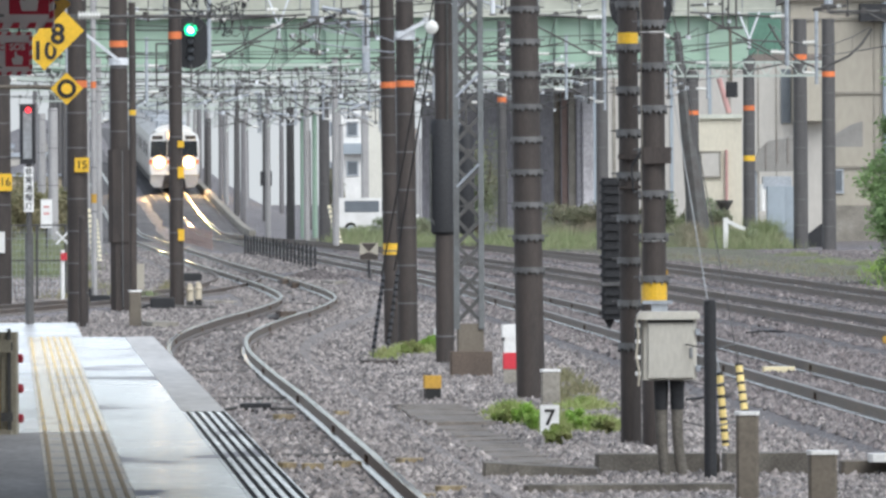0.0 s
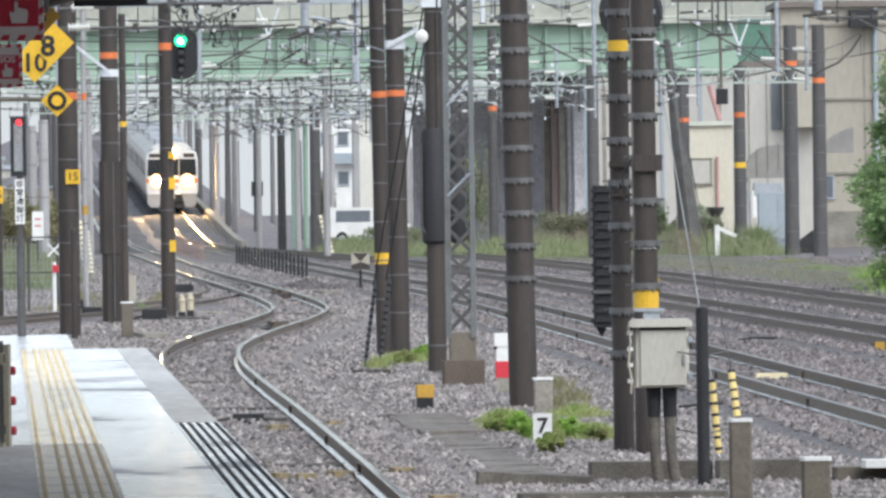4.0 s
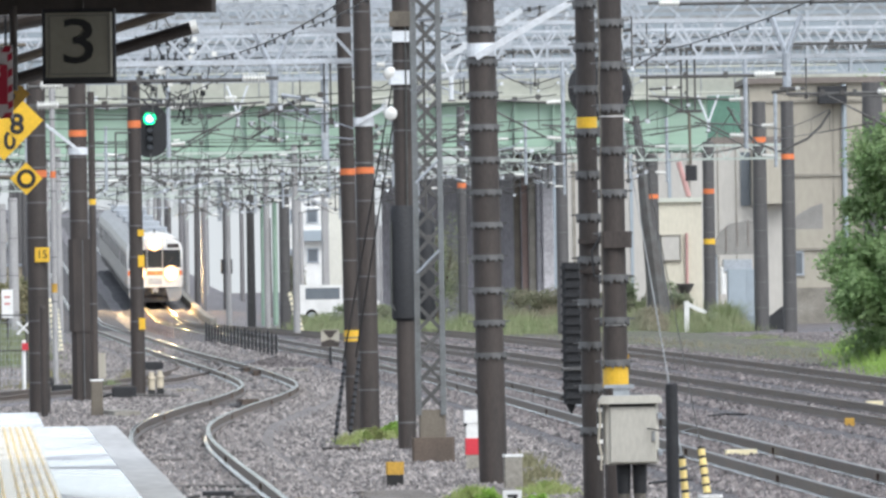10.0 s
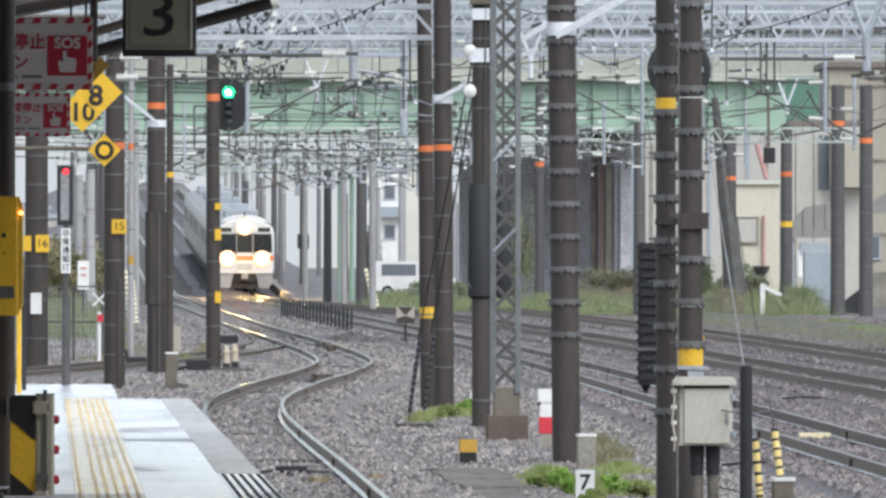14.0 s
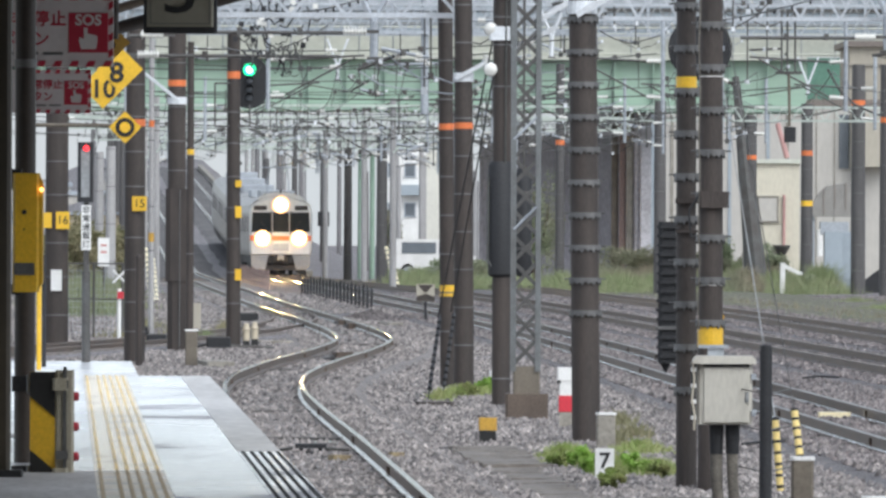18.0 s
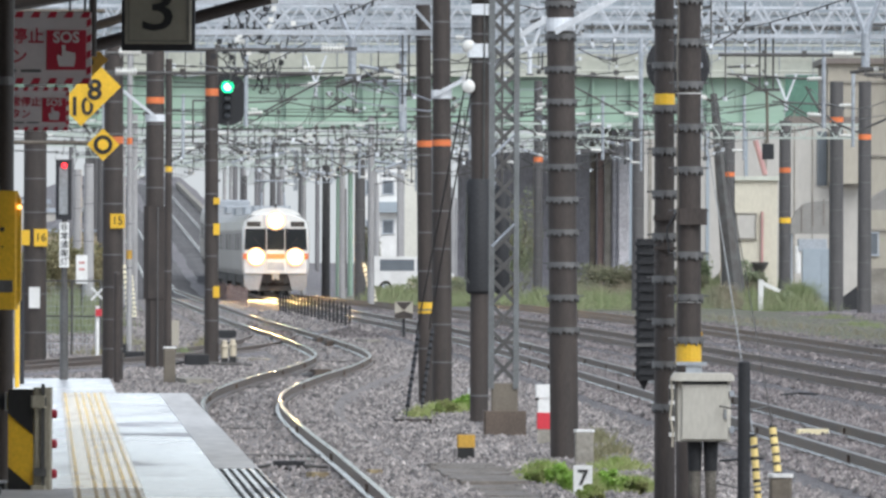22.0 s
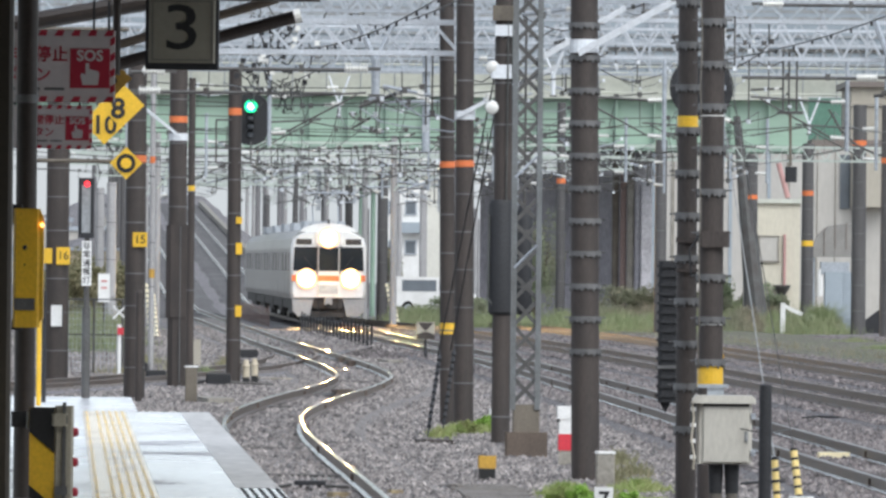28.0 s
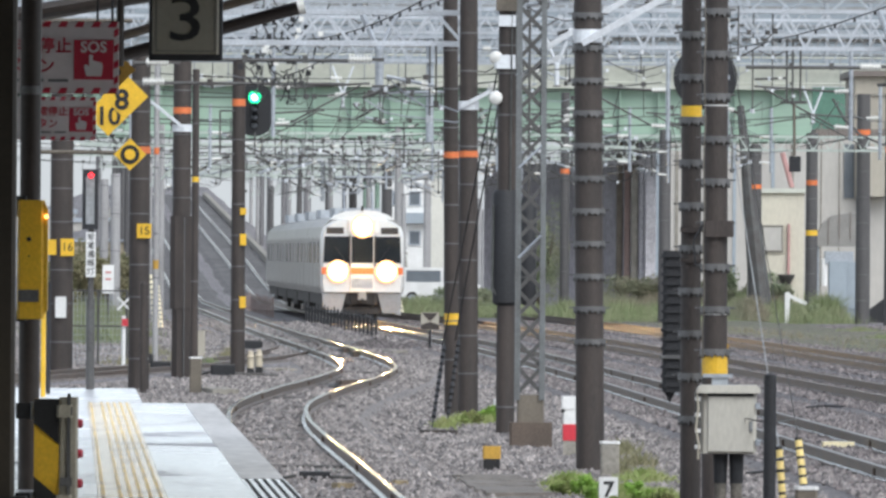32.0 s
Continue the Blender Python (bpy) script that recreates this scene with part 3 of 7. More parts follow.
CREAM_CABLE = shade("cream_cable", (0.55, 0.50, 0.40), 0.5, size=0.2, amount=0.4, fine=0.1)
box = thing("relay_box", (2.397, 99.048, -0.25), "beige-grey metal relay box on cable conduits", "relay box")
h0 = 0.866
part("cabinet", Shape().box((0.0, 0, h0 + 0.27), (0.48, 0.3, 0.54), chamfer=0.02), CABINET, box)
part("door", Shape().box((0.015, -0.165, h0 + 0.26), (0.41, 0.03, 0.48), chamfer=0.01), CABINET, box)
part("hood", Shape().prism([(-0.28, h0 + 0.53), (0.27, h0 + 0.53), (0.27, h0 + 0.57), (0.24, h0 + 0.6), (-0.25, h0 + 0.6), (-0.28, h0 + 0.57)], -0.22, 0.17), CABINET, box)
part("gap_seal", Shape().box((0.01, -0.172, h0 + 0.515), (0.4, 0.04, 0.022)), DARK, box)
part("side_rack", Shape().box((-0.262, -0.06, h0 + 0.3), (0.03, 0.2, 0.56)), STEEL_DARK, box, "dark cable rack on the box's side")
for z in (0.06, 0.2, 0.34, 0.48):
    part("rack_clip", Shape().box((-0.275, -0.165, h0 + z), (0.05, 0.02, 0.035), 0, 0.008), WHITE, box, "pale cable clip")
part("rack_cable", Shape().rope([(-0.285, -0.175, h0 + 0.55), (-0.27, -0.18, h0 + 0.4), (-0.29, -0.18, h0 + 0.22), (-0.265, -0.18, h0 + 0.08), (-0.27, -0.16, h0 - 0.05)], 0.009, 6), CREAM_CABLE, box, "pale looped cable")
part("door_latch", Shape().box((0.19, -0.185, h0 + 0.24), (0.03, 0.02, 0.09), 0, 0.006), STEEL_MID, box)
part("cable", Shape().tube((-0.29, -0.1, h0 + 0.55), (-0.285, -0.12, h0 + 0.05), 0.01), WIRE, box)
part("neck", Shape().box((-0.08, 0, h0 + 0.63), (0.14, 0.12, 0.08)).box((-0.1, 0, h0 + 0.68), (0.26, 0.16, 0.03)), STEEL, box)
for z in (0.1, 0.42):
    part("hinge", Shape().box((0.25, -0.16, h0 + z), (0.04, 0.05, 0.05)), STEEL, box)
for x, dx in ((-0.07, 0.05), (0.07, 0.06)):
    part("conduit", Shape().rope([(x, 0, h0 + 0.02), (x, 0, 0.5), (x + dx * 0.1, 0, 0.35), (x + dx * 0.4, 0, 0.15), (x + dx, 0, -0.1)], [0.055, 0.052, 0.05, 0.05, 0.05], 12), TROUGH, box, "weathered cable conduit", smooth=True)
    part("sleeve", Shape().tube((x, 0, h0 + 0.02), (x, 0, h0 - 0.26), 0.068, 0.058, 14), DARK, box, "black upper sleeve of a conduit", smooth=True)

solo("dark_post", Shape().turned((0, 0, 0), [(0.056, -0.2), (0.054, 1.5), (0.05, 1.57), (0.03, 1.58)], 14), DARK, "slim black post beside a relay box", "post", at=(2.722, 97.744, -0.25), smooth=True)


def wire(name, pts, r, label, material=None, group=""):
    return solo(name, Shape().rope(pts, r), material or WIRE, label, "wire", group)


def guard(name, foot, top, r, n, mat_a, mat_b, label, group="guy guards"):
    """A guy-wire guard in alternate rings."""
    base = thing(name, foot, label, "guy guard", group)
    d = Vector(top) - Vector(foot)
    for i in range(n):
        a, b = d * ((i - (0.22 if i % 2 == 0 else -0.22)) / n), d * ((i + 1 + (0.22 if i % 2 == 0 else -0.22)) / n)
        if i == 0:
            a = d * -0.03
        part("ring", Shape().tube(a, b, r, n=12, caps=i in (0, n - 1)), mat_b if i % 2 else mat_a, base)
    return base


guard("guy_guard", (3.197, 109.474, -0.25), (3.136, 109.469, 0.516), 0.036, 14, GUARD_YELLOW, BLACK, "yellow and black striped guy-wire guard")
guard("guy_guard", (3.841, 124.105, -0.25), (3.77, 124.224, 0.362), 0.042, 12, GUARD_YELLOW, BLACK, "yellow and black striped guy-wire guard")
wire("guy_wire", [(3.77, 124.224, 0.362), (2.522, 111.111, 5.278)], 0.006, "thin steel guy wire running up to a pole", STEEL_MID)
wire("guy_wire", [(3.136, 109.469, 0.516), (2.672, 111.111, 3.667)], 0.006, "thin steel guy wire running up to a pole", STEEL_MID)


def stub_post(at, w, h, label, cap=True, material=None):
    base = thing("concrete_post", at, label, "post", "concrete posts")
    part("shaft", Shape().box((0, 0, h / 2 - 0.1), (w, w, h + 0.2), chamfer=0.02), material or CONCRETE, base)
    if cap:
        part("cap", Shape().box((0, 0, h + 0.012), (w + 0.02, w + 0.02, 0.03), chamfer=0.03), WHITE, base, "pale worn cap")
    return base


stub_post((2.832, 91.068, -0.25), 0.18, 0.72, "square concrete post with pale top", material=CONCRETE_BROWN)
stub_post((3.283, 86.957, -0.25), 0.22, 0.5, "thick concrete post with pale top", material=CONCRETE_BROWN)
stub_post((1.804, 131.646, -0.25), 0.22, 0.40, "short grey concrete post with white top")
stub_post((-4.727, 205.534, -0.25), 0.22, 0.66, "square brown concrete post on the ballast", material=CONCRETE_BROWN)
stub_post((-6.271, 278.075, -0.25), 0.2, 0.66, "pale concrete post on the ballast", cap=False, material=WALL)


CREAM = shade("weathered_cream_paint", (0.50, 0.44, 0.33), 0.55, other=(0.36, 0.31, 0.23), size=0.2, amount=0.6, fine=0.15)


def capped_marker(at, label):
    b = thing("marker_post", at, label, "post", "marker posts")
    part("foot", Shape().box((0, 0, 0.06), (0.15, 0.15, 0.22)), BLACK, b)
    part("head", Shape().turned((0, 0, 0.16), [(0.075, 0), (0.075, 0.22), (0.095, 0.24), (0.06, 0.3), (0.055, 0.36), (0.02, 0.38)], 12), CREAM, b, "cream rounded head", smooth=True)


capped_marker((-4.29, 236.364, -0.25), "small cream marker post with dark foot")
capped_marker((-4.17, 239.631, -0.25), "small cream marker post with dark foot")

b = thing("marker_block", (0.437, 134.367, -0.25), "orange and black marker block on ballast", "marker")
part("foot", Shape().box((0, 0, 0.04), (0.2, 0.2, 0.24), chamfer=0.02), BLACK, b)
part("head", Shape().box((0, 0, 0.24), (0.215, 0.215, 0.15), chamfer=0.02), OCHRE, b, "orange-yellow painted head")

b = thing("marker_post", (1.47, 144.847, -0.25), "white and red painted marker post with grey foot", "marker")
part("foot", Shape().box((0, 0, 0.05), (0.17, 0.17, 0.34)), CONCRETE, b)
part("red_band", Shape().box((0, 0, 0.32), (0.185, 0.185, 0.21), chamfer=0.01), RED, b, "red painted band")
part("head", Shape().box((0.005, 0, 0.52), (0.18, 0.18, 0.2), chamfer=0.01).box((-0.01, 0, 0.70), (0.2, 0.2, 0.17), chamfer=0.015), WHITE, b, "white painted head")
part("notch", Shape().box((-0.09, -0.1, 0.6), (0.04, 0.03, 0.04)), BLACK, b)

b = thing("number_post", (1.534, 112.798, -0.25), "white plate with black number seven in grass", "sign")
part("stake", Shape().box((0, 0.02, 0.03), (0.05, 0.04, 0.3)), STEEL, b)
part("plate", Shape().box((0, 0, 0.235), (0.19, 0.03, 0.29), chamfer=0.005), WHITE, b)
writing("numeral", "7", 0.22, BLACK, b, (0, -0.018, 0.25), bold=0.004)

solo("small_white_post", Shape().turned((0, 0, 0), [(0.035, -0.1), (0.035, 0.33), (0.025, 0.35)], 10), WHITE, "small white post in grass", "post", at=(0.63, 175.084, -0.25))


def x_braces(base, w, z0, z1, pitch, me_name, depth):
    n = int((z1 - z0) / pitch)
    ln = math.hypot(w, pitch)
    a = math.atan2(pitch, w)
    me = Shape().box((0, 0, 0), (ln, 0.012, 0.05)).mesh(me_name, STEEL_DARK)
    for i in range(n):
        for e in (-1, 1):
            for y in (-depth / 2, depth / 2):
                ob = piece("brace", me, base, (0, y + e * 0.008, z0 + pitch * (i + 0.5)))
                ob.rotation_euler = (0, e * a, 0)
            for x in (-w / 2, w / 2):
                ob = piece("brace", me, base, (x + e * 0.008, 0, z0 + pitch * (i + 0.5)))
                ob.rotation_euler = (0, e * a, radians(90))


PLINTH = shade("brown_stained_concrete", (0.12, 0.09, 0.07), 0.7, other=(0.075, 0.058, 0.046), size=0.4, amount=0.8, fine=0.2, bump=0.006)
MAST_STEEL = shade("tarnished_mast_steel", (0.19, 0.205, 0.21), 0.5, 0.2, other=(0.12, 0.12, 0.115), size=0.4, amount=0.8, fine=0.2)
mast = thing("lattice_mast", (0.99, 151.163, -0.25), "grey steel lattice mast on concrete foot", "lattice mast")
part("plinth", Shape().box((0.02, 0, 0.1), (0.57, 0.57, 0.5), chamfer=0.03), PLINTH, mast, "brown stained concrete plinth")
part("stub", Shape().box((0.015, 0, 0.52), (0.36, 0.36, 0.4), chamfer=0.02), CONCRETE_BROWN, mast)
for x in (-0.165, 0.165):
    for y in (-0.165, 0.165):
        part("leg", Shape().box((x, y, 3.7), (0.075, 0.075, 6.1)).box((x - math.copysign(0.02, x), y, 3.7), (0.03, 0.09, 6.1)), MAST_STEEL, mast)
x_braces(mast, 0.33, 0.74, 6.7, 0.345, "lattice_brace", 0.36)
for zz in (2.55, 3.75):
    part("stay_rod", Shape().tube((-0.16, -0.2, zz), (0.14, -0.2, zz + 0.3), 0.02, n=6), STEEL, mast, "light steel stay rod")

part("bracket_arm", Shape().tube((0.08, 0.25, 5.3), (1.3, 0.2, 6.05), 0.05, n=4), STEEL_WHITE, mast, "bright steel bracket arm")
part("bracket_arm", Shape().tube((-0.2, 0.25, 4.98), (0.42, 0.2, 5.26), 0.045, n=4), STEEL_WHITE, mast, "bright steel bracket arm")


def insulator(base, a, b, r=0.07, n=5, name="insulator"):
    """White ribbed porcelain between two points."""
    a, b = Vector(a), Vector(b)
    d = b - a
    line, radii = [], []
    for i in range(n):
        for k, f in ((0.0, 0.5), (0.35, 0.55), (0.5, 1.0), (0.7, 1.0), (0.85, 0.5)):
            line.append(a + d * ((i + k) / n))
            radii.append(r * f)
    sh = Shape().rope(line + [b], radii + [r * 0.5], 12)
    part(name, sh, INSULATOR, base, "white ribbed insulator")


q = banded_pole("concrete_pole", (0.715, 162.5, -0.25), 7.0, 0.135, 0.13, "dark pole carrying a long black cable casing", bands=(0.4, 2.9, 4.6, 5.2, 5.6), teeth=False)
part("casing", Shape().turned((-0.01, 0, 0), [(0.15, 1.86), (0.185, 1.9), (0.19, 3.45), (0.155, 3.52)], 20), DARK, q, "long black cable casing", smooth=True)
part("cable", Shape().tube((-0.19, -0.1, 3.3), (-0.2, -0.1, 2.1), 0.016).tube((-0.2, -0.1, 2.1), (-0.1, -0.12, 1.95), 0.016).tube((-0.1, -0.12, 1.95), (0.1, -0.12, 1.9), 0.016), WIRE, q)
part("bracket", Shape().box((-0.02, -0.1, 5.36), (0.34, 0.1, 0.2), chamfer=0.03), STEEL_WHITE, q, "bright steel bracket")
part("bracket", Shape().box((0.02, -0.12, 5.95), (0.3, 0.1, 0.16)), STEEL_WHITE, q, "bright steel bracket")
for z in (5.42, 4.84):
    part("insulator", Shape().turned((-0.165, -0.1, z), [(0.04, -0.1), (0.085, -0.07), (0.1, -0.01), (0.09, 0.03), (0.04, 0.06)], 20, "y"), INSULATOR, q, "round white porcelain insulator", smooth=True)
part("clamp", Shape().box((0, -0.05, 6.2), (0.34, 0.3, 0.22)), CONCRETE_BROWN, q)
part("hanging_cable", Shape().tube((0.06, -0.16, 6.1), (0.05, -0.16, 3.5), 0.012), WIRE, q)
part("hanging_cable", Shape().tube((0.12, -0.16, 6.1), (0.14, -0.16, 4.4), 0.012), WIRE, q)
wire("guy_wire", [(0.59, 163.934, 5.071), (-0.212, 176.991, 0.908)], 0.012, "thin dark guy wire beside paired poles", DARK)
wire("guy_wire", [(0.689, 163.934, 5.071), (-0.009, 176.991, 0.996)], 0.012, "thin dark guy wire beside paired poles", DARK)

r = banded_pole("concrete_pole", (-0.045, 181.185, -0.25), 7.4, 0.128, 0.118, "dark pole with orange and yellow bands, one of a pair", lean=(-0.012, 0), step=0.62, first=0.9, teeth=False, paint=((ORANGE, 4.13, 4.23, "orange band"), (YELLOW, 1.46, 1.64, "yellow band")))
r = banded_pole("concrete_pole", (0.206, 179.31, -0.25), 7.4, 0.16, 0.14, "dark thick pole with orange band, one of a pair", lean=(-0.006, 0), step=0.60, first=0.7, teeth=False, paint=((ORANGE, 4.13, 4.23, "orange band"),), sleeves=((4.88, 5.02, 0.02, STEEL_WHITE),))
part("bracket_arm", Shape().tube((-0.15, -0.17, 4.93), (0.36, -0.22, 5.2), 0.045, n=4), STEEL_WHITE, r, "bright steel bracket arm")
insulator(r, (0.34, -0.2, 5.06), (0.34, -0.2, 5.3), 0.08)
for foot, top in (((-0.347, 165.079, -0.25), (-0.168, 168.067, 1.014)), ((-0.134, 167.203, -0.25), (0.05, 168.067, 1.098))):
    st = thing("stay_guard", foot, "black twisted stay guard at a pole's foot", "guy guard", "stay guards")
    d = Vector(top) - Vector(foot)
    part("rod", Shape().tube(d * -0.03, d, 0.012), DARK, st)
    for i in range(11):
        part("coil", Shape().tube(d * (0.16 + i * 0.075), d * (0.16 + i * 0.075 + 0.05), 0.034, 0.026, n=10), DARK, st)
solo("stay_plate", Shape().box((0, 0, 0.03), (0.5, 0.4, 0.08), 0.2, 0.04), POLE, "dark anchor plate on the ballast", "anchor plate", at=(-0.235, 161.994, -0.25))

x = thing("crossing_marker", (-0.683, 297.143, -0.25), "cream and black diagonal marker sign on post", "sign")
part("post", Shape().tube((0, 0, -0.1), (0, 0, 0.7), 0.035), DARK, x)
part("plate", Shape().box((0, -0.03, 0.82), (0.48, 0.03, 0.46)), WALL, x, "cream square plate")
part("black_field", Shape().prism([(-0.2, 1.03), (0.2, 1.03), (0.03, 0.83), (-0.03, 0.83)], -0.055, -0.045).prism([(-0.24, 0.6), (-0.24, 0.72), (0, 0.8), (0.24, 0.72), (0.24, 0.6)], -0.055, -0.045), POLE, x, "dark painted field")

# ---- signals and poles by the platform's end ----
sp = banded_pole("signal_pole", (-4.562, 236.364, -0.25), 6.65, 0.155, 0.135, "dark signal pole with steel rings and yellow plates", bands=(0.95, 1.6, 2.3, 2.95, 3.6, 4.3, 4.95), teeth=False, lean=(-0.002, 0), paint=((ORANGE, 5.65, 5.8, "orange band"),))
part("bracket_frame", Shape().tube((-0.4, -0.1, 4.65), (-0.4, -0.1, 5.55), 0.02).tube((-0.4, -0.1, 4.65), (0.33, -0.1, 4.65), 0.02).tube((-0.4, -0.1, 5.55), (0.0, -0.1, 5.55), 0.02).tube((0.33, -0.1, 4.65), (0.33, -0.1, 5.1), 0.02), STEEL_DARK, sp)
for h in (3.45, 2.86, 1.55):
    part("number_plate", Shape().box((0.1, -0.15, h), (0.13, 0.03, 0.24 if h < 3 else 0.14)), YELLOW, sp, "yellow plate")
sg = thing("railway_signal", (-4.274, 238.095, 4.79), "black colour-light signal showing green", "signal")
outline = [(0.35 * math.cos(a), 0.27 + 0.27 * math.sin(a)) for a in [radians(180 + 15 * i) for i in range(13)]] + [(0.35 * math.cos(a), 0.84 + 0.27 * math.sin(a)) for a in [radians(15 * i) for i in range(13)]]
part("backplate", Shape().prism(outline, -0.04, 0.04), DARK, sg)
part("case", Shape().box((0, 0.14, 0.55), (0.36, 0.2, 0.9), chamfer=0.03), DARK, sg)
GREEN_GLOW = shade("green_lamp", (0.02, 0.72, 0.30), emit=1.6)
GREEN_CORE = shade("green_lamp_core", (0.5, 1.0, 0.8), emit=3.0)
RED_GLOW = shade("red_lamp", (1.0, 0.03, 0.04), emit=1.6)
AMBER_GLOW = shade("amber_lamp", (1.0, 0.5, 0.12), emit=3)
for i, z in enumerate((0.82, 0.60, 0.42, 0.24)):
    lens = part("lens", Shape().turned((0, -0.05, z), [(0.135 if i == 0 else 0.07, -0.01), (0.125 if i == 0 else 0.07, 0.02), (0.05, 0.035)], 24, "y"), GREEN_GLOW if i == 0 else GLASS, sg, "lit green lens" if i == 0 else "dark lens", smooth=True)
    if i == 0:
        part("lens_core", Shape().turned((0, -0.086, z), [(0.075, 0.0), (0.07, 0.006), (0.03, 0.01)], 20, "y"), GREEN_CORE, lens, "white-hot centre of the lit lens", smooth=True)
    r0 = 0.15 if i == 0 else 0.085
    arc = [(r0 * math.cos(radians(a)), r0 * math.sin(radians(a))) for a in range(10, 171, 20)]
    part("hood", Shape().sweep([(0, -0.03, z), (0, -0.26, z + 0.01)], arc + [(x * 1.08, y * 1.08) for x, y in arc[::-1]]), DARK, sg)

tp = banded_pole("concrete_pole", (-5.628, 231.111, -0.25), 6.5, 0.19, 0.185, "dark thick pole with casing and orange band", bands=(1.0, 1.9, 2.4, 3.7, 4.3, 5.0, 5.9), teeth=False, paint=((ORANGE, 5.42, 5.55, "orange band"),), sleeves=((5.05, 5.2, 0.02, STEEL_WHITE),))
part("casing", Shape().box((0.06, 0, 2.38), (0.57, 0.44, 1.9), chamfer=0.1), POLE, tp, "dark wide cable casing")
part("casing", Shape().box((0.06, 0, 0.68), (0.47, 0.4, 1.5), chamfer=0.1), POLE, tp, "dark cable casing")
part("casing_seam", Shape().tube((0.07, -0.225, 0.1), (0.07, -0.225, 3.3), 0.012), BAND, tp)
part("bracket_arm", Shape().tube((-0.75, -0.1, 5.75), (0.05, -0.2, 5.12), 0.04, n=4), STEEL_WHITE, tp, "bright steel bracket arm")
banded_pole("slim_pole", (-5.303, 229.075, -0.25), 6.3, 0.075, 0.07, "slim grey-brown pole with yellow plate beside a thick one", bands=(2.0, 4.0, 5.2), teeth=False, paint=((YELLOW, 4.0, 4.12, "yellow band"),))
up = banded_pole("concrete_pole", (-5.905, 210.526, -0.25), 6.3, 0.2, 0.185, "dark pole with yellow plate numbered fifteen", bands=(0.6, 1.15, 1.75, 2.35, 3.3, 3.95, 4.6, 5.2, 5.7), teeth=False, paint=((ORANGE, 4.42, 4.55, "orange band"),))
pl = part("number_plate", Shape().box((0.09, -0.215, 2.979), (0.27, 0.03, 0.27)), YELLOW, up, "yellow number plate")
writing("numeral", "15", 0.21, BLACK, pl, (0.09, -0.235, 2.979))
solo("dark_post", Shape().turned((0, 0, 0), [(0.065, -0.2), (0.06, 2.0), (0.04, 2.05)], 12), POLE, "dark post in front of a pole", "post", at=(-5.683, 205.534, -0.25))
vp = banded_pole("concrete_pole", (-8.224, 235.294, -0.25), 6.9, 0.25, 0.23, "dark thick pole with yellow plate numbered sixteen", bands=(0.7, 1.5, 2.2, 3.2, 3.9, 4.5), teeth=False)
pl = part("number_plate", Shape().box((0.13, -0.26, 2.671), (0.28, 0.03, 0.36)), YELLOW, vp, "yellow number plate")
writing("numeral", "16", 0.24, BLACK, pl, (0.13, -0.28, 2.671))
part("number_plate", Shape().box((-0.2, -0.26, 2.671), (0.2, 0.03, 0.32)), YELLOW, vp, "yellow plate")
part("label_plate", Shape().box((0.0, -0.27, 1.424), (0.23, 0.04, 0.44), chamfer=0.01), WHITE, vp, "white enamel plate")
banded_pole("slim_pole", (-6.814, 256.158, -0.25), 7.0, 0.065, 0.06, "slim grey pole behind a thick one", bands=(2, 3, 4.5), teeth=False, paint=((OCHRE, 2.2, 2.4, "ochre band"), (ORANGE, 4.8, 4.95, "orange band")), skin=POLE_GREY_HAZE)

el = thing("emergency_lamp", (-3.828, 118.343, 0.9), "black emergency lamp with red light on grey post", "warning lamp")
part("post", Shape().tube((0, 0, 0), (0, 0, 1.75), 0.03).tube((0, 0, 0), (0, 0, 0.95), 0.045), STEEL_DARK, el)
part("case", Shape().box((-0.01, 0, 1.99), (0.165, 0.12, 0.63), chamfer=0.02), DARK, el)
part("window", Shape().box((-0.01, -0.065, 1.98), (0.09, 0.02, 0.5)), STEEL_MID, el, "grey lens strip")
part("lamp", Shape().turned((0, -0.06, 2.24), [(0.03, 0), (0.03, 0.03), (0.015, 0.05)], 16, "y"), RED_GLOW, el, "lit red lamp")
plate = part("name_plate", Shape().box((0, -0.05, 1.41), (0.1, 0.02, 0.47)), WHITE, el, "white plate with black characters")
for i, ch in enumerate("非常通報灯"):
    writing("character", ch, 0.085, BLACK, plate, (0, -0.064, 1.41 + 0.18 - 0.09 * i), 0.002)

GUARD_PALE = shade("pale_cream_plastic", (0.86, 0.76, 0.50), 0.4, size=0.3, amount=0.3, fine=0.1)
guard("guy_guard", (-10.439, 390.977, -0.25), (-10.82, 400, 1.45), 0.06, 19, GUARD_PALE, BLACK, "cream guy-wire guard with dark dots")
guard("guy_guard", (-10.15, 385.185, -0.25), (-10.7, 400, 1.25), 0.06, 19, GUARD_PALE, BLACK, "cream guy-wire guard with dark dots")
guard("guy_guard", (-9.888, 379.562, -0.25), (-10.56, 400, 1.09), 0.06, 19, GUARD_PALE, BLACK, "cream guy-wire guard with dark dots")
guard("guy_guard", (-2.103, 452.174, -0.25), (-2.535, 465.116, 1.303), 0.07, 17, GUARD_PALE, BLACK, "cream guy-wire guard with dark dots")
guard("guy_guard", (-2.283, 452.174, -0.25), (-2.698, 465.116, 1.397), 0.07, 17, GUARD_PALE, BLACK, "cream guy-wire guard with dark dots")


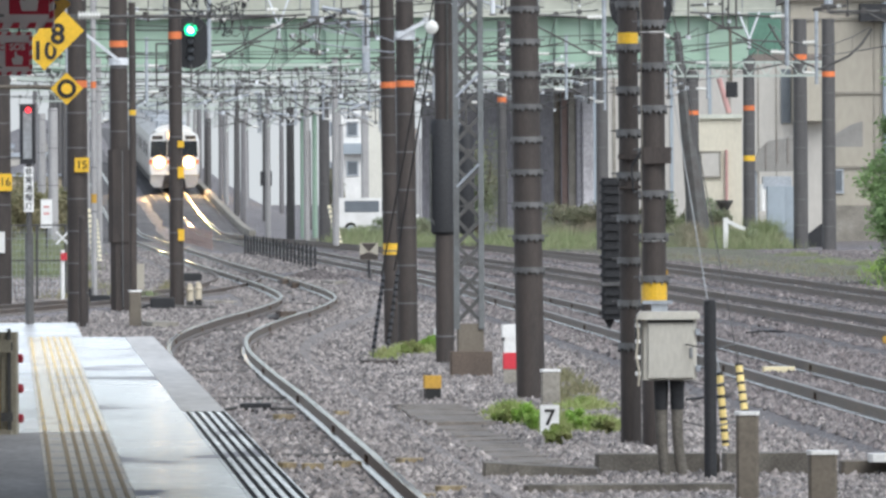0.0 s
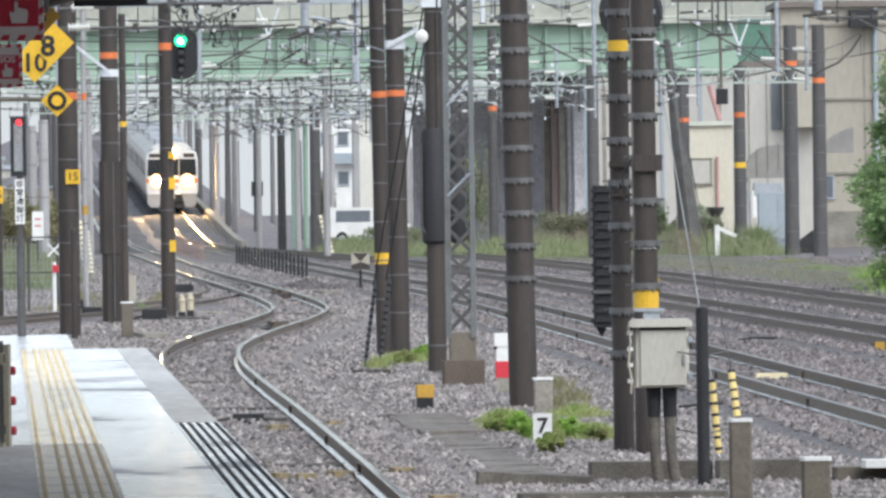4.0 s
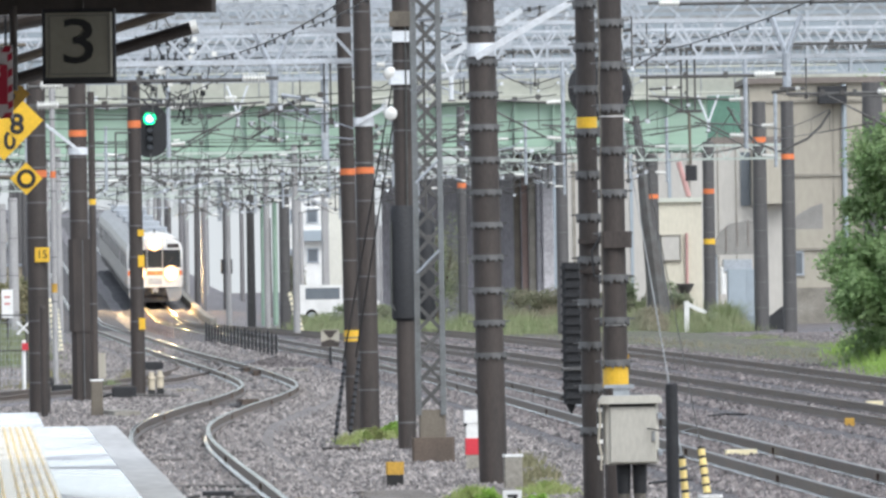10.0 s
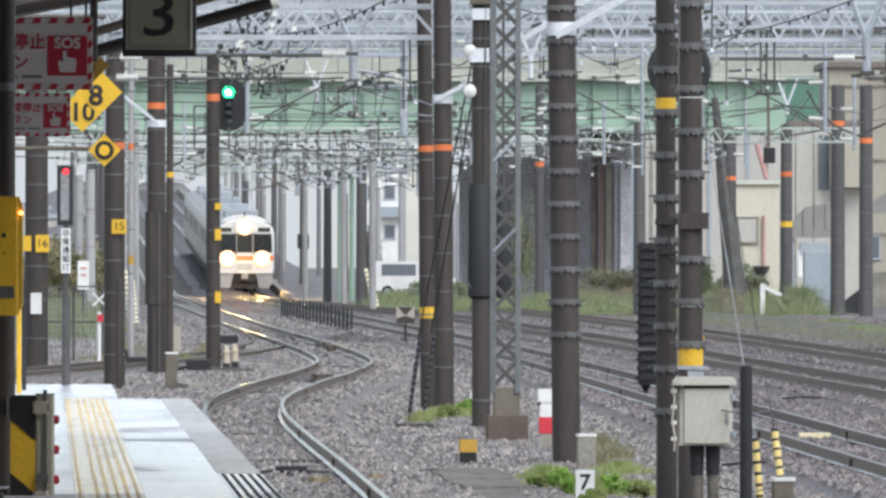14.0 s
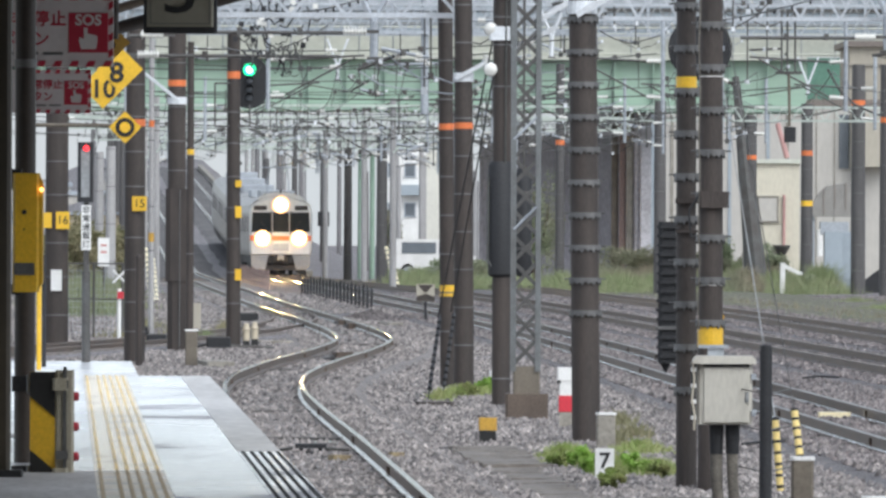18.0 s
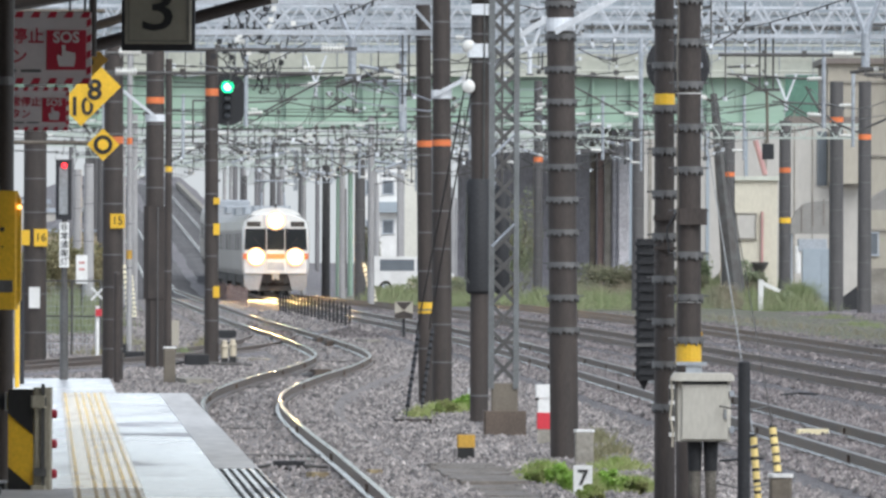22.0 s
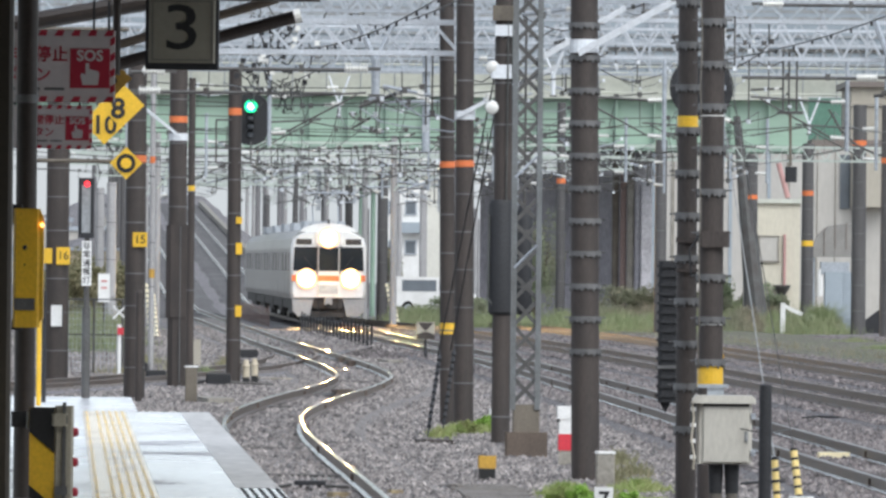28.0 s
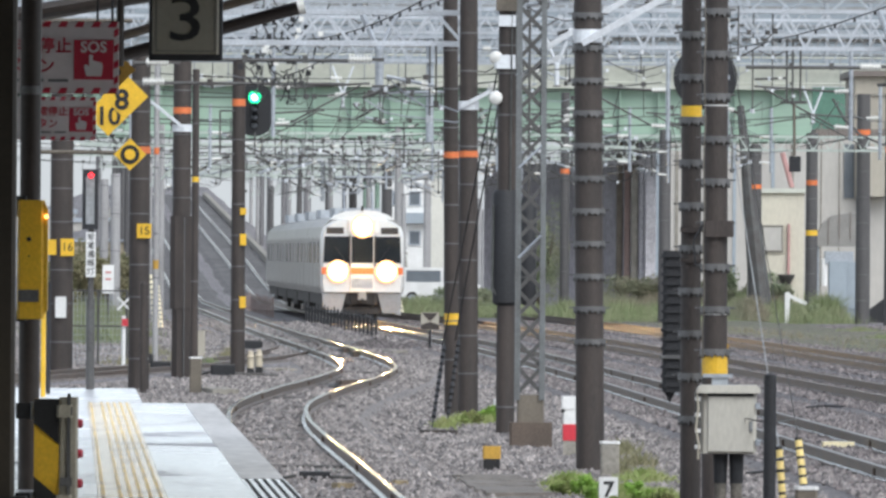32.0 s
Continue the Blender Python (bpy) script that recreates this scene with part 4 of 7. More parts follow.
def mesh_fence():
    f = thing("wire_fence", (-8.761, 256.158, -0.25), "grey wire mesh fence beside weeds", "fence")
    for i in range(3):
        part("post", Shape().tube((0.65 * i, 0, -0.2), (0.65 * i, 0, 1.72), 0.03), STEEL_DARK, f)
    for z in (0.9, 1.7):
        part("rail", Shape().tube((0, 0, z), (1.3, 0, z), 0.018), STEEL_DARK, f)
    sh = Shape()
    for i in range(14):
        sh.tube((0.09 * i, 0, 0), (0.09 * i, 0, 1.7), 0.005, n=4)
    for i in range(12):
        sh.tube((0, 0, 0.14 * i), (1.3, 0, 0.14 * i), 0.005, n=4)
    tagged(part("mesh_panel", sh, STEEL, f), kind="stuff")


mesh_fence()
wp = thing("warning_post", (-7.458, 253.659, -0.25), "thin white post with red box beside a wire fence", "post")
part("shaft", Shape().tube((0, 0, -0.1), (0, 0, 1.15), 0.045), WHITE, wp)
part("red_box", Shape().box((0.03, -0.05, 1.0), (0.14, 0.06, 0.16)), RED, wp, "small red box")
for e in (-1, 1):
    part("cross_bar", Shape().tube((-0.14, -0.05, 1.42 - 0.14 * e), (0.14, -0.05, 1.42 + 0.14 * e), 0.03, n=4), WHITE, wp, "white crossed bar")
PINK_PRINT = shade("faded_red_print", (0.66, 0.30, 0.28), 0.5, size=0.3, fine=0.1)
ws = thing("trackside_notice", (-10.267, 333.333, 1.1), "white notice board with red bars of print", "notice")
part("board", Shape().box((0, 0, 0.42), (0.34, 0.04, 0.84)), WHITE, ws)
part("stake", Shape().tube((0, 0.03, -1.6), (0, 0.03, 0.4), 0.03), STEEL_DARK, ws)
for z in (0.62, 0.42):
    part("print_bar", Shape().box((0, -0.025, z), (0.17, 0.01, 0.06)), PINK_PRINT, ws, "faded red bar of print")


tw = thing("tension_weight", (1.104, 173.913, 1.576), "black cylindrical tension weight hung behind a lattice mast", "weight")
part("body", Shape().turned((0, 0, 0), [(0.03, -0.02), (0.1, 0.0), (0.125, 0.06), (0.125, 1.565), (0.08, 1.652)], 18), DARK, tw, smooth=True)
part("rod", Shape().tube((0, 0, 1.617), (0, 0, 4.522), 0.02, n=8), STEEL_DARK, tw)
for z in (0.42, 0.86, 1.28):
    part("band", Shape().tube((0, 0, z - 0.02), (0, 0, z + 0.02), 0.132, n=18), STEEL_DARK, tw)


def point_machine(at, w, turn, label):
    m = thing("point_machine", at, label, "track machine", "track machines")
    part("case", Shape().box((0, 0, 0.16), (w, 0.5, 0.2), turn, 0.04), DARK, m)
    part("lid", Shape().box((0, 0, 0.27), (w * 0.9, 0.44, 0.03), turn, 0.01), STEEL_DARK, m)
    part("rod", Shape().tube((w / 2, 0, 0.1), (w / 2 + 0.9, 0.1, 0.06), 0.025, n=8), STEEL_DARK, m)
    part("cable", Shape().rope([(-w / 2, 0, 0.12), (-w / 2 - 0.3, 0.1, 0.04), (-w / 2 - 0.8, -0.1, 0.02), (-w / 2 - 1.3, 0.2, 0.03)], 0.025, 6), BLACK, m)


point_machine((-6.226, 238.532, -0.25), 0.42, 0, "low black point machine beside a siding")
point_machine((-5.349, 297.143, -0.25), 0.5, 0.1, "low black point machine between tracks")
point_machine((-4.804, 233.184, -0.25), 0.5, 0, "low black track machine beside a pole")
point_machine((-7.07, 256.158, -0.25), 0.36, 0, "small black track machine in weeds")


# ---- platform furniture ----
DARK_BROWN = shade("dark_brown_paint", (0.045, 0.035, 0.03), 0.45, other=(0.03, 0.025, 0.02), size=0.4, fine=0.15)
CREAM_PAINT = shade("brown_cream_paint", (0.20, 0.16, 0.12), 0.5, size=0.6, amount=0.5, fine=0.08)
PINK = shade("faded_pink_paint", (0.52, 0.30, 0.28), 0.5, size=0.6, fine=0.1)
# sign faces are darkened in colour for the shade below the canopy
SIGN_GREY = shade("shaded_cream_sign_face", (0.29, 0.275, 0.22), 0.4, size=0.6, amount=0.3, fine=0.05)
RED_SIGN = shade("crimson_print", (0.42, 0.02, 0.045), 0.45, size=0.5, amount=0.2, fine=0.05)
SIGN_WHITE = shade("shaded_white_sign_face", (0.55, 0.51, 0.50), 0.45, size=0.6, amount=0.2, fine=0.04)


def canopy():
    c = thing("platform_canopy", (0, 0, 0), "dark steel platform canopy roof", "canopy", kind="structure")
    part("roof", Shape().box((-6.75, 36, 4.68), (11.4, 96, 0.3)), DARK_BROWN, c)
    part("fascia", Shape().box((-6.5, 83.8, 4.45), (11.0, 0.25, 0.34), chamfer=0.03), DARK_BROWN, c)
    part("edge_gutter", Shape().tube((-0.98, -11, 4.56), (-0.98, 84, 4.56), 0.07), CREAM_PAINT, c)
    part("bracket_arm", Shape().tube((-3, 84.034, 3.665), (-1.193, 84.034, 4.169), 0.05, n=12), DARK_BROWN, c, "dark tubular canopy bracket")
    part("bracket_arm", Shape().tube((-3, 84.034, 3.8), (-1.319, 84.034, 4.304), 0.036, n=12), CREAM_PAINT, c, "brown tubular canopy bracket")
    part("bracket_arm", Shape().tube((-2.502, 83.682, 3.718), (-2.502, 83.682, 4.346), 0.03, n=12), DARK_BROWN, c)
    part("roof_beam", Shape().tube((-3.619, 84.746, 4.049), (-2.178, 84.746, 4.312), 0.07, n=12), DARK_BROWN, c, "dark canopy roof beam")
    part("end_cap", Shape().tube((-1.271, 84.746, 4.168), (-1.153, 84.746, 4.197), 0.055, n=12), INSULATOR, c, "pale end cap")


canopy()
col = thing("canopy_column", (-2.535, 62.893, 0.94), "brown painted steel canopy column", "column")
# brown lowered to hold the canopy's shade
part("shaft", Shape().box((0, 0, 1.6), (0.165, 0.2, 3.25), chamfer=0.02), shade("shaded_brown_column_paint", (0.062, 0.05, 0.034), 0.55, other=(0.04, 0.033, 0.023), size=0.5, amount=0.7, fine=0.1), col)
part("base_plate", Shape().box((0, 0, 0.02), (0.3, 0.3, 0.04)), DARK, col)
pp = thing("downpipe", (-2.517, 66.667, 0.94), "dark brown vertical pipe with pale collar", "pipe")
part("pipe", Shape().tube((0, 0, 0), (0, 0, 3.2), 0.062, n=20), DARK_BROWN, pp, smooth=True)
part("collar", Shape().tube((0, 0, 2.33), (0, 0, 2.38), 0.068, n=20), BAND, pp, "pale collar")

sb = thing("emergency_button_box", (-2.469, 65.574, 1.947), "yellow emergency button box on a column", "button box")
part("case", Shape().box((0, 0, 0.35), (0.155, 0.12, 0.69), chamfer=0.015), YELLOW, sb)
part("side_cover", Shape().prism([(0.077, 0.03), (0.098, 0.06), (0.098, 0.64), (0.077, 0.69)], -0.05, 0.05), YELLOW, sb)
part("label_band", Shape().box((-0.01, -0.062, 0.14), (0.12, 0.01, 0.07)), BAND, sb, "grey label band")
part("button", Shape().turned((-0.01, -0.06, 0.47), [(0.014, 0), (0.014, 0.01), (0.008, 0.014)], 12, "y"), BLACK, sb)
part("screw", Shape().turned((-0.01, -0.06, 0.37), [(0.006, 0), (0.006, 0.008)], 8, "y"), BLACK, sb)
part("pilot_lamp", Shape().turned((0.09, -0.06, 0.60), [(0.012, 0), (0.012, 0.015), (0.006, 0.02)], 10, "y"), AMBER_GLOW, sb, "lit orange pilot lamp")
part("mount", Shape().box((-0.06, 0.05, 0.66), (0.06, 0.1, 0.12)), DARK, sb)
part("mount", Shape().box((-0.06, 0.05, 0.02), (0.06, 0.1, 0.06)), DARK, sb)

CASE_BEIGE = shade("dusty_beige_paint", (0.46, 0.43, 0.34), 0.5, other=(0.30, 0.27, 0.21), size=0.3, amount=0.7, fine=0.12)
hz = thing("warning_unit", (-2.314, 64.103, 0.84), "yellow and black striped warning unit with red lamps", "warning unit")
part("striped_face", Shape().box((-0.002, 0, 0.34), (0.142, 0.1, 0.66)), YELLOW, hz)
part("black_stripe", Shape().prism([(-0.073, 0.53), (0.069, 0.41), (0.069, 0.67), (-0.073, 0.67)], -0.056, -0.052), BLACK, hz, "black stripe")
part("black_stripe", Shape().prism([(-0.073, 0.23), (0.069, 0.11), (0.069, 0.01), (-0.073, 0.01)], -0.056, -0.052), BLACK, hz, "black stripe")
part("grey_case", Shape().box((0.122, 0, 0.34), (0.105, 0.12, 0.68), chamfer=0.012), CASE_BEIGE, hz, "beige painted case")
part("spine", Shape().box((0.125, -0.065, 0.34), (0.02, 0.02, 0.72)), BAND, hz)
for z in (0.2, 0.6):
    part("clasp", Shape().box((0.11, -0.068, z), (0.07, 0.03, 0.05)), BAND, hz)
for z in (0.19, 0.36, 0.53):
    part("red_lamp", Shape().turned((0.172, 0, z), [(0.026, 0), (0.026, 0.022), (0.016, 0.032)], 12, "x"), RED_SIGN, hz, "dark red lamp")
for z in (0.6, 0.09):
    part("mount", Shape().box((-0.12, 0.02, z), (0.12, 0.05, 0.09), chamfer=0.01), DARK, hz)
    part("mount_bolt", Shape().tube((-0.085, -0.01, z - 0.05), (-0.085, -0.01, z + 0.05), 0.009, n=8), STEEL, hz, "bright mounting bolt")
    part("hinge", Shape().box((0.1, -0.07, z), (0.09, 0.03, 0.07), 0, 0.012), CASE_BEIGE, hz)

ob = solo("thin_pole", Shape().tube((0, 0, 0), (0, 0, 1.45), 0.026), STEEL, "thin blue-grey pole on the wet platform", "pole", at=(-2.969, 77.519, 0.94))
ob = solo("thin_pole", Shape().tube((0, 0, 0), (0, 0, 1.3), 0.022), STEEL, "thin blue-grey pole on the wet platform", "pole", at=(-3.224, 86.207, 0.94))
ob = solo("thin_pole", Shape().tube((0, 0, 0), (0, 0, 1.1), 0.022), DARK, "thin dark pole on the wet platform", "pole", at=(-4.006, 111.111, 0.94))
ob = solo("yellow_strip_post", Shape().box((0, 0, 0.75), (0.045, 0.05, 1.5), chamfer=0.01), YELLOW, "narrow yellow post on the platform", "post", at=(-3.967, 108.696, 0.94))

sn = thing("number_sign", (-1.854, 76.923, 3.658), "grey-cream box sign with black number three", "sign")
part("case", Shape().box((0, 0.06, 0.245), (0.5, 0.16, 0.51), chamfer=0.012), DARK, sn)
part("face", Shape().box((0, -0.03, 0.255), (0.455, 0.03, 0.44), chamfer=0.012), SIGN_GREY, sn)
part("inner_frame", Shape().box((-0.2, -0.047, 0.255), (0.006, 0.01, 0.4)).box((0.2, -0.047, 0.255), (0.006, 0.01, 0.4)).box((0, -0.047, 0.056), (0.4, 0.01, 0.006)).box((0, -0.047, 0.454), (0.4, 0.01, 0.006)), BAND, sn)
writing("numeral", "3", 0.56, BLACK, sn, (0, -0.05, 0.262), 0.006, tall=0.78, bold=0.002)
part("hanger", Shape().box((0, 0.06, 0.58), (0.06, 0.06, 0.2)), DARK_BROWN, sn)


def sos_board(at, k):
    b = thing("emergency_button_sign", at, "white hanging sign with red border stripes and hand symbol", "sign", "emergency signs")
    w, h = 1.15 * k, 0.5 * k
    part("board", Shape().box((-w / 2, 0, 0), (w, 0.03, h), chamfer=0.004), SIGN_WHITE, b)
    for z in (h / 2 - 0.02 * k, -h / 2 + 0.02 * k):
        for i in range(10):
            x = -0.02 * k - 0.115 * k * i
            part("stripe", Shape().prism([(x, z - 0.02 * k), (x - 0.06 * k, z - 0.02 * k), (x - 0.035 * k, z + 0.02 * k), (x + 0.012 * k, z + 0.02 * k)], -0.021, -0.016), RED_SIGN, b, "crimson border stripe")
    for i in range(4):
        z = -0.16 * k + 0.11 * k * i
        part("stripe", Shape().prism([(-0.035 * k, z - 0.03 * k), (-0.002, z - 0.01 * k), (-0.002, z + 0.04 * k), (-0.035 * k, z + 0.02 * k)], -0.021, -0.016), RED_SIGN, b, "crimson border stripe")
    px, pz, pw = -0.175 * k, -0.015 * k, 0.275 * k
    pan = part("red_panel", Shape().box((px, -0.018, pz), (pw, 0.012, pw), chamfer=0.003), RED_SIGN, b, "crimson square panel")
    writing("letters", "SOS", 0.105 * k, SIGN_WHITE, pan, (px, -0.028, pz + 0.085 * k), 0.002, bold=0.003 * k)
    part("hand_symbol", Shape().prism([(px + a * k, pz + c * k) for a, c in ((-0.05, -0.115), (0.055, -0.115), (0.065, -0.05), (0.06, -0.02), (-0.005, -0.005), (-0.005, 0.035), (-0.03, 0.035), (-0.03, -0.045), (-0.055, -0.03), (-0.065, -0.05))], -0.031, -0.026), SIGN_WHITE, pan, "white pointing hand symbol")
    for row, text in ((0.075, "非常停止"), (-0.065, "ボタン")):
        for i, ch in enumerate(text):
            writing("character", ch, 0.115 * k, RED_SIGN, b, ((-0.735 + 0.117 * i) * k, -0.019, row * k), 0.002, bold=0.002 * k)
    for i in range(3):
        part("text_bar", Shape().box((-0.42 * k - 0.17 * k * i, -0.018, -0.16 * k), (0.14 * k, 0.004, 0.02 * k)), BAND, b, "small grey print")
    for x in (-0.15, -0.9):
        part("hanger", Shape().tube((x * k, 0, h / 2), (x * k, 0, h / 2 + 0.25), 0.008), DARK, b)


sos_board((-2.353, 78.431, 3.691), 1.0)
sos_board((-2.663, 83.333, 3.325), 0.637)


def diamond(at, r, label, skin=None):
    d = thing("stop_marker", at, label, "sign", "stop markers")
    part("plate", Shape().prism([(0, -r), (r, 0), (0, r), (-r, 0)], -0.01, 0.01), skin or YELLOW, d)
    return d


d = diamond((-3.619, 125, 3.419), 0.18, "yellow diamond marker with black ring")
part("ring", Shape().turned((0, -0.012, 0), [(0.105, 0.0), (0.105, 0.006)], 28, "y"), BLACK, d, "black ring")
part("ring_centre", Shape().turned((0, -0.018, 0), [(0.06, 0.0), (0.06, 0.006)], 24, "y"), YELLOW, d, "yellow centre")
d = diamond((-3.61, 122.699, 4.03), 0.25, "yellow diamond marker with black numeral eight")
writing("numeral", "8", 0.32, BLACK, d, (-0.035, -0.014, -0.045), tall=0.95, bold=0.008)
d = diamond((-3.84, 124.224, 3.86), 0.245, "yellow diamond marker with black numeral ten")
writing("numeral", "10", 0.28, BLACK, d, (0.0, -0.014, -0.035), bold=0.006)
# yellow plate given ochre to paint the canopy's shade on it
d = diamond((-2.582, 84.388, 3.704), 0.175, "yellow diamond marker coloured darker for the canopy's shade", OCHRE)
writing("numeral", "6", 0.17, BLACK, d, (0.03, -0.014, 0.0))
part("hanger", Shape().tube((0, 0.02, 0.1), (0, 0.02, 0.62), 0.01), DARK, d)
post = thing("marker_gallows", (-4.65, 125, 0.9), "rusty brown post with horizontal arm", "post")
part("post", Shape().tube((0, 0, 0), (0, 0, 4.2), 0.035), CONCRETE_BROWN, post)
part("arm", Shape().tube((0, 0.03, 2.54), (1.0, 0.03, 2.54), 0.022), CONCRETE_BROWN, post)
part("arm", Shape().tube((0, 0.03, 4.0), (1.05, 0.03, 4.0), 0.022), CONCRETE_BROWN, post)
part("hanging_rod", Shape().tube((1.03, 0.03, 2.5), (1.03, 0.03, 4.0), 0.012), STEEL, post)


# ---- overhead line ----
def clear_of_rails(x, y):
    """Keeps a post out of the way of the trains on the two main tracks."""
    a, b = track_a(y), track_b(y)
    if x > a - 2.4 and x < b + 2.4:
        return a - 2.5 if x < (a + b) / 2 else b + 2.5
    return x


BEAMS = []


def gantry(x0, x1, y, z, h, panels, label, material=None, posts=(), r=0.04):
    """A truss beam across the tracks on two posts."""
    material = material or STEEL
    BEAMS.append((x0, x1, y, z))
    g = thing("gantry", ((x0 + x1) / 2, y, land((x0 + x1) / 2, y)), label, "gantry", "overhead line gantries")
    zb = z - land((x0 + x1) / 2, y)
    w = (x1 - x0) / 2
    for zz in (zb, zb + h):
        for yy in (-0.18, 0.18):
            part("chord", Shape().box((0, yy, zz), (2 * w, 0.06, r * 2)), material, g)
    step = 2 * w / panels
    ln = math.hypot(step / 2, h)
    me = Shape().box((0, 0, 0), (ln, 0.03, 0.05)).mesh("gantry_brace", material)
    up = Shape().box((0, 0, 0), (0.05, 0.03, h)).mesh("gantry_strut", material)
    for i in range(panels):
        for e in (0, 1):
            ob = piece("brace", me, g, (-w + step * (i + 0.25 + 0.5 * e), -0.18 + 0.36 * (i % 2), zb + h / 2))
            ob.rotation_euler = (0, -math.atan2(h, step / 2) * (1 - 2 * e), 0)
    for x in posts:
        x = clear_of_rails(x, y)
        # posts beyond 350 m take the haze-lightened colour
        part("post", Shape().tube((x - (x0 + x1) / 2, 0, -0.3), (x - (x0 + x1) / 2, 0, zb + h + 0.3), 0.14, 0.12, 14), POLE_GREY_HAZE if y > 350 else POLE, g)
        part("knee_brace", Shape().tube((x - (x0 + x1) / 2, -0.1, zb - 1.3), (x - (x0 + x1) / 2 + 1.1, -0.1, zb), 0.04, n=6), material, g)
    return g


gantry(-4.36, 0.081, 180.18, 5.692, 0.495, 5, "bright galvanised truss beam over the near track", STEEL_PALE)
gantry(-0.135, 4.385, 192.308, 6.84, 0.481, 5, "galvanised truss beam over the main tracks", STEEL)
gantry(2.977, 12.977, 232.558, 6.617, 0.767, 12, "bright galvanised truss beam over the outer tracks", STEEL_PALE)
gantry(-12.905, 13.286, 243.902, 7.63, 0.415, 30, "long galvanised truss beam across all tracks", STEEL)
gantry(-15.486, 3.086, 285.714, 7.221, 0.6, 30, "galvanised truss beam far down the line", STEEL)
gantry(-16.4, 11.933, 333.333, 8.967, 0.6, 40, "galvanised truss beam far down the line", STEEL, posts=(-15.067,))
gantry(-18.923, 17.615, 384.615, 8.831, 0.577, 44, "galvanised truss beam far down the line", STEEL, posts=(-16.615,))
gantry(-5.449, 5.265, 204.082, 6.891, 0.306, 34, "slim galvanised truss beam over the tracks", STEEL, r=0.03)
gantry(-12.779, 14.494, 259.74, 7.428, 0.338, 60, "slim bright truss beam across all tracks", STEEL_PALE, posts=(-12.649, 14.364), r=0.03)
gantry(-15.138, 15.631, 307.692, 9.288, 0.523, 50, "galvanised truss beam far down the line", STEEL_MID, posts=(-14.985, 15.477), r=0.04)
gantry(-17.571, 16.357, 357.143, 8.868, 0.464, 60, "slim grey truss beam far down the line", STEEL_MID, posts=(-17.393,), r=0.035)
PALE_STEEL = shade("pale_green_grey_steel", (0.50, 0.56, 0.51), 0.5, 0.1, size=3, amount=0.5, fine=0.1)
gantry(-14.87, 16.87, 434.783, 6.415, 0.522, 50, "pale green truss beam far down the line", PALE_STEEL, posts=(-10.522, -2.696))
gantry(-16.286, 7.524, 476.19, 6.374, 0.524, 50, "pale green truss beam far down the line", PALE_STEEL, posts=(-4.381, -12.952))
gantry(-17.135, 3.135, 540.541, 6.377, 0.541, 40, "pale green truss beam far down the line", PALE_STEEL, posts=(-6.162, -12.27))
gantry(-18.25, 0.5, 625, 6.569, 0.562, 40, "pale grey truss beam at the ramp", PALE_STEEL, posts=(-8.25, -13.25))
gantry(-20.143, -2.286, 714.286, 7.243, 0.536, 30, "pale grey truss beam on the ramp", PALE_STEEL, posts=(-11.75, -15.679))
gantry(-21.76, -5.76, 800, 7.63, 0.56, 30, "pale grey truss beam on the ramp", PALE_STEEL, posts=(-14.56, -18.16))


def overhead(line, y0, y1, shift, label):
    """Contact wire, messenger wire and droppers along a track."""
    o = thing("overhead_line", (0, 0, 0), label, "overhead line", "overhead lines")
    ys = [y0 + 5.0 * i for i in range(int((y1 - y0) / 5) + 1)]
    span = 45.0

    def top(y):
        u = (y % span) / span
        return 6.05 - 0.9 * 4 * u * (1 - u) * 0.8

    def mid(y):
        return line(y) + shift + 0.2 * math.sin(2 * math.pi * y / (2 * span))

    def rope(z, r):
        return Shape().rope([(mid(a), a, rise(a) + z(a)) for a in ys], r, 5)

    part("contact_wire", rope(lambda y: 5.1, 0.009), WIRE, o)
    part("messenger_wire", rope(top, 0.010), WIRE, o)
    for y in ys[::1]:
        part("dropper", Shape().tube((mid(y), y, rise(y) + 5.1), (mid(y), y, rise(y) + top(y)), 0.007, n=4), WIRE, o)


overhead(track_a, 235, 700, 0, "dark overhead wires above the curved track")
overhead(track_b, 235, 700, 0, "dark overhead wires above the main track")
overhead(track_c, 235, 540, 0, "dark overhead wires above a side track")
overhead(track_d, 235, 540, 0, "dark overhead wires above the outer track")


def cantilever(x, y, z, side, label="steel registration arm with white insulators"):
    """A registration arm that holds the contact wire."""
    c = thing("registration_arm", (x, y, z), label, "registration arm", "registration arms")
    part("tube", Shape().tube((side * 1.7, 0, 0.75), (0, 0, 0.85), 0.024, n=8), STEEL_DARK, c)
    part("stay", Shape().tube((side * 1.7, 0, 0.0), (side * 0.2, 0, 0.8), 0.02, n=8), STEEL_DARK, c)
    part("steady_arm", Shape().tube((side * 1.2, 0, 0.22), (0, 0, 0.02), 0.015, n=6), STEEL_DARK, c)
    insulator(c, (side * 1.7, 0, 0.0), (side * 2.0, 0, -0.02), 0.06)
    insulator(c, (side * 1.7, 0, 0.75), (side * 2.0, 0, 0.76), 0.06)
    part("drop_post", Shape().tube((side * 2.05, 0, -0.3), (side * 2.05, 0, 1.6), 0.045, n=8), STEEL, c)


for yy in (240, 286, 333, 384, 435, 476, 540):
    for line, side in ((track_a, -1), (track_b, 1), (track_c, 1), (track_d, 1)):
        cantilever(line(yy), yy, 5.1 + rise(yy), side)


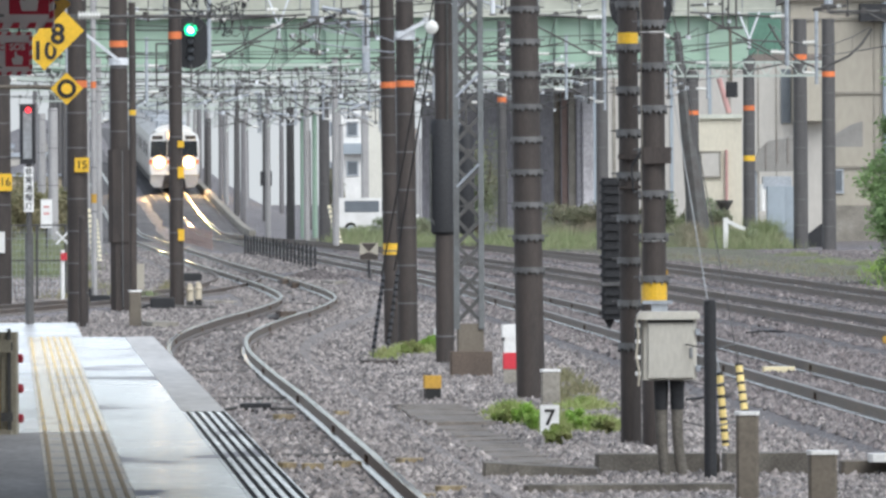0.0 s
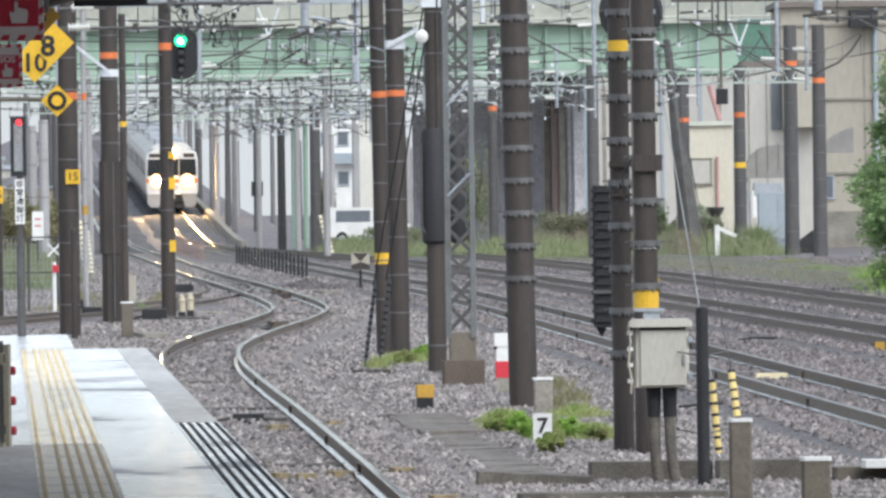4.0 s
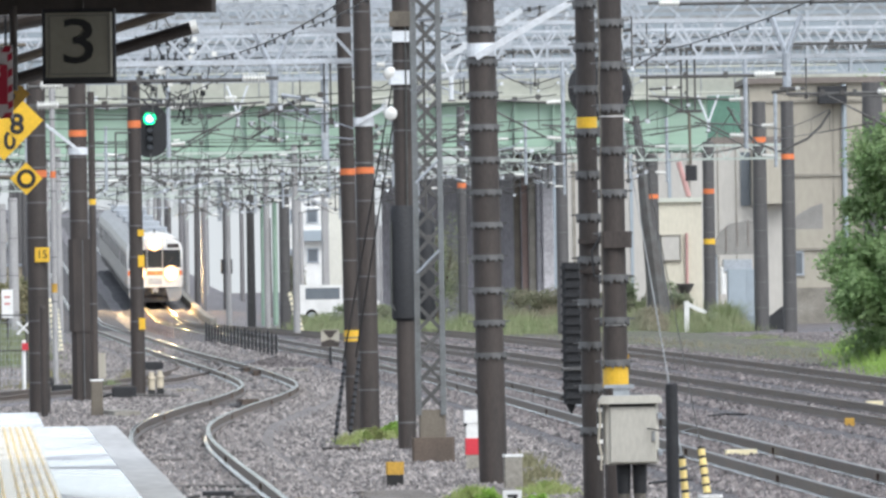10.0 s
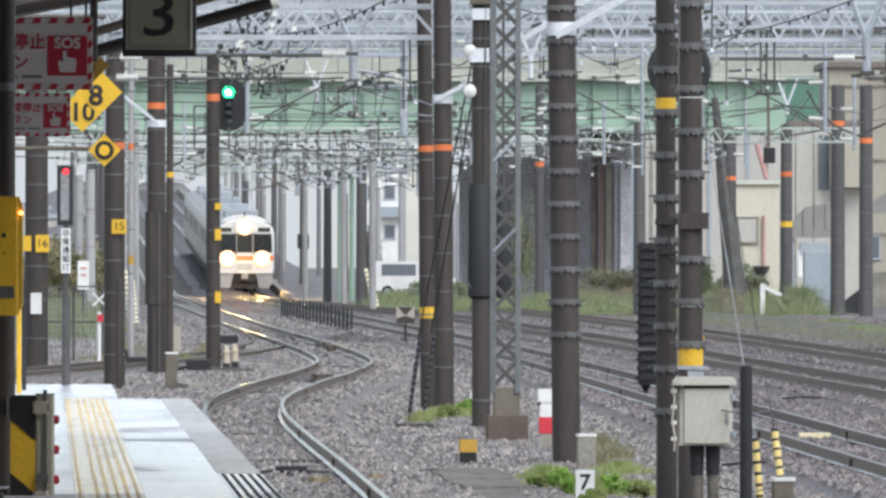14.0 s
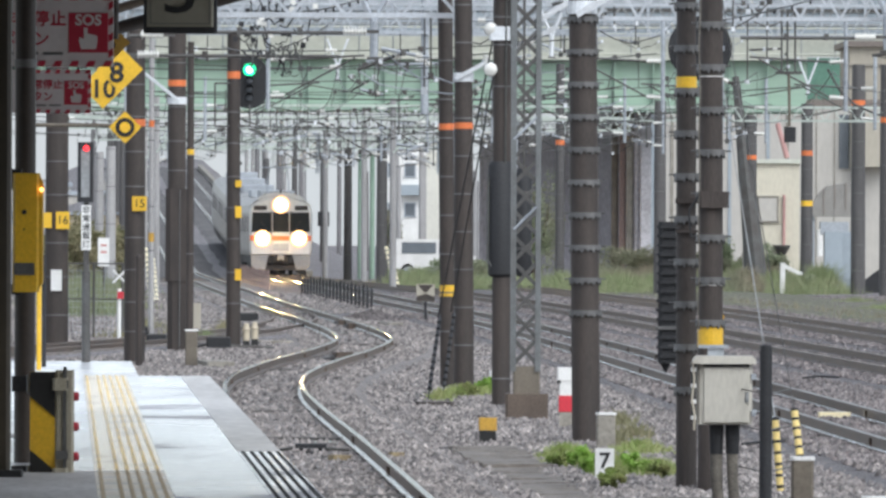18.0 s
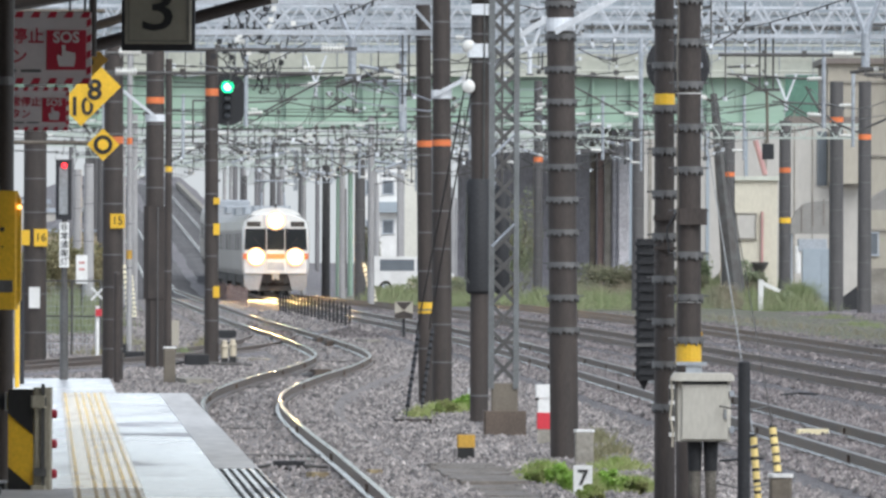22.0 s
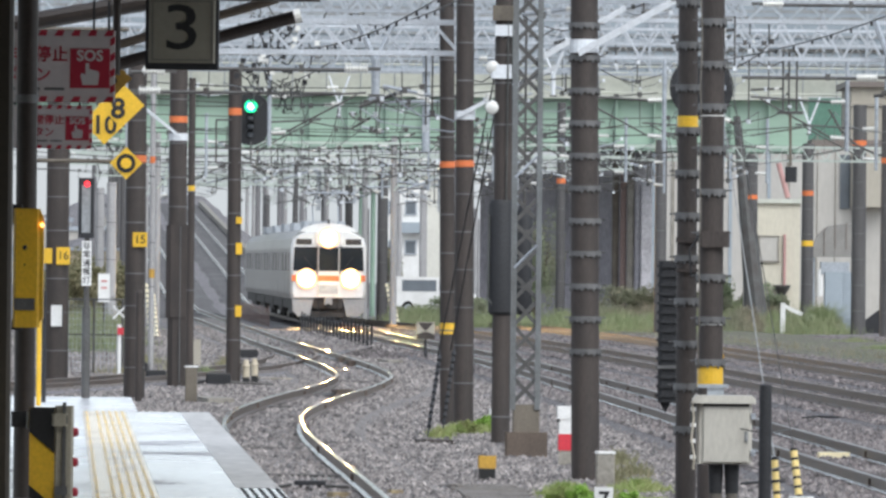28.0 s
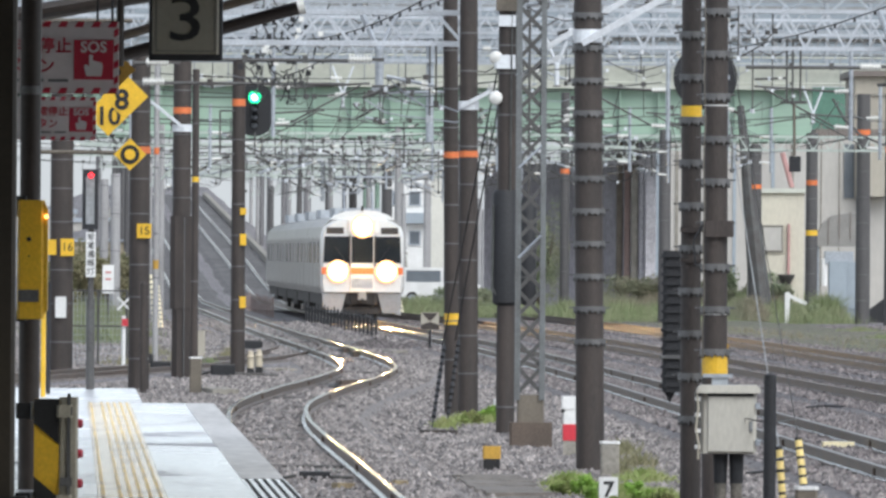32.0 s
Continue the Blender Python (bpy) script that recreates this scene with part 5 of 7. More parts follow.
def feeder(at, length, label):
    """A horizontal feeder tube with a long white insulator."""
    f = thing("feeder_tube", at, label, "feeder", "feeder tubes")
    part("tube", Shape().tube((-length, 0, 0), (0, 0, 0), 0.032, n=8), STEEL_DARK, f)
    e = 1 if length > 0 else -1
    insulator(f, (0, 0, 0.02), (0.4 * e, 0, 0.02), 0.085, 7)
    part("end_fitting", Shape().box((0.5 * e, 0, 0.02), (0.22, 0.07, 0.06)), STEEL_DARK, f)
    for k in (0.25, 0.6):
        part("clamp", Shape().box((-length * k, -0.02, 0.02), (0.09, 0.09, 0.13)), STEEL_DARK, f)


feeder((-1.848, 190.476, 5.588), 2.9, "grey feeder tube with white insulator")
feeder((7.739, 217.391, 5.98), 2.2, "grey feeder tube with white ribbed insulator")
feeder((-5.52, 200, 5.68), 1.0, "grey feeder tube with white ribbed insulator")
feeder((6.32, 217.4, 7.38), -5.2, "long grey feeder tube high above the outer tracks")
feeder((11.18, 232, 6.86), 2.2, "grey feeder tube with white ribbed insulator")
feeder((11.16, 240, 5.95), 1.95, "grey feeder tube with white ribbed insulator")
feeder((-5.35, 206, 5.42), -3.3, "grey feeder tube with white ribbed insulator")


def hanger_frame(at, label):
    """A drop frame with twin members, from which a dark weight hangs."""
    f = thing("tension_weight", at, label, "tension weight")
    for x in (-0.1, 0.02, 0.18):
        part("rod", Shape().tube((x, 0, 0), (x, 0, 1.25), 0.022, n=6), STEEL_DARK, f)
    part("cross_bar", Shape().box((0.05, 0, 0.0), (0.55, 0.08, 0.06)), STEEL_DARK, f)
    part("hanging_rod", Shape().tube((0.05, 0, 0), (0.07, 0, -1.1), 0.03, n=8), CONCRETE_BROWN, f)
    part("weight", Shape().box((0.08, 0, -1.27), (0.24, 0.2, 0.32), chamfer=0.03), DARK, f)


hanger_frame((6.872, 232.558, 5.513), "dark hanging rod with weight below a beam")


def v_hanger(at, w, h, stem, r, label, skin=None):
    """Two arms that meet in a V, with a stem below."""
    v = thing("hanger_bracket", at, label, "bracket", "hanger brackets")
    for e in (-1, 1):
        part("arm", Shape().tube((e * w, 0, h), (0, 0, -0.05), r, n=6), skin or STEEL, v)
    part("stem", Shape().tube((0, 0, 0), (0, 0, -stem), r * 1.5, n=8), skin or STEEL, v)
    part("foot_plate", Shape().box((0, 0, -stem), (r * 5, r * 3, r)), STEEL_DARK, v)


v_hanger((-1.39, 200, 5.95), 0.32, 0.65, 0.65, 0.05, "pale steel V-shaped hanger under a beam")
v_hanger((8.93, 232, 6.67), 0.3, 0.75, 0.72, 0.06, "pale steel V-shaped hanger under a beam")
v_hanger((9.44, 300, 6.17), 0.28, 0.69, 0.3, 0.03, "slim white V-shaped hanger over far tracks", STEEL_WHITE)
v_hanger((-3.05, 300, 6.6), 0.28, 0.7, 0.4, 0.03, "slim white V-shaped hanger over far tracks", STEEL_WHITE)
v_hanger((2.3, 262, 6.75), 0.25, 0.6, 0.5, 0.035, "slim white V-shaped hanger over far tracks", STEEL_WHITE)



def beaded_wire(a, b, n, label):
    """A messenger wire with small dark clamps along it."""
    a, b = Vector(a), Vector(b)
    w = thing("messenger_wire", a, label, "wire", "beaded wires")
    d = b - a
    part("wire", Shape().rope([d * (k / 8) - Vector((0, 0, 0.25 * (1 - (k / 4 - 1) ** 2))) for k in range(9)], 0.012, 5), WIRE, w)
    for k in range(1, n):
        u = k / n
        p = d * u - Vector((0, 0, 0.25 * (1 - (2 * u - 1) ** 2)))
        part("clamp", Shape().box(p - Vector((0, 0, 0.03)), (0.03, 0.05, 0.075), 0.2), DARK, w)


beaded_wire((-2.77, 200, 6.1), (0.4, 148, 6.25), 20, "dark messenger wire with small clamps")
beaded_wire((-1.52, 200, 6.55), (0.9, 152, 6.5), 18, "dark messenger wire with small clamps")
beaded_wire((4.6, 215, 6.2), (7.9, 160, 6.7), 16, "dark messenger wire with small clamps")
beaded_wire((-4.6, 225, 5.9), (-2.1, 190, 5.7), 12, "dark messenger wire with small clamps")

# a tangle of jumper cables where the wires of two tracks cross
random.seed(5)
tg = thing("jumper_cables", (-3.14, 200, 5.92), "tangle of dark jumper cables and small insulators", "cables")
for i in range(64):
    p = Vector((random.gauss(0, 0.32), random.uniform(-0.3, 0.3), random.uniform(-0.75, 0.8)))
    sh = Shape()
    a = Vector((random.uniform(-1, 1), 0, random.uniform(-1, 1))).normalized() * random.uniform(0.1, 0.34)
    pts = [p + a * k + Vector((0, 0, -0.16 * (0.25 - (k - 0.5) ** 2) * 4 * random.uniform(0.3, 1))) for k in (0, 0.25, 0.5, 0.75, 1)]
    sh.rope(pts, 0.015, 5)
    part("cable", sh, DARK if i % 2 else WIRE, tg)
for i in range(34):
    p = Vector((random.gauss(0.0, 0.4), random.uniform(-0.2, 0.2), random.uniform(-0.4, 0.6)))
    part("clamp", Shape().box(p, (0.09, 0.06, 0.09)), DARK if i % 3 else INSULATOR, tg)
for i in range(2):
    part("loop", Shape().sweep([(0.2 + 0.14 * i + 0.12 * math.cos(a), 0, -0.75 + 0.2 * math.sin(a)) for a in [k * math.pi / 8 for k in range(17)]], [(-0.01, -0.01), (0.01, -0.01), (0.01, 0.01), (-0.01, 0.01)]), WIRE, tg)


# ---- the road bridge ----
def road_bridge():
    b = thing("road_bridge", (0, 520, 0), "pale green steel road bridge over the tracks", "bridge")
    z0, z1 = 7.571, 10.012
    x0, x1 = -34.0, 16.286
    part("girder", Shape().box(((x0 + x1) / 2, 0, (z0 + z1) / 2), (x1 - x0, 0.3, z1 - z0)), BRIDGE, b)
    part("bottom_flange", Shape().box(((x0 + x1) / 2, 0, z0 + 0.2), (x1 - x0, 1.2, 0.34)), BRIDGE, b)
    part("top_flange", Shape().box(((x0 + x1) / 2, -0.1, z1 + 0.05), (x1 - x0, 1.3, 0.16)), PARAPET, b, "pale top flange")
    me = Shape().box((0, -0.35, 0), (0.06, 0.4, z1 - z0 - 0.4)).mesh("bridge_stiffener", BRIDGE)
    for i in range(28):
        piece("stiffener", me, b, (x0 + 1 + i * (x1 - x0 - 1) / 28, 0, (z0 + z1) / 2 + 0.2))
    part("parapet", Shape().box(((x0 + x1) / 2 + 4, 0.2, z1 + 0.6), (x1 - x0 + 8, 0.25, 0.9), chamfer=0.03), PARAPET, b, "cream concrete parapet")
    part("noise_wall", Shape().box((0, 0.6, z1 + 2.7), (64, 0.12, 3.3)), WALL_BLUE, b, "pale noise barrier panel")
    for zz, hh, skin in ((11.65, 0.1, STEEL_MID), (12.3, 0.16, STEEL_DARK), (12.95, 0.12, STEEL_MID), (13.75, 0.2, STEEL_MID)):
        part("barrier_rail", Shape().box((0, 0.5, zz), (64, 0.1, hh)), skin, b, "grey horizontal rail of the noise barrier")
    me = Shape().box((0, 0.48, z1 + 2.7), (0.14, 0.14, 3.4)).mesh("barrier_post", STEEL)
    for i in range(32):
        piece("barrier_post", me, b, (-31 + 2.0 * i, 0, 0))
    for zz in (0.25, 1.15, 1.45):
        part("handrail", Shape().tube((x0, -0.5, z1 + zz), (x1 + 6, -0.5, z1 + zz), 0.045, n=6), PARAPET, b)
    me = Shape().tube((0, -0.5, 0), (0, -0.5, 1.45), 0.035, n=6).mesh("bridge_baluster", STEEL_MID)
    for i in range(36):
        piece("baluster", me, b, (x0 + i * (x1 + 6 - x0) / 36, 0, z1))
    part("deck", Shape().box((-8, 3, z1 - 0.3), (50, 5, 0.5)), PALE_HAZED, b, "dark underside of the deck")
    part("girder", Shape().box(((x0 + x1) / 2, 5.6, (z0 + z1) / 2), (x1 - x0, 0.3, z1 - z0)), BRIDGE, b)
    part("dark_panel", Shape().box((17.351, -0.1, (z0 + z1) / 2 + 0.05), (2.078, 0.2, z1 - z0 + 0.1)), BRIDGE_DARK, b, "dark green netting panel")
    # piers under the span
    for x, w, y, skin, word in ((8.95, 0.5, 2.5, PALE_HAZED, "pale concrete pier"), (8.57, 0.2, 3.1, PALE_HAZED, "grey stained pier"), (8.24, 0.32, 3.6, CONCRETE, "brown-grey stained pier"), (7.91, 0.28, 4.2, RUST, "rust-stained pier"), (7.56, 0.3, 4.8, CONCRETE_BROWN, "dark stained pier")):
        part("pier", Shape().box((x, y, z0 / 2 - 0.1), (w, 0.9, z0 + 0.3), chamfer=0.05), skin, b, word)
    part("lintel", Shape().box((8.07, 2.4, 6.62), (2.4, 0.5, 0.2), chamfer=0.03), PALE_HAZED, b, "pale concrete lintel over the piers")
    part("abutment", Shape().box((7.189, 8, z0 / 2 - 0.1), (3.784, 1.2, z0 + 0.4)), ABUTMENT_SHADE, b, "abutment wall darkened for the shade under the bridge")
    part("abutment", Shape().box((3.287, 8, z0 / 2 - 0.6), (4.01, 1.2, z0 - 0.8)), ABUTMENT_SHADE, b, "abutment wall darkened for the shade under the bridge")


road_bridge()


# ---- buildings ----
def window(base, x, z, w, h, y=-0.02):
    f = part("window", Shape().box((x, y, z + h / 2 + 0.04), (w + 0.16, 0.1, 0.08)).box((x, y, z - h / 2 - 0.04), (w + 0.2, 0.14, 0.08)).box((x - w / 2 - 0.04, y, z), (0.08, 0.1, h)).box((x + w / 2 + 0.04, y, z), (0.08, 0.1, h)), STEEL, base)
    part("pane", Shape().box((x, y - 0.01, z), (w, 0.02, h)), GLASS, f)


b = thing("warehouse", (21.659, 487.805, -0.25), "large cream rendered trackside warehouse with seams", "building")
part("wall", Shape().box((0, 6, 5.2), (9.024, 12, 10.4)), WALL, b)
for i in range(6):
    part("wall_seam", Shape().box((-4.6 + 1.84 * i, -0.02, 5.2), (0.06, 0.05, 10.3)), CONCRETE, b)
for z in (3.2, 6.4, 9.6):
    part("ledge", Shape().box((0, -0.03, z), (9.024 + 0.1, 0.12, 0.1)), CONCRETE, b)
part("plinth", Shape().box((0, -0.05, 0.75), (9.024 + 0.06, 0.2, 1.6)), CONCRETE, b, "grey stained plinth")
part("pipe", Shape().tube((-0.45, -0.15, 0.5), (-0.45, -0.15, 10.3), 0.11), WALL_BLUE, b, "pale blue downpipe")
part("pipe", Shape().tube((2.1, -0.15, 0.5), (2.1, -0.15, 10.3), 0.08), STEEL, b, "grey downpipe")
part("roof", Shape().box((0, 6, 10.5), (9.024 + 0.5, 12.5, 0.25)), ROOF, b)
# black box put in for the shadow that the eaves cast
part("eave_box", Shape().box((-0.96, -0.5, 9.85), (1.25, 0.8, 0.75), chamfer=0.04), DARK, b, "dark box standing for the shadow under the eaves")
window(b, -2.6, 2.6, 0.5, 0.9)

b = thing("cream_block", (14.647, 588.235, -0.25), "pale cream apartment block beyond the bridge", "building")
part("wall", Shape().box((0, 4, 4.4), (8.824, 8, 9)), WALL_PALE, b)
part("roof", Shape().box((0, 4, 9), (8.941, 8.3, 0.3)), PARAPET, b)
for i in range(9):
    part("wall_seam", Shape().box((-4.2 + 1.0 * i, -0.03, 4.4), (0.16, 0.08, 8.9)), CONCRETE if i % 2 else WALL_BLUE, b)

b = thing("white_house", (16.565, 470.588, -0.25), "white rendered house wall behind railway poles", "building")
part("wall", Shape().box((0, 3, 3.85), (3.2, 6, 7.7)), WALL_PALE, b)
part("oriel", Shape().box((0.75, -0.4, 6.2), (1.5, 0.9, 2.2), chamfer=0.05), WALL, b, "cream projecting bay")
part("dark_door", Shape().box((-0.25, -0.05, 6.15), (0.4, 0.1, 2.25)), GLASS, b, "dark tall opening")
part("roof", Shape().box((0, 3, 7.75), (3.2 + 0.1, 6.2, 0.3)), ROOF, b)
for i in range(3):
    part("wall_seam", Shape().box((-1.4 + 0.75 * i, -0.01, 4.2), (0.05, 0.05, 7.8)), CONCRETE, b)
part("meter_box", Shape().box((-0.6, -0.1, 2.4), (0.5, 0.2, 0.5)), STEEL, b)

WALL_CREAM = shade("cream_plaster", (0.64, 0.60, 0.49), 0.75, other=(0.54, 0.50, 0.41), size=1.5, amount=0.6, fine=0.06, stretch=(1, 1, 0.4))
b = thing("cream_shed", (13.028, 458.716, -0.25), "low cream shed with flat roof and drain funnel", "building")
part("wall", Shape().box((0, 3, 2.6), (2.156, 6, 5.2)), WALL_CREAM, b)
part("roof", Shape().box((0, 3, 5.25), (2.294, 6.3, 0.18)), PARAPET, b)
part("shutter", Shape().box((-0.2, -0.02, 3.3), (0.75, 0.08, 0.95), chamfer=0.02), WALL_PALE, b, "pale closed shutter")
part("pipe", Shape().tube((0.45, -0.12, 1.6), (0.45, -0.12, 3.9), 0.06), PINK, b, "faded rusty downpipe")
part("shutter_frame", Shape().box((-0.6, -0.04, 3.3), (0.06, 0.1, 1.1)).box((0.2, -0.04, 3.3), (0.06, 0.1, 1.1)).box((-0.2, -0.04, 3.82), (0.86, 0.1, 0.06)).box((-0.2, -0.04, 2.78), (0.86, 0.12, 0.06)), CONCRETE, b)
part("funnel", Shape().turned((0.35, -0.2, 1.0), [(0.1, 0), (0.12, 0.4), (0.34, 0.75), (0.36, 0.85)], 14), STEEL_DARK, b, "dark grey drain funnel")
part("roof_pipe", Shape().tube((0.6, 1, 5.4), (0.2, 1, 6.8), 0.11, n=8), PINK, b, "pinkish sloping pipe on the roof")

aw = thing("awning_shelter", (15.54, 459.77, -0.25), "rounded grey-brown awning on a shelter", "shelter")
prof = [(-0.95, 3.0), (-0.95, 3.35), (-0.7, 3.9), (-0.3, 4.25), (0.3, 4.35), (0.9, 4.35), (0.95, 3.0)]
AWNING = shade("grey_canvas", (0.29, 0.28, 0.26), 0.8, other=(0.20, 0.195, 0.185), size=0.8, amount=0.7, fine=0.15)
for x in (-0.45, 0.0, 0.45):
    part("awning_rib", Shape().box((x, -0.82, 3.62 + 0.25 * (x > -0.3)), (0.04, 0.03, 1.1)), ROOF, aw)
part("awning", Shape().prism(prof, -0.8, 0.4), AWNING, aw, "rounded grey-brown canvas awning")
for x in (-0.85, 0.85):
    part("post", Shape().tube((x, -0.6, 0), (x, -0.6, 3.0), 0.05), STEEL, aw)
part("duct", Shape().box((0.0, -0.5, 2.55), (1.2, 0.5, 0.5), chamfer=0.05), STEEL, aw, "pale duct under the awning")
part("duct", Shape().tube((-0.6, -0.6, 2.5), (-0.6, -0.6, 1.4), 0.14), WHITE, aw, "white pipe")
cb = thing("trackside_cabinet", (15.51, 448.276, -0.25), "pale blue-grey metal cabinet on skirted stand", "cabinet")
part("case", Shape().box((0, 0, 1.45), (1.5, 0.7, 1.9), chamfer=0.03), WALL_BLUE, cb)
part("door", Shape().box((-0.36, -0.36, 1.45), (0.7, 0.03, 1.75)), WALL_BLUE, cb)
part("door", Shape().box((0.36, -0.36, 1.45), (0.7, 0.03, 1.75)), WALL_BLUE, cb)
part("stand", Shape().prism([(-0.75, -0.1), (0.2, -0.1), (0.75, 0.5), (-0.75, 0.5)], -0.3, 0.3), WALL_BLUE, cb)
part("cover", Shape().prism([(0.1, -0.1), (1.9, -0.1), (1.9, 0.9), (1.4, 0.9)], -0.45, 0.2), DARK, cb, "dark sloping cover")
lp = thing("distance_post", (12.803, 436.975, -0.25), "white post with slanting white arm in weeds", "post")
part("post", Shape().box((0, 0, 0.55), (0.2, 0.12, 1.3), chamfer=0.02), WHITE, lp)
part("arm", Shape().tube((0.0, 0, 1.1), (0.75, 0, 0.75), 0.1, n=4), WHITE, lp)

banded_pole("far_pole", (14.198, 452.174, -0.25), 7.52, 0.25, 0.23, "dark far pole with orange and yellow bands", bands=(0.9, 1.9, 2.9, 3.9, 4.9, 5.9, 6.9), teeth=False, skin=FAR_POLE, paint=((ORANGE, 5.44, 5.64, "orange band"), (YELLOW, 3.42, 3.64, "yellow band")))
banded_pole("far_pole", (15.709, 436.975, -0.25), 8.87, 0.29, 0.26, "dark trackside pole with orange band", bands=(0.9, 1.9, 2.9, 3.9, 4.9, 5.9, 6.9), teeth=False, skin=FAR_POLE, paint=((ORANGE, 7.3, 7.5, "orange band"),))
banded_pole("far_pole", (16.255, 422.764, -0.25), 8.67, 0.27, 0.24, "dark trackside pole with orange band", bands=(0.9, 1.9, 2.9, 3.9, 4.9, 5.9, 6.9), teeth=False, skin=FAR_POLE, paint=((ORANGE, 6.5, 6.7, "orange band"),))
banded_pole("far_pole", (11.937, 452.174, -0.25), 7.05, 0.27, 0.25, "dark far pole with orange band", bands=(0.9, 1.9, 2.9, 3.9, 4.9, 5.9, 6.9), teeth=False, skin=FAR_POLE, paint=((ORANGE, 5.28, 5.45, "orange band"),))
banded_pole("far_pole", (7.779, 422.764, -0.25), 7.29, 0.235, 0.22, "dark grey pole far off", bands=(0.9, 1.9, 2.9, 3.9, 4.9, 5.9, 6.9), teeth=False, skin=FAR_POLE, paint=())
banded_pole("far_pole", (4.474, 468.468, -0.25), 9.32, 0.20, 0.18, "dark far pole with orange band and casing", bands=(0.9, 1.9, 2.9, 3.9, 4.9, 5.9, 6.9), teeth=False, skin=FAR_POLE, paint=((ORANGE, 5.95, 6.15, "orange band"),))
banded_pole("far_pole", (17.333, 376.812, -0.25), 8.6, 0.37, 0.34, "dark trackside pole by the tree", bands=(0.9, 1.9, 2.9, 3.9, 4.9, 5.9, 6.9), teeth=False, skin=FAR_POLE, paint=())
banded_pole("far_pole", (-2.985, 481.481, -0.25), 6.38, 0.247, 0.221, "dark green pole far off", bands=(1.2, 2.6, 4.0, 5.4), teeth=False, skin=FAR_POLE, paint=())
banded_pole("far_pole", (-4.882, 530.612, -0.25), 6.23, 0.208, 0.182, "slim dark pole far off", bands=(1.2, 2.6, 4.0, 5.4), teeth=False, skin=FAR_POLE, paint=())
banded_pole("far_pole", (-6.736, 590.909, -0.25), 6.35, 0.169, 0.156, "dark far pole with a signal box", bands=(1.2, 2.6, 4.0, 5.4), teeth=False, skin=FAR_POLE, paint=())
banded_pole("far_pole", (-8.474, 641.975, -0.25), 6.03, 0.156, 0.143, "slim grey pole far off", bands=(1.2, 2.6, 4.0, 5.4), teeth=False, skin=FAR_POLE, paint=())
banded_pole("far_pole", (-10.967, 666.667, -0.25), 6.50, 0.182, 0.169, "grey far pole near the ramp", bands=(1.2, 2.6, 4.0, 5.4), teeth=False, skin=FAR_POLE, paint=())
banded_pole("far_pole", (-12.767, 422.764, -0.25), 5.50, 0.20, 0.18, "grey far pole beyond the fence", bands=(1.2, 2.6, 4.0, 5.4), teeth=False, skin=POLE_GREY_HAZE, paint=())
banded_pole("far_pole", (-15.022, 481.481, -0.25), 5.66, 0.20, 0.18, "grey far pole beyond the fence", bands=(1.2, 2.6, 4.0, 5.4), teeth=False, skin=POLE_GREY_HAZE, paint=())


# light green posts and a small signal by the far tracks
for x, y in ((-4.388, 541.667), (-3.819, 541.667)):
    solo("green_post", Shape().turned((0, 0, 0), [(0.13, -0.2), (0.12, 6.0), (0.05, 6.1)], 12), BRIDGE, "pale green steel post beside far tracks", "post", "green posts", at=(x, y, -0.25))
sx = thing("far_signal", (-6.631, 584.27, -0.25), "small dark signal box on a far pole", "signal")
part("case", Shape().box((0, -0.2, 2.9), (0.6, 0.4, 0.75), chamfer=0.05), DARK, sx)
part("stem", Shape().tube((0, -0.1, 0), (0, -0.1, 2.6), 0.05), STEEL_DARK, sx)
ls = thing("leaning_strut", (12.073, 452.174, -0.25), "dark leaning lattice strut against a far pole", "strut")
part("strut", Shape().tube((0.2, 0, -0.1), (-0.75, 0, 8.597), 0.48, 0.14, 8), STEEL_DARK, ls)


def paling_fence(a, b, n, low, high, skin, label, mound=True):
    """Pointed palings on a low heap of ballast."""
    f = thing("paling_fence", (0, 0, 0), label, "fence", "paling fences")
    a, b = Vector(a), Vector(b)
    if mound:
        part("mound", Shape().sweep([a, b], [(-1.5, -0.1), (1.5, -0.1), (0.5, low * 0.7), (0, low + 0.03), (-0.5, low * 0.7)]), BALLAST, f, "low ballast mound")
    for k in range(3):
        me = Shape().prism([(-0.036, low), (0.036, low), (0.036, high - 0.1 - 0.03 * k), (0, high - 0.03 * k), (-0.036, high - 0.1 - 0.03 * k)], -0.03, 0.03).mesh("paling", skin)
        for i in range(k, n, 3):
            piece("paling", me, f, a.lerp(b, i / (n - 1)))
    for z in (low + 0.2, high - 0.18):
        part("rail", Shape().tube(a + Vector((0, 0, z)), b + Vector((0, 0, z)), 0.015, n=6), skin, f)


paling_fence((-4.9, 370, -0.25), (-2.15, 304, -0.25), 21, 0.3, 1.0, DARK, "short black pointed paling fence on ballast")
paling_fence((-9.75, 516, -0.25), (-7.3, 450, -0.25), 13, 0.0, 0.85, RUST, "rusty brown paling fence between the far tracks", False)


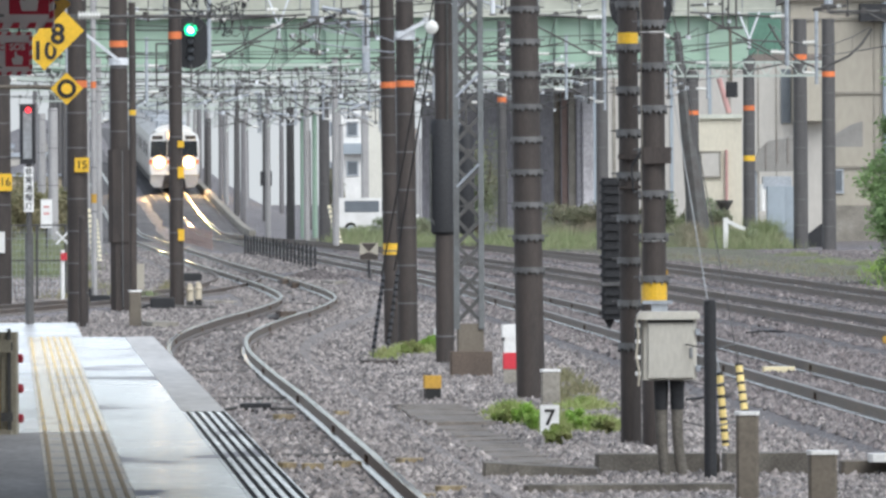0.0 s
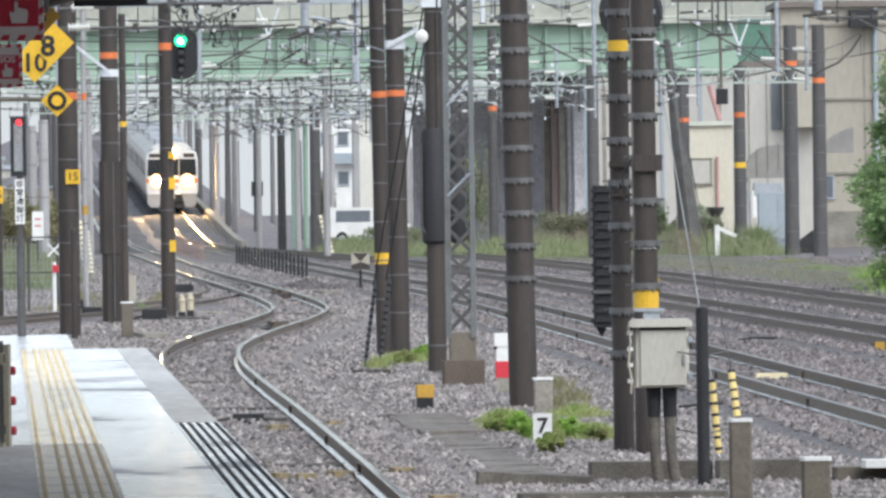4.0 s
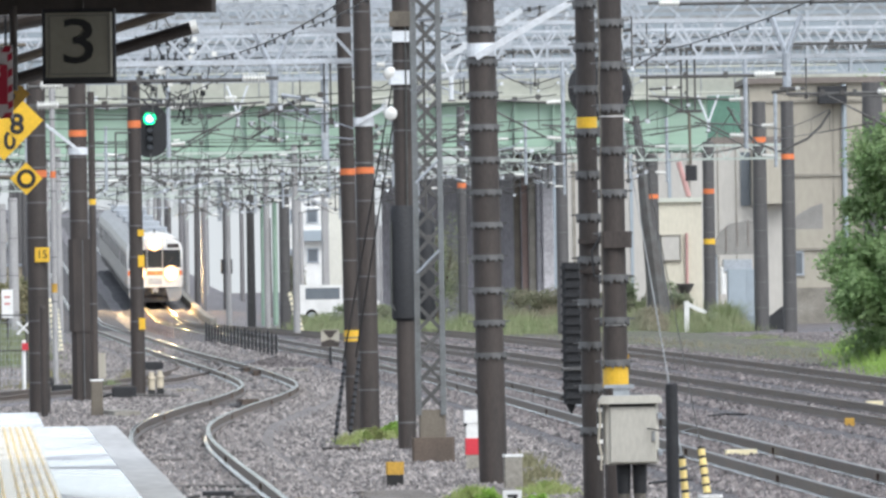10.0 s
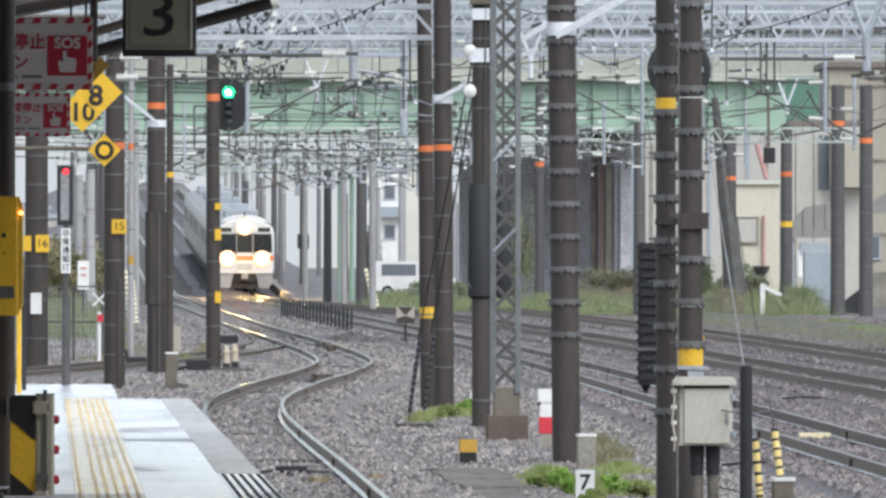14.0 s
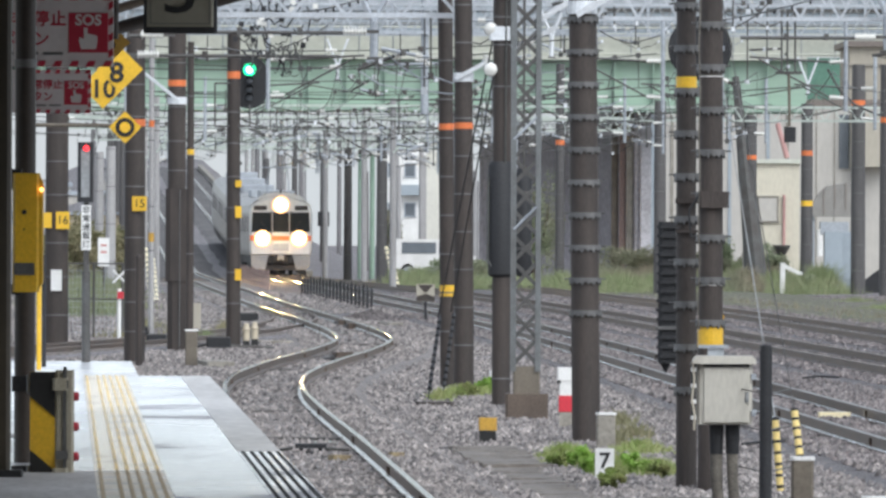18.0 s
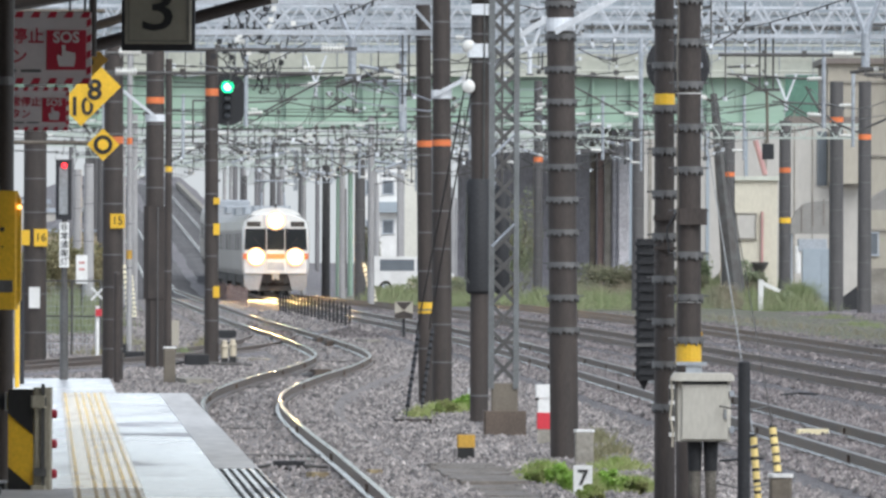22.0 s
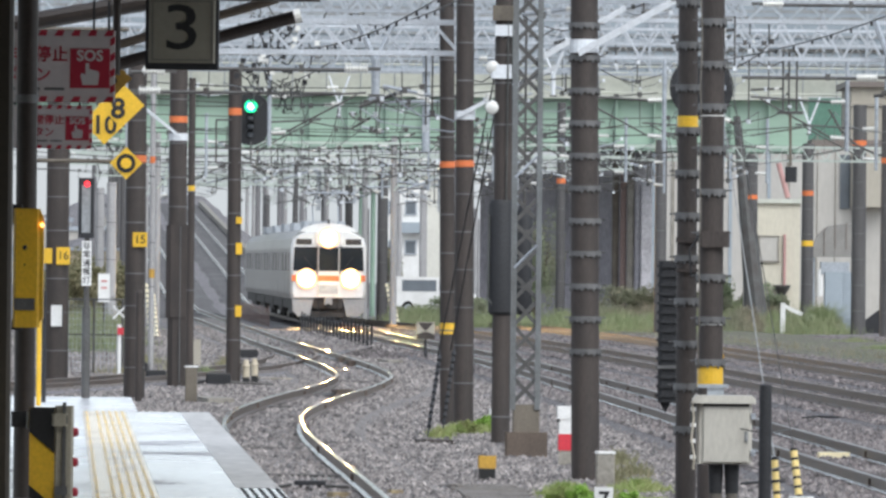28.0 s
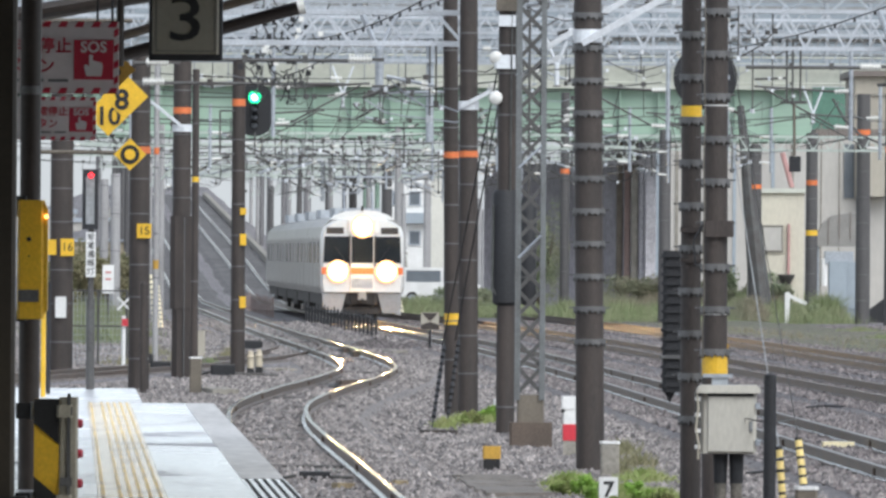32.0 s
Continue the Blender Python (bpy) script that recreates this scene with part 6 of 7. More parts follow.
def van(at):
    v = thing("parked_van", at, "white parked van beyond the tracks", "van")
    prof = [(-2.1, 0.35), (2.1, 0.35), (2.1, 1.0), (1.7, 1.1), (1.2, 1.85), (-2.0, 1.9), (-2.1, 1.2)]
    part("body", Shape().prism(prof, -0.85, 0.85), WHITE, v)
    part("window", Shape().prism([(1.55, 1.15), (1.15, 1.72), (0.2, 1.72), (0.2, 1.15)], -0.87, -0.86), GLASS, v)
    part("window", Shape().prism([(0.05, 1.15), (0.05, 1.72), (-1.7, 1.72), (-1.7, 1.15)], -0.87, -0.86), GLASS, v)
    for x in (-1.4, 1.35):
        for y in (-0.75, 0.75):
            w = part("wheel", Shape().turned((x, y, 0.32), [(0.32, -0.1), (0.32, 0.1)], 18, "y"), BLACK, v)
            part("rim", Shape().turned((x, y, 0.32), [(0.18, -0.11), (0.18, 0.11)], 12, "y"), STEEL, w)


WALL_CREAM_FAR = shade("pale_gable_plaster", (0.66, 0.65, 0.58), 0.75, other=(0.52, 0.51, 0.46), size=1.5, amount=0.6, fine=0.06, stretch=(1, 1, 0.4))
van((-0.85, 578.035, -0.25))
b = thing("white_wall", (-1.851, 597.015, -0.25), "low white boundary wall", "wall")
part("panel", Shape().box((0, 0, 0.7), (2.507, 0.15, 1.5)), WHITE, b)
part("coping", Shape().box((0, 0, 1.47), (2.627, 0.22, 0.08)), CONCRETE, b)
b = thing("pale_tower", (-2.85, 740.741, -0.25), "pale blue-white building far beyond the bridge", "building")
part("wall", Shape().box((0, 4, 4), (3.3, 8, 7.6)), WHITE, b)
part("roof", Shape().box((0, 4, 7.85), (3.4, 8.3, 0.25)), STEEL, b)
for x, z in ((-1.0, 6.2), (0.1, 6.2), (1.1, 6.2), (-1.0, 3.6), (0.1, 3.6)):
    window(b, x, z, 0.6, 0.8)
part("balcony", Shape().box((0.5, -0.35, 4.9), (2.0, 0.7, 0.7), chamfer=0.03), WALL_BLUE, b, "pale blue balcony")
b = thing("cream_wall", (-0.95, 640, -0.25), "tall cream gable wall beyond the tracks", "building")
part("wall", Shape().box((0, 3, 3.6), (1.0, 6, 7.4)), WALL_CREAM_FAR, b)
part("coping", Shape().box((0, 3, 7.35), (1.15, 6.2, 0.15)), CONCRETE, b)
b = thing("far_house", (-3.76, 800, -0.25), "pale far house with grey roof", "building")
part("wall", Shape().box((0, 4, 2.4), (2.8, 8, 5.2)), WALL_PALE, b)
part("roof", Shape().prism([(-1.6, 5.0), (1.6, 5.0), (1.3, 5.5), (-1.3, 5.5)], -0.3, 8.3), STEEL, b)
window(b, -0.4, 3.4, 0.7, 0.8)
window(b, 0.7, 3.4, 0.6, 0.8)
for x, w, h, lab in ((-24.385, 4.615, 4.6, "grey hazy house beyond the wire fence"), (-22.16, 2, 4.0, "pale hazy house beyond the wire fence"), (-28.296, 4.074, 5.2, "grey hazy building beyond the platform")):
    b = thing("far_house", (x, 770, -0.25), lab, "building", "far houses")
    part("wall", Shape().box((0, 4, h / 2), (w, 8, h)), WALL_PALE, b)
    part("roof", Shape().box((0, 4, h + 0.1), (w + 0.3, 8.3, 0.3)), STEEL, b)
    for i in range(3):
        window(b, -w / 3 + i * w / 3, h * 0.6, 0.6, 0.7)

TAN = shade("tan_rendered_wall", (0.40, 0.345, 0.25), 0.75, other=(0.32, 0.27, 0.20), size=2, amount=0.7, fine=0.08)
b = thing("tan_shed", (-18.9, 600, -0.25), "low tan rendered shed beyond the wire fence", "building")
part("wall", Shape().box((0, 3, 1.5), (3.2, 6, 3.2)), TAN, b)
part("roof", Shape().box((0, 3, 3.15), (3.4, 6.3, 0.14)), STEEL, b)
part("door", Shape().box((0.8, -0.03, 1.1), (0.8, 0.08, 2.0)), ROOF, b, "brown shed door")

# a glowing shell behind everything; its emission paints the pale haze
HAZE = shade("glowing_haze", (0.43, 0.455, 0.475), emit=1.0)
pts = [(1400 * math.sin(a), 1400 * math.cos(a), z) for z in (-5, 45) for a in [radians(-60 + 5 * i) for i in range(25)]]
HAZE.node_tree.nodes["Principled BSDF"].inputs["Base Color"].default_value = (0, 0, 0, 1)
solo("backdrop", Shape().add(pts, [(i, i + 1, 26 + i, 25 + i) for i in range(24)]), HAZE, "glowing shell painted as pale rainy haze", "backdrop", kind="structure")


# unseen walls and slab, added behind the camera to hold back sky light
st = thing("sky_blocker", (0, 0, 0), "unseen grey walls added to block sky light behind the viewpoint", "building", kind="structure")
part("front_wall", Shape().box((0, 44, 14.5), (90, 0.4, 16)), CONCRETE, st)
part("floor_slab", Shape().box((0, 2, 6.6), (90, 84, 0.4)), CONCRETE, st)
part("back_wall", Shape().box((0, -40, 13), (90, 0.4, 26.5)), CONCRETE, st)

rng = random.Random(31)
for i in range(34):
    u = rng.uniform(-21, -4.5) if i % 3 else rng.uniform(-3, 1.5)
    y = rng.uniform(560, 740)
    u = clear_of_rails(u * y / 600, y) * 600 / y
    h = rng.uniform(5, 8.5)
    solo("distant_pole", Shape().tube((0, 0, -0.3), (0, 0, h), 0.15, 0.12, 10), (POLE_GREY_HAZE, POLE_MID_HAZE, FAR_POLE)[i % 3], "slim grey pole in the rainy distance", "pole", "distant poles", at=(u * y / 600, y, land(u * y / 600, y)))

wire("hanging_cable", [(13.28, 400, 7.93), (13.72, 400, 7.17), (14.28, 400, 6.65), (15.08, 400, 6.31), (16.08, 400, 6.75), (16.56, 400, 7.19), (16.92, 400, 7.73)], 0.045, "sagging dark cable before a cream wall", STEEL_DARK)
b = thing("window_hood", (19.467, 484.262, 4.408), "small grey window hood on a cream wall", "hood")
part("hood", Shape().prism([(-0.7, -0.6), (0.6, -0.6), (0.6, 0.5), (0.1, 0.35), (-0.5, 0.0)], -0.4, 0.1), AWNING, b)


solo("drop_post", Shape().tube((0, 0, 0), (0, 0, 2.9), 0.1, n=12), STEEL, "blue-grey steel drop post under a beam", "drop post", at=(-0.7, 285.714, 5.164))


def cross_span(x0, x1, y, z, sag, seed):
    """A wire across the tracks with short droppers, clamps and insulators."""
    rng = random.Random(seed)
    BEAMS.append((x0, x1, y, z - sag * 0.6))
    c = thing("cross_span", ((x0 + x1) / 2, y, z), "thin dark cross-span wire with small insulators", "wire", "cross-span wires")
    w = (x1 - x0) / 2

    def low(u):
        return -sag * (1 - u * u)

    part("wire", Shape().rope([(w * u, 0, low(u)) for u in [k / 6 - 1 for k in range(13)]], 0.016, 5), WIRE, c)
    for k in range(7):
        u = rng.uniform(-0.95, 0.95)
        h = rng.uniform(0.25, 0.8)
        part("dropper", Shape().tube((w * u, 0, low(u)), (w * u + rng.uniform(-0.2, 0.2), 0, low(u) - h), 0.013, n=5), WIRE, c)
        part("clamp", Shape().box((w * u, 0, low(u)), (0.12, 0.08, 0.12)), STEEL_DARK, c)
    for k in range(2):
        u = rng.uniform(-0.9, 0.9)
        insulator(c, (w * u, 0, low(u) + 0.02), (w * u + 0.26, 0, low(u) + 0.02), 0.05, 4)


rng = random.Random(77)
for i in range(20):
    yy = 241 + 15.5 * i
    cross_span(-0.036 * yy - rng.uniform(0, 3), 0.022 * yy + rng.uniform(-8, 3), yy, rng.uniform(5.6, 7.4) + rise(yy), rng.uniform(0.1, 0.45), i)

for name, off in (("ramp_kerb_left", -2.3), ("ramp_kerb_right", 5.9)):
    solo(name, Shape().sweep([(track_a(y) + off, y, rise(y)) for y in range(545, 900, 12)], [(-0.15, -0.5), (0.15, -0.5), (0.15, 0.12), (-0.15, 0.12)]), CONCRETE, "weathered concrete kerb along the railway ramp", "kerb", kind="structure")


def jumper(x, y, z, reach, hang, seed):
    """A drooping jumper cable with clamps, short arms and white insulators."""
    rng = random.Random(seed)
    j = thing("jumper_cable", (x, y, z), "thin drooping jumper cable with clamps and insulators", "cable", "jumper cables")
    pts, u = [], -reach
    drop = reach * rng.uniform(0.1, 0.6)
    while u <= reach:
        pts.append((u, rng.uniform(-0.1, 0.1), -drop * (1 - (u / reach) ** 2) * rng.uniform(0.8, 1.15)))
        u += reach * rng.uniform(0.18, 0.4)
    part("cable", Shape().rope(pts, rng.uniform(0.007, 0.013) * (1 + y / 600), 5), STEEL_DARK if rng.random() < 0.45 else STEEL, j)
    a = Vector(pts[0])
    b = a + Vector((rng.uniform(0.5, 1.6) * reach, 0, rng.uniform(-0.45, 0.45) * reach))
    part("arm", Shape().tube(a, b, 0.024 * (1 + y / 600), n=6), STEEL if rng.random() < 0.6 else STEEL_DARK, j)
    insulator(j, a.lerp(b, 0.72), a.lerp(b, 0.72 + 0.14), 0.055 * (1 + y / 900), 4)
    for p in (pts[len(pts) // 2], pts[-1], a.lerp(b, 0.45)):
        k = rng.uniform(0.035, 0.075) * (1 + y / 700)
        part("clamp", Shape().box(p, (k, 0.08, k * 1.3), rng.uniform(-0.6, 0.6)), STEEL_DARK if rng.random() < 0.5 else STEEL_WHITE, j)
    part("dropper", Shape().tube(pts[len(pts) // 2], Vector(pts[len(pts) // 2]) + Vector((0, 0, hang - pts[len(pts) // 2][2])), 0.012 * (1 + y / 500), n=5), STEEL_DARK, j)


rng = random.Random(505)
for i in range(125):
    x0, x1, y, z = BEAMS[rng.randrange(len(BEAMS))]
    x = rng.uniform(max(x0, -0.026 * y), min(x1, 0.043 * y))
    up = rng.uniform(0.05, 1.0)
    if y < 320 and -0.027 * y < x < -0.009 * y:
        continue
    jumper(x, y, z - up, rng.uniform(0.3, 1.2), up, 900 + i)


# ---- the train ----
CARS = []
CAR_WHITE = shade("train_white_paint", (0.74, 0.74, 0.72), 0.3, other=(0.6, 0.6, 0.58), size=2, amount=0.5, fine=0.05, clear=0.4)
CAR_STEEL = shade("train_brushed_steel", (0.35, 0.34, 0.325), 0.4, 0.4, other=(0.27, 0.265, 0.255), size=3, amount=0.5, fine=0.06, stretch=(1, 0.2, 3))
CAR_ORANGE = shade("train_orange_stripe", (0.80, 0.22, 0.08), 0.35, size=2, amount=0.3, fine=0.05)
CAR_GLASS = shade("train_window_glass", (0.025, 0.03, 0.035), 0.06, size=1, fine=0.05)
UNDER = shade("underframe_grime", (0.05, 0.045, 0.042), 0.7, size=0.6, fine=0.3)
SKIRT = shade("grey_skirt", (0.33, 0.33, 0.33), 0.5, size=1, fine=0.1)
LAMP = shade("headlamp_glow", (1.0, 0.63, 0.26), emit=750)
# glowing discs, wider than the lamps, that paint bloom round them
HALO_INNER = shade("headlamp_inner_halo", (1.0, 0.78, 0.47), emit=4)
HALO_OUTER = shade("headlamp_outer_halo", (1.0, 0.55, 0.24), emit=0.7)
HALO_MIDDLE = shade("headlamp_middle_halo", (1.0, 0.66, 0.36), emit=1.5)


def railcar(front):
    label = "white-fronted electric train car with orange stripe and lit headlamps" if front else "silver electric train car with dark windows"
    car = thing("railcar", (0, 0, 0), label, "train car", "train")
    prof = [(-1.43, 0.92), (-1.485, 1.15), (-1.485, 2.85), (-1.40, 3.25), (-1.15, 3.48), (-0.6, 3.62), (0, 3.66), (0.6, 3.62), (1.15, 3.48), (1.40, 3.25), (1.485, 2.85), (1.485, 1.15), (1.43, 0.92)]
    y0 = 0.55 if front else 0.12
    part("body", Shape().prism(prof, y0, 19.85), CAR_STEEL, car, "brushed steel car body")
    for x in (-1.49, 1.49):
        for i in range(8):
            part("window", Shape().box((x, 2.2 + 2.2 * i, 2.35), (0.014, 1.5, 0.75)), CAR_GLASS, car, "dark side window")
        for i in range(3):
            part("door", Shape().box((x, 4.2 + 5.8 * i, 1.98), (0.018, 1.3, 1.85)), CAR_STEEL, car)
    for y in (2.9, 16.9):
        bg = part("bogie", Shape().box((-0.95, y, 0.45), (0.16, 2.6, 0.3), chamfer=0.03).box((0.95, y, 0.45), (0.16, 2.6, 0.3), chamfer=0.03).box((0, y, 0.5), (1.9, 0.4, 0.3)), UNDER, car)
        for yy in (y - 1.05, y + 1.05):
            for x in (-0.53, 0.53):
                part("wheel", Shape().turned((x, yy, 0.43), [(0.43, -0.06), (0.43, 0.06)], 22, "x"), UNDER, bg)
    part("underfloor_box", Shape().box((0, 9.9, 0.62), (2.5, 8.5, 0.55), chamfer=0.05), UNDER, car, "dark underfloor equipment")
    part("underframe", Shape().box((0, 10, 0.72), (2.72, 18.6, 0.36), chamfer=0.04), UNDER, car, "dark underframe")
    part("roof_unit", Shape().box((0, 10, 3.78), (1.7, 3.2, 0.32), chamfer=0.1), STEEL, car, "grey roof air-conditioning unit")
    if not front:
        part("gangway", Shape().box((0, 0.0, 2.1), (1.1, 0.3, 2.2)), UNDER, car, "black gangway bellows")
    else:
        # white moulded front with a raised brow over wide windscreens
        face = [(-1.40, 0.95), (-1.46, 1.2), (-1.46, 2.95), (-1.36, 3.25), (-1.05, 3.45), (-0.55, 3.58), (0, 3.62), (0.55, 3.58), (1.05, 3.45), (1.36, 3.25), (1.46, 2.95), (1.46, 1.2), (1.40, 0.95)]
        n = len(face)
        pts = [(x * k, y, 2.2 + (z - 2.2) * j) for k, j, y in ((1.0, 1.0, 0.56), (0.995, 0.998, 0.3), (0.965, 0.99, 0.12), (0.93, 0.975, 0.03)) for x, z in face]
        faces = [(r * n + i, r * n + (i + 1) % n, (r + 1) * n + (i + 1) % n, (r + 1) * n + i) for r in range(3) for i in range(n)]
        part("front_mask", Shape().add(pts, faces + [tuple(range(3 * n, 4 * n))]), CAR_WHITE, car, "white moulded cab front", smooth=True)
        part("windscreen", Shape().prism([(-1.36, 2.0), (-0.46, 2.0), (-0.46, 2.92), (-1.32, 2.92)], 0.01, 0.06), CAR_GLASS, car, "dark windscreen")
        part("windscreen", Shape().prism([(0.46, 2.0), (1.36, 2.0), (1.32, 2.92), (0.46, 2.92)], 0.01, 0.06), CAR_GLASS, car, "dark windscreen")
        dr = part("gangway_door", Shape().box((0, 0.0, 2.0), (0.84, 0.08, 2.0), chamfer=0.02), CAR_WHITE, car, "white gangway door")
        part("door_window", Shape().box((0, -0.045, 2.46), (0.76, 0.02, 0.92)), CAR_GLASS, dr)
        part("door_stripe", Shape().box((0, -0.045, 1.72), (0.82, 0.015, 0.22)), CAR_ORANGE, dr, "orange stripe")
        part("door_panel", Shape().box((0, -0.045, 1.3), (0.74, 0.015, 0.35)), STEEL, dr)
        for e in (-1, 1):
            part("pillar", Shape().box((e * 0.44, -0.01, 2.42), (0.05, 0.09, 1.1)), UNDER, car)
            part("front_stripe", Shape().box((e * 1.27, 0.02, 1.72), (0.3, 0.03, 0.24)), CAR_ORANGE, car, "orange stripe")
            lp_ = part("headlamp_case", Shape().turned((e * 0.85, 0.02, 1.7), [(0.36, -0.04), (0.36, 0.03), (0.33, 0.05)], 28, "y"), CAR_WHITE, car)
            # three stepped glow rings stand for the bloom of the lens
            part("reflector", Shape().turned((e * 0.85, -0.05, 1.7), [(0.40, 0.0), (0.38, 0.02)], 28, "y"), HALO_OUTER, lp_, "warm glowing ring for the lamp's bloom")
            part("middle_reflector", Shape().turned((e * 0.85, -0.06, 1.7), [(0.36, 0.0), (0.35, 0.015)], 28, "y"), HALO_MIDDLE, lp_, "warm middle ring for the lamp's bloom")
            part("inner_reflector", Shape().turned((e * 0.85, -0.068, 1.7), [(0.31, 0.0), (0.30, 0.015)], 28, "y"), HALO_INNER, lp_, "bright inner ring for the lamp's bloom")
            part("headlamp", Shape().turned((e * 0.85, -0.08, 1.7), [(0.21, 0.0), (0.19, 0.03), (0.09, 0.06)], 28, "y"), LAMP, lp_, "lit round headlamp", smooth=True)
            part("destination_panel", Shape().box((e * 0.95, 0.03, 3.12), (0.6, 0.04, 0.22)), UNDER, car, "dark indicator panel")
            part("wiper", Shape().tube((e * 0.55, 0.0, 2.02), (e * 0.95, 0.0, 2.55), 0.014, n=5), BLACK, car)
            part("skirt", Shape().prism([(e * 0.55, 0.95), (e * 1.38, 0.95), (e * 1.36, 0.45), (e * 1.15, 0.25), (e * 0.72, 0.25)], 0.1, 0.4), SKIRT, car, "grey rounded skirt")
            part("hose", Shape().tube((e * 0.42, 0.1, 0.9), (e * 0.36, 0.05, 0.45), 0.03, n=6), BLACK, car)
        part("brow_lamp", Shape().box((0, 0.02, 3.27), (1.05, 0.16, 0.44), chamfer=0.05), CAR_WHITE, car, "white lamp brow")
        part("reflector", Shape().turned((0, -0.06, 3.27), [(0.41, 0.0), (0.39, 0.02)], 28, "y"), HALO_OUTER, car, "warm glowing ring for the lamp's bloom")
        part("middle_reflector", Shape().turned((0, -0.07, 3.27), [(0.37, 0.0), (0.36, 0.015)], 28, "y"), HALO_MIDDLE, car, "warm middle ring for the lamp's bloom")
        part("roof_dome", Shape().prism([(-1.1, 3.5), (-0.95, 3.66), (-0.55, 3.8), (0, 3.85), (0.55, 3.8), (0.95, 3.66), (1.1, 3.5)], 0.3, 2.6), CAR_WHITE, car, "white raised cab roof", smooth=True)
        part("roof_horn", Shape().box((0.0, 0.35, 3.9), (0.09, 0.25, 0.16), chamfer=0.02), UNDER, car)
        part("inner_reflector", Shape().turned((0, -0.078, 3.27), [(0.31, 0.0), (0.30, 0.015)], 28, "y"), HALO_INNER, car, "bright inner ring for the lamp's bloom")
        part("headlamp", Shape().turned((0, -0.09, 3.27), [(0.21, 0.0), (0.19, 0.03), (0.09, 0.05)], 28, "y"), LAMP, car, "lit round headlamp", smooth=True)
        part("coupler_recess", Shape().box((0, 0.3, 0.78), (1.1, 0.35, 0.45)), UNDER, car)
        cp = part("coupler", Shape().box((0, -0.05, 0.85), (0.3, 0.4, 0.28), chamfer=0.04), SKIRT, car, "grey coupler")
        part("coupler_pipe", Shape().turned((0, -0.24, 0.7), [(0.06, 0), (0.06, 0.04)], 10, "y"), BLACK, cp)
        part("snow_plough", Shape().prism([(-0.8, 0.22), (0.8, 0.22), (0.6, 0.48), (-0.6, 0.48)], 0.25, 0.5), UNDER, car)
        # raised pantograph on the roof
        pn = part("pantograph", Shape().tube((-0.5, 5, 3.8), (-0.5, 6.2, 4.5), 0.03, n=6).tube((0.5, 5, 3.8), (0.5, 6.2, 4.5), 0.03, n=6).tube((-0.5, 6.2, 4.5), (-0.4, 5.2, 5.0), 0.025, n=6).tube((0.5, 6.2, 4.5), (0.4, 5.2, 5.0), 0.025, n=6), STEEL, car, "grey raised pantograph")
        part("collector_head", Shape().tube((-0.85, 5.2, 5.03), (0.85, 5.2, 5.03), 0.035, n=6), STEEL, pn)
        part("pantograph_base", Shape().box((0, 5.3, 3.74), (1.3, 1.6, 0.14)), STEEL_MID, pn)
        for e in (-1, 1):
            for yy in (4.6, 6.0):
                part("roof_insulator", Shape().turned((e * 0.6, yy, 3.6), [(0.06, 0), (0.09, 0.05), (0.06, 0.1), (0.09, 0.15), (0.05, 0.2)], 10), INSULATOR, pn)
    CARS.append(car)


for i in range(5):
    railcar(i == 0)


# ---- plants and stones ----
def blade_patch(name, spots, label, material, count, height, seed):
    """A tuft field: many bent blades round the given spots (x, y, half width, half depth)."""
    rng = random.Random(seed)
    sh = Shape()
    for x, y, a, b in spots:
        for _ in range(count):
            r, t = min(1.5, abs(rng.gauss(0, 0.55))), rng.random() * 6.283
            px, py = x + a * r * math.cos(t), y + b * r * math.sin(t)
            pz = land(px, py) - 0.03
            h = height * rng.uniform(0.35, 1.1) * (1.15 - 0.5 * r)
            d = rng.random() * 6.283
            w = rng.uniform(0.004, 0.011) * (1 + height)
            lx, ly = rng.gauss(0, 0.35) * h, rng.gauss(0, 0.35) * h
            ux, uy = w * math.cos(d), w * math.sin(d)
            sh.add([(px - ux, py - uy, pz), (px + ux, py + uy, pz), (px + lx * 0.4 + ux * 0.8, py + ly * 0.4, pz + h * 0.6), (px + lx * 0.4 - ux * 0.8, py + ly * 0.4, pz + h * 0.6), (px + lx, py + ly, pz + h)], [(0, 1, 2, 3), (3, 2, 4)])
    me = bpy.data.meshes.new(name)
    me.from_pydata(sh.v, [], sh.f)
    me.materials.append(material)
    return tagged(new(name, me), label, "grass", kind="stuff")


DRY = leafy(shade("dry_tan_weeds", (0.30, 0.265, 0.16), 0.7, other=(0.20, 0.21, 0.11), size=1.0, amount=0.9, fine=0.3))
GRASS_FRESH = leafy(shade("fresh_grass", (0.26, 0.36, 0.09), 0.5, other=(0.38, 0.37, 0.18), size=0.3, amount=0.95, fine=0.3))
DRY_GREEN = leafy(shade("faded_green_weeds", (0.27, 0.29, 0.19), 0.7, other=(0.34, 0.28, 0.21), size=1.6, amount=0.95, fine=0.3), 0.45)
WEED = leafy(shade("bright_weed_leaf", (0.25, 0.43, 0.07), 0.5, other=(0.32, 0.42, 0.12), size=0.2, amount=0.8, fine=0.25))
blade_patch("grass", [(1.383, 122.353, 0.42, 1.5), (1.867, 120.092, 0.5, 1.8), (2.148, 117.381, 0.35, 1.2), (1.265, 125.908, 0.3, 0.8), (1.634, 116.331, 0.18, 0.6), (2.157, 128.395, 0.4, 1.5)], "fresh green weeds on ballast beside poles", GRASS_FRESH, 1900, 0.2, 3)
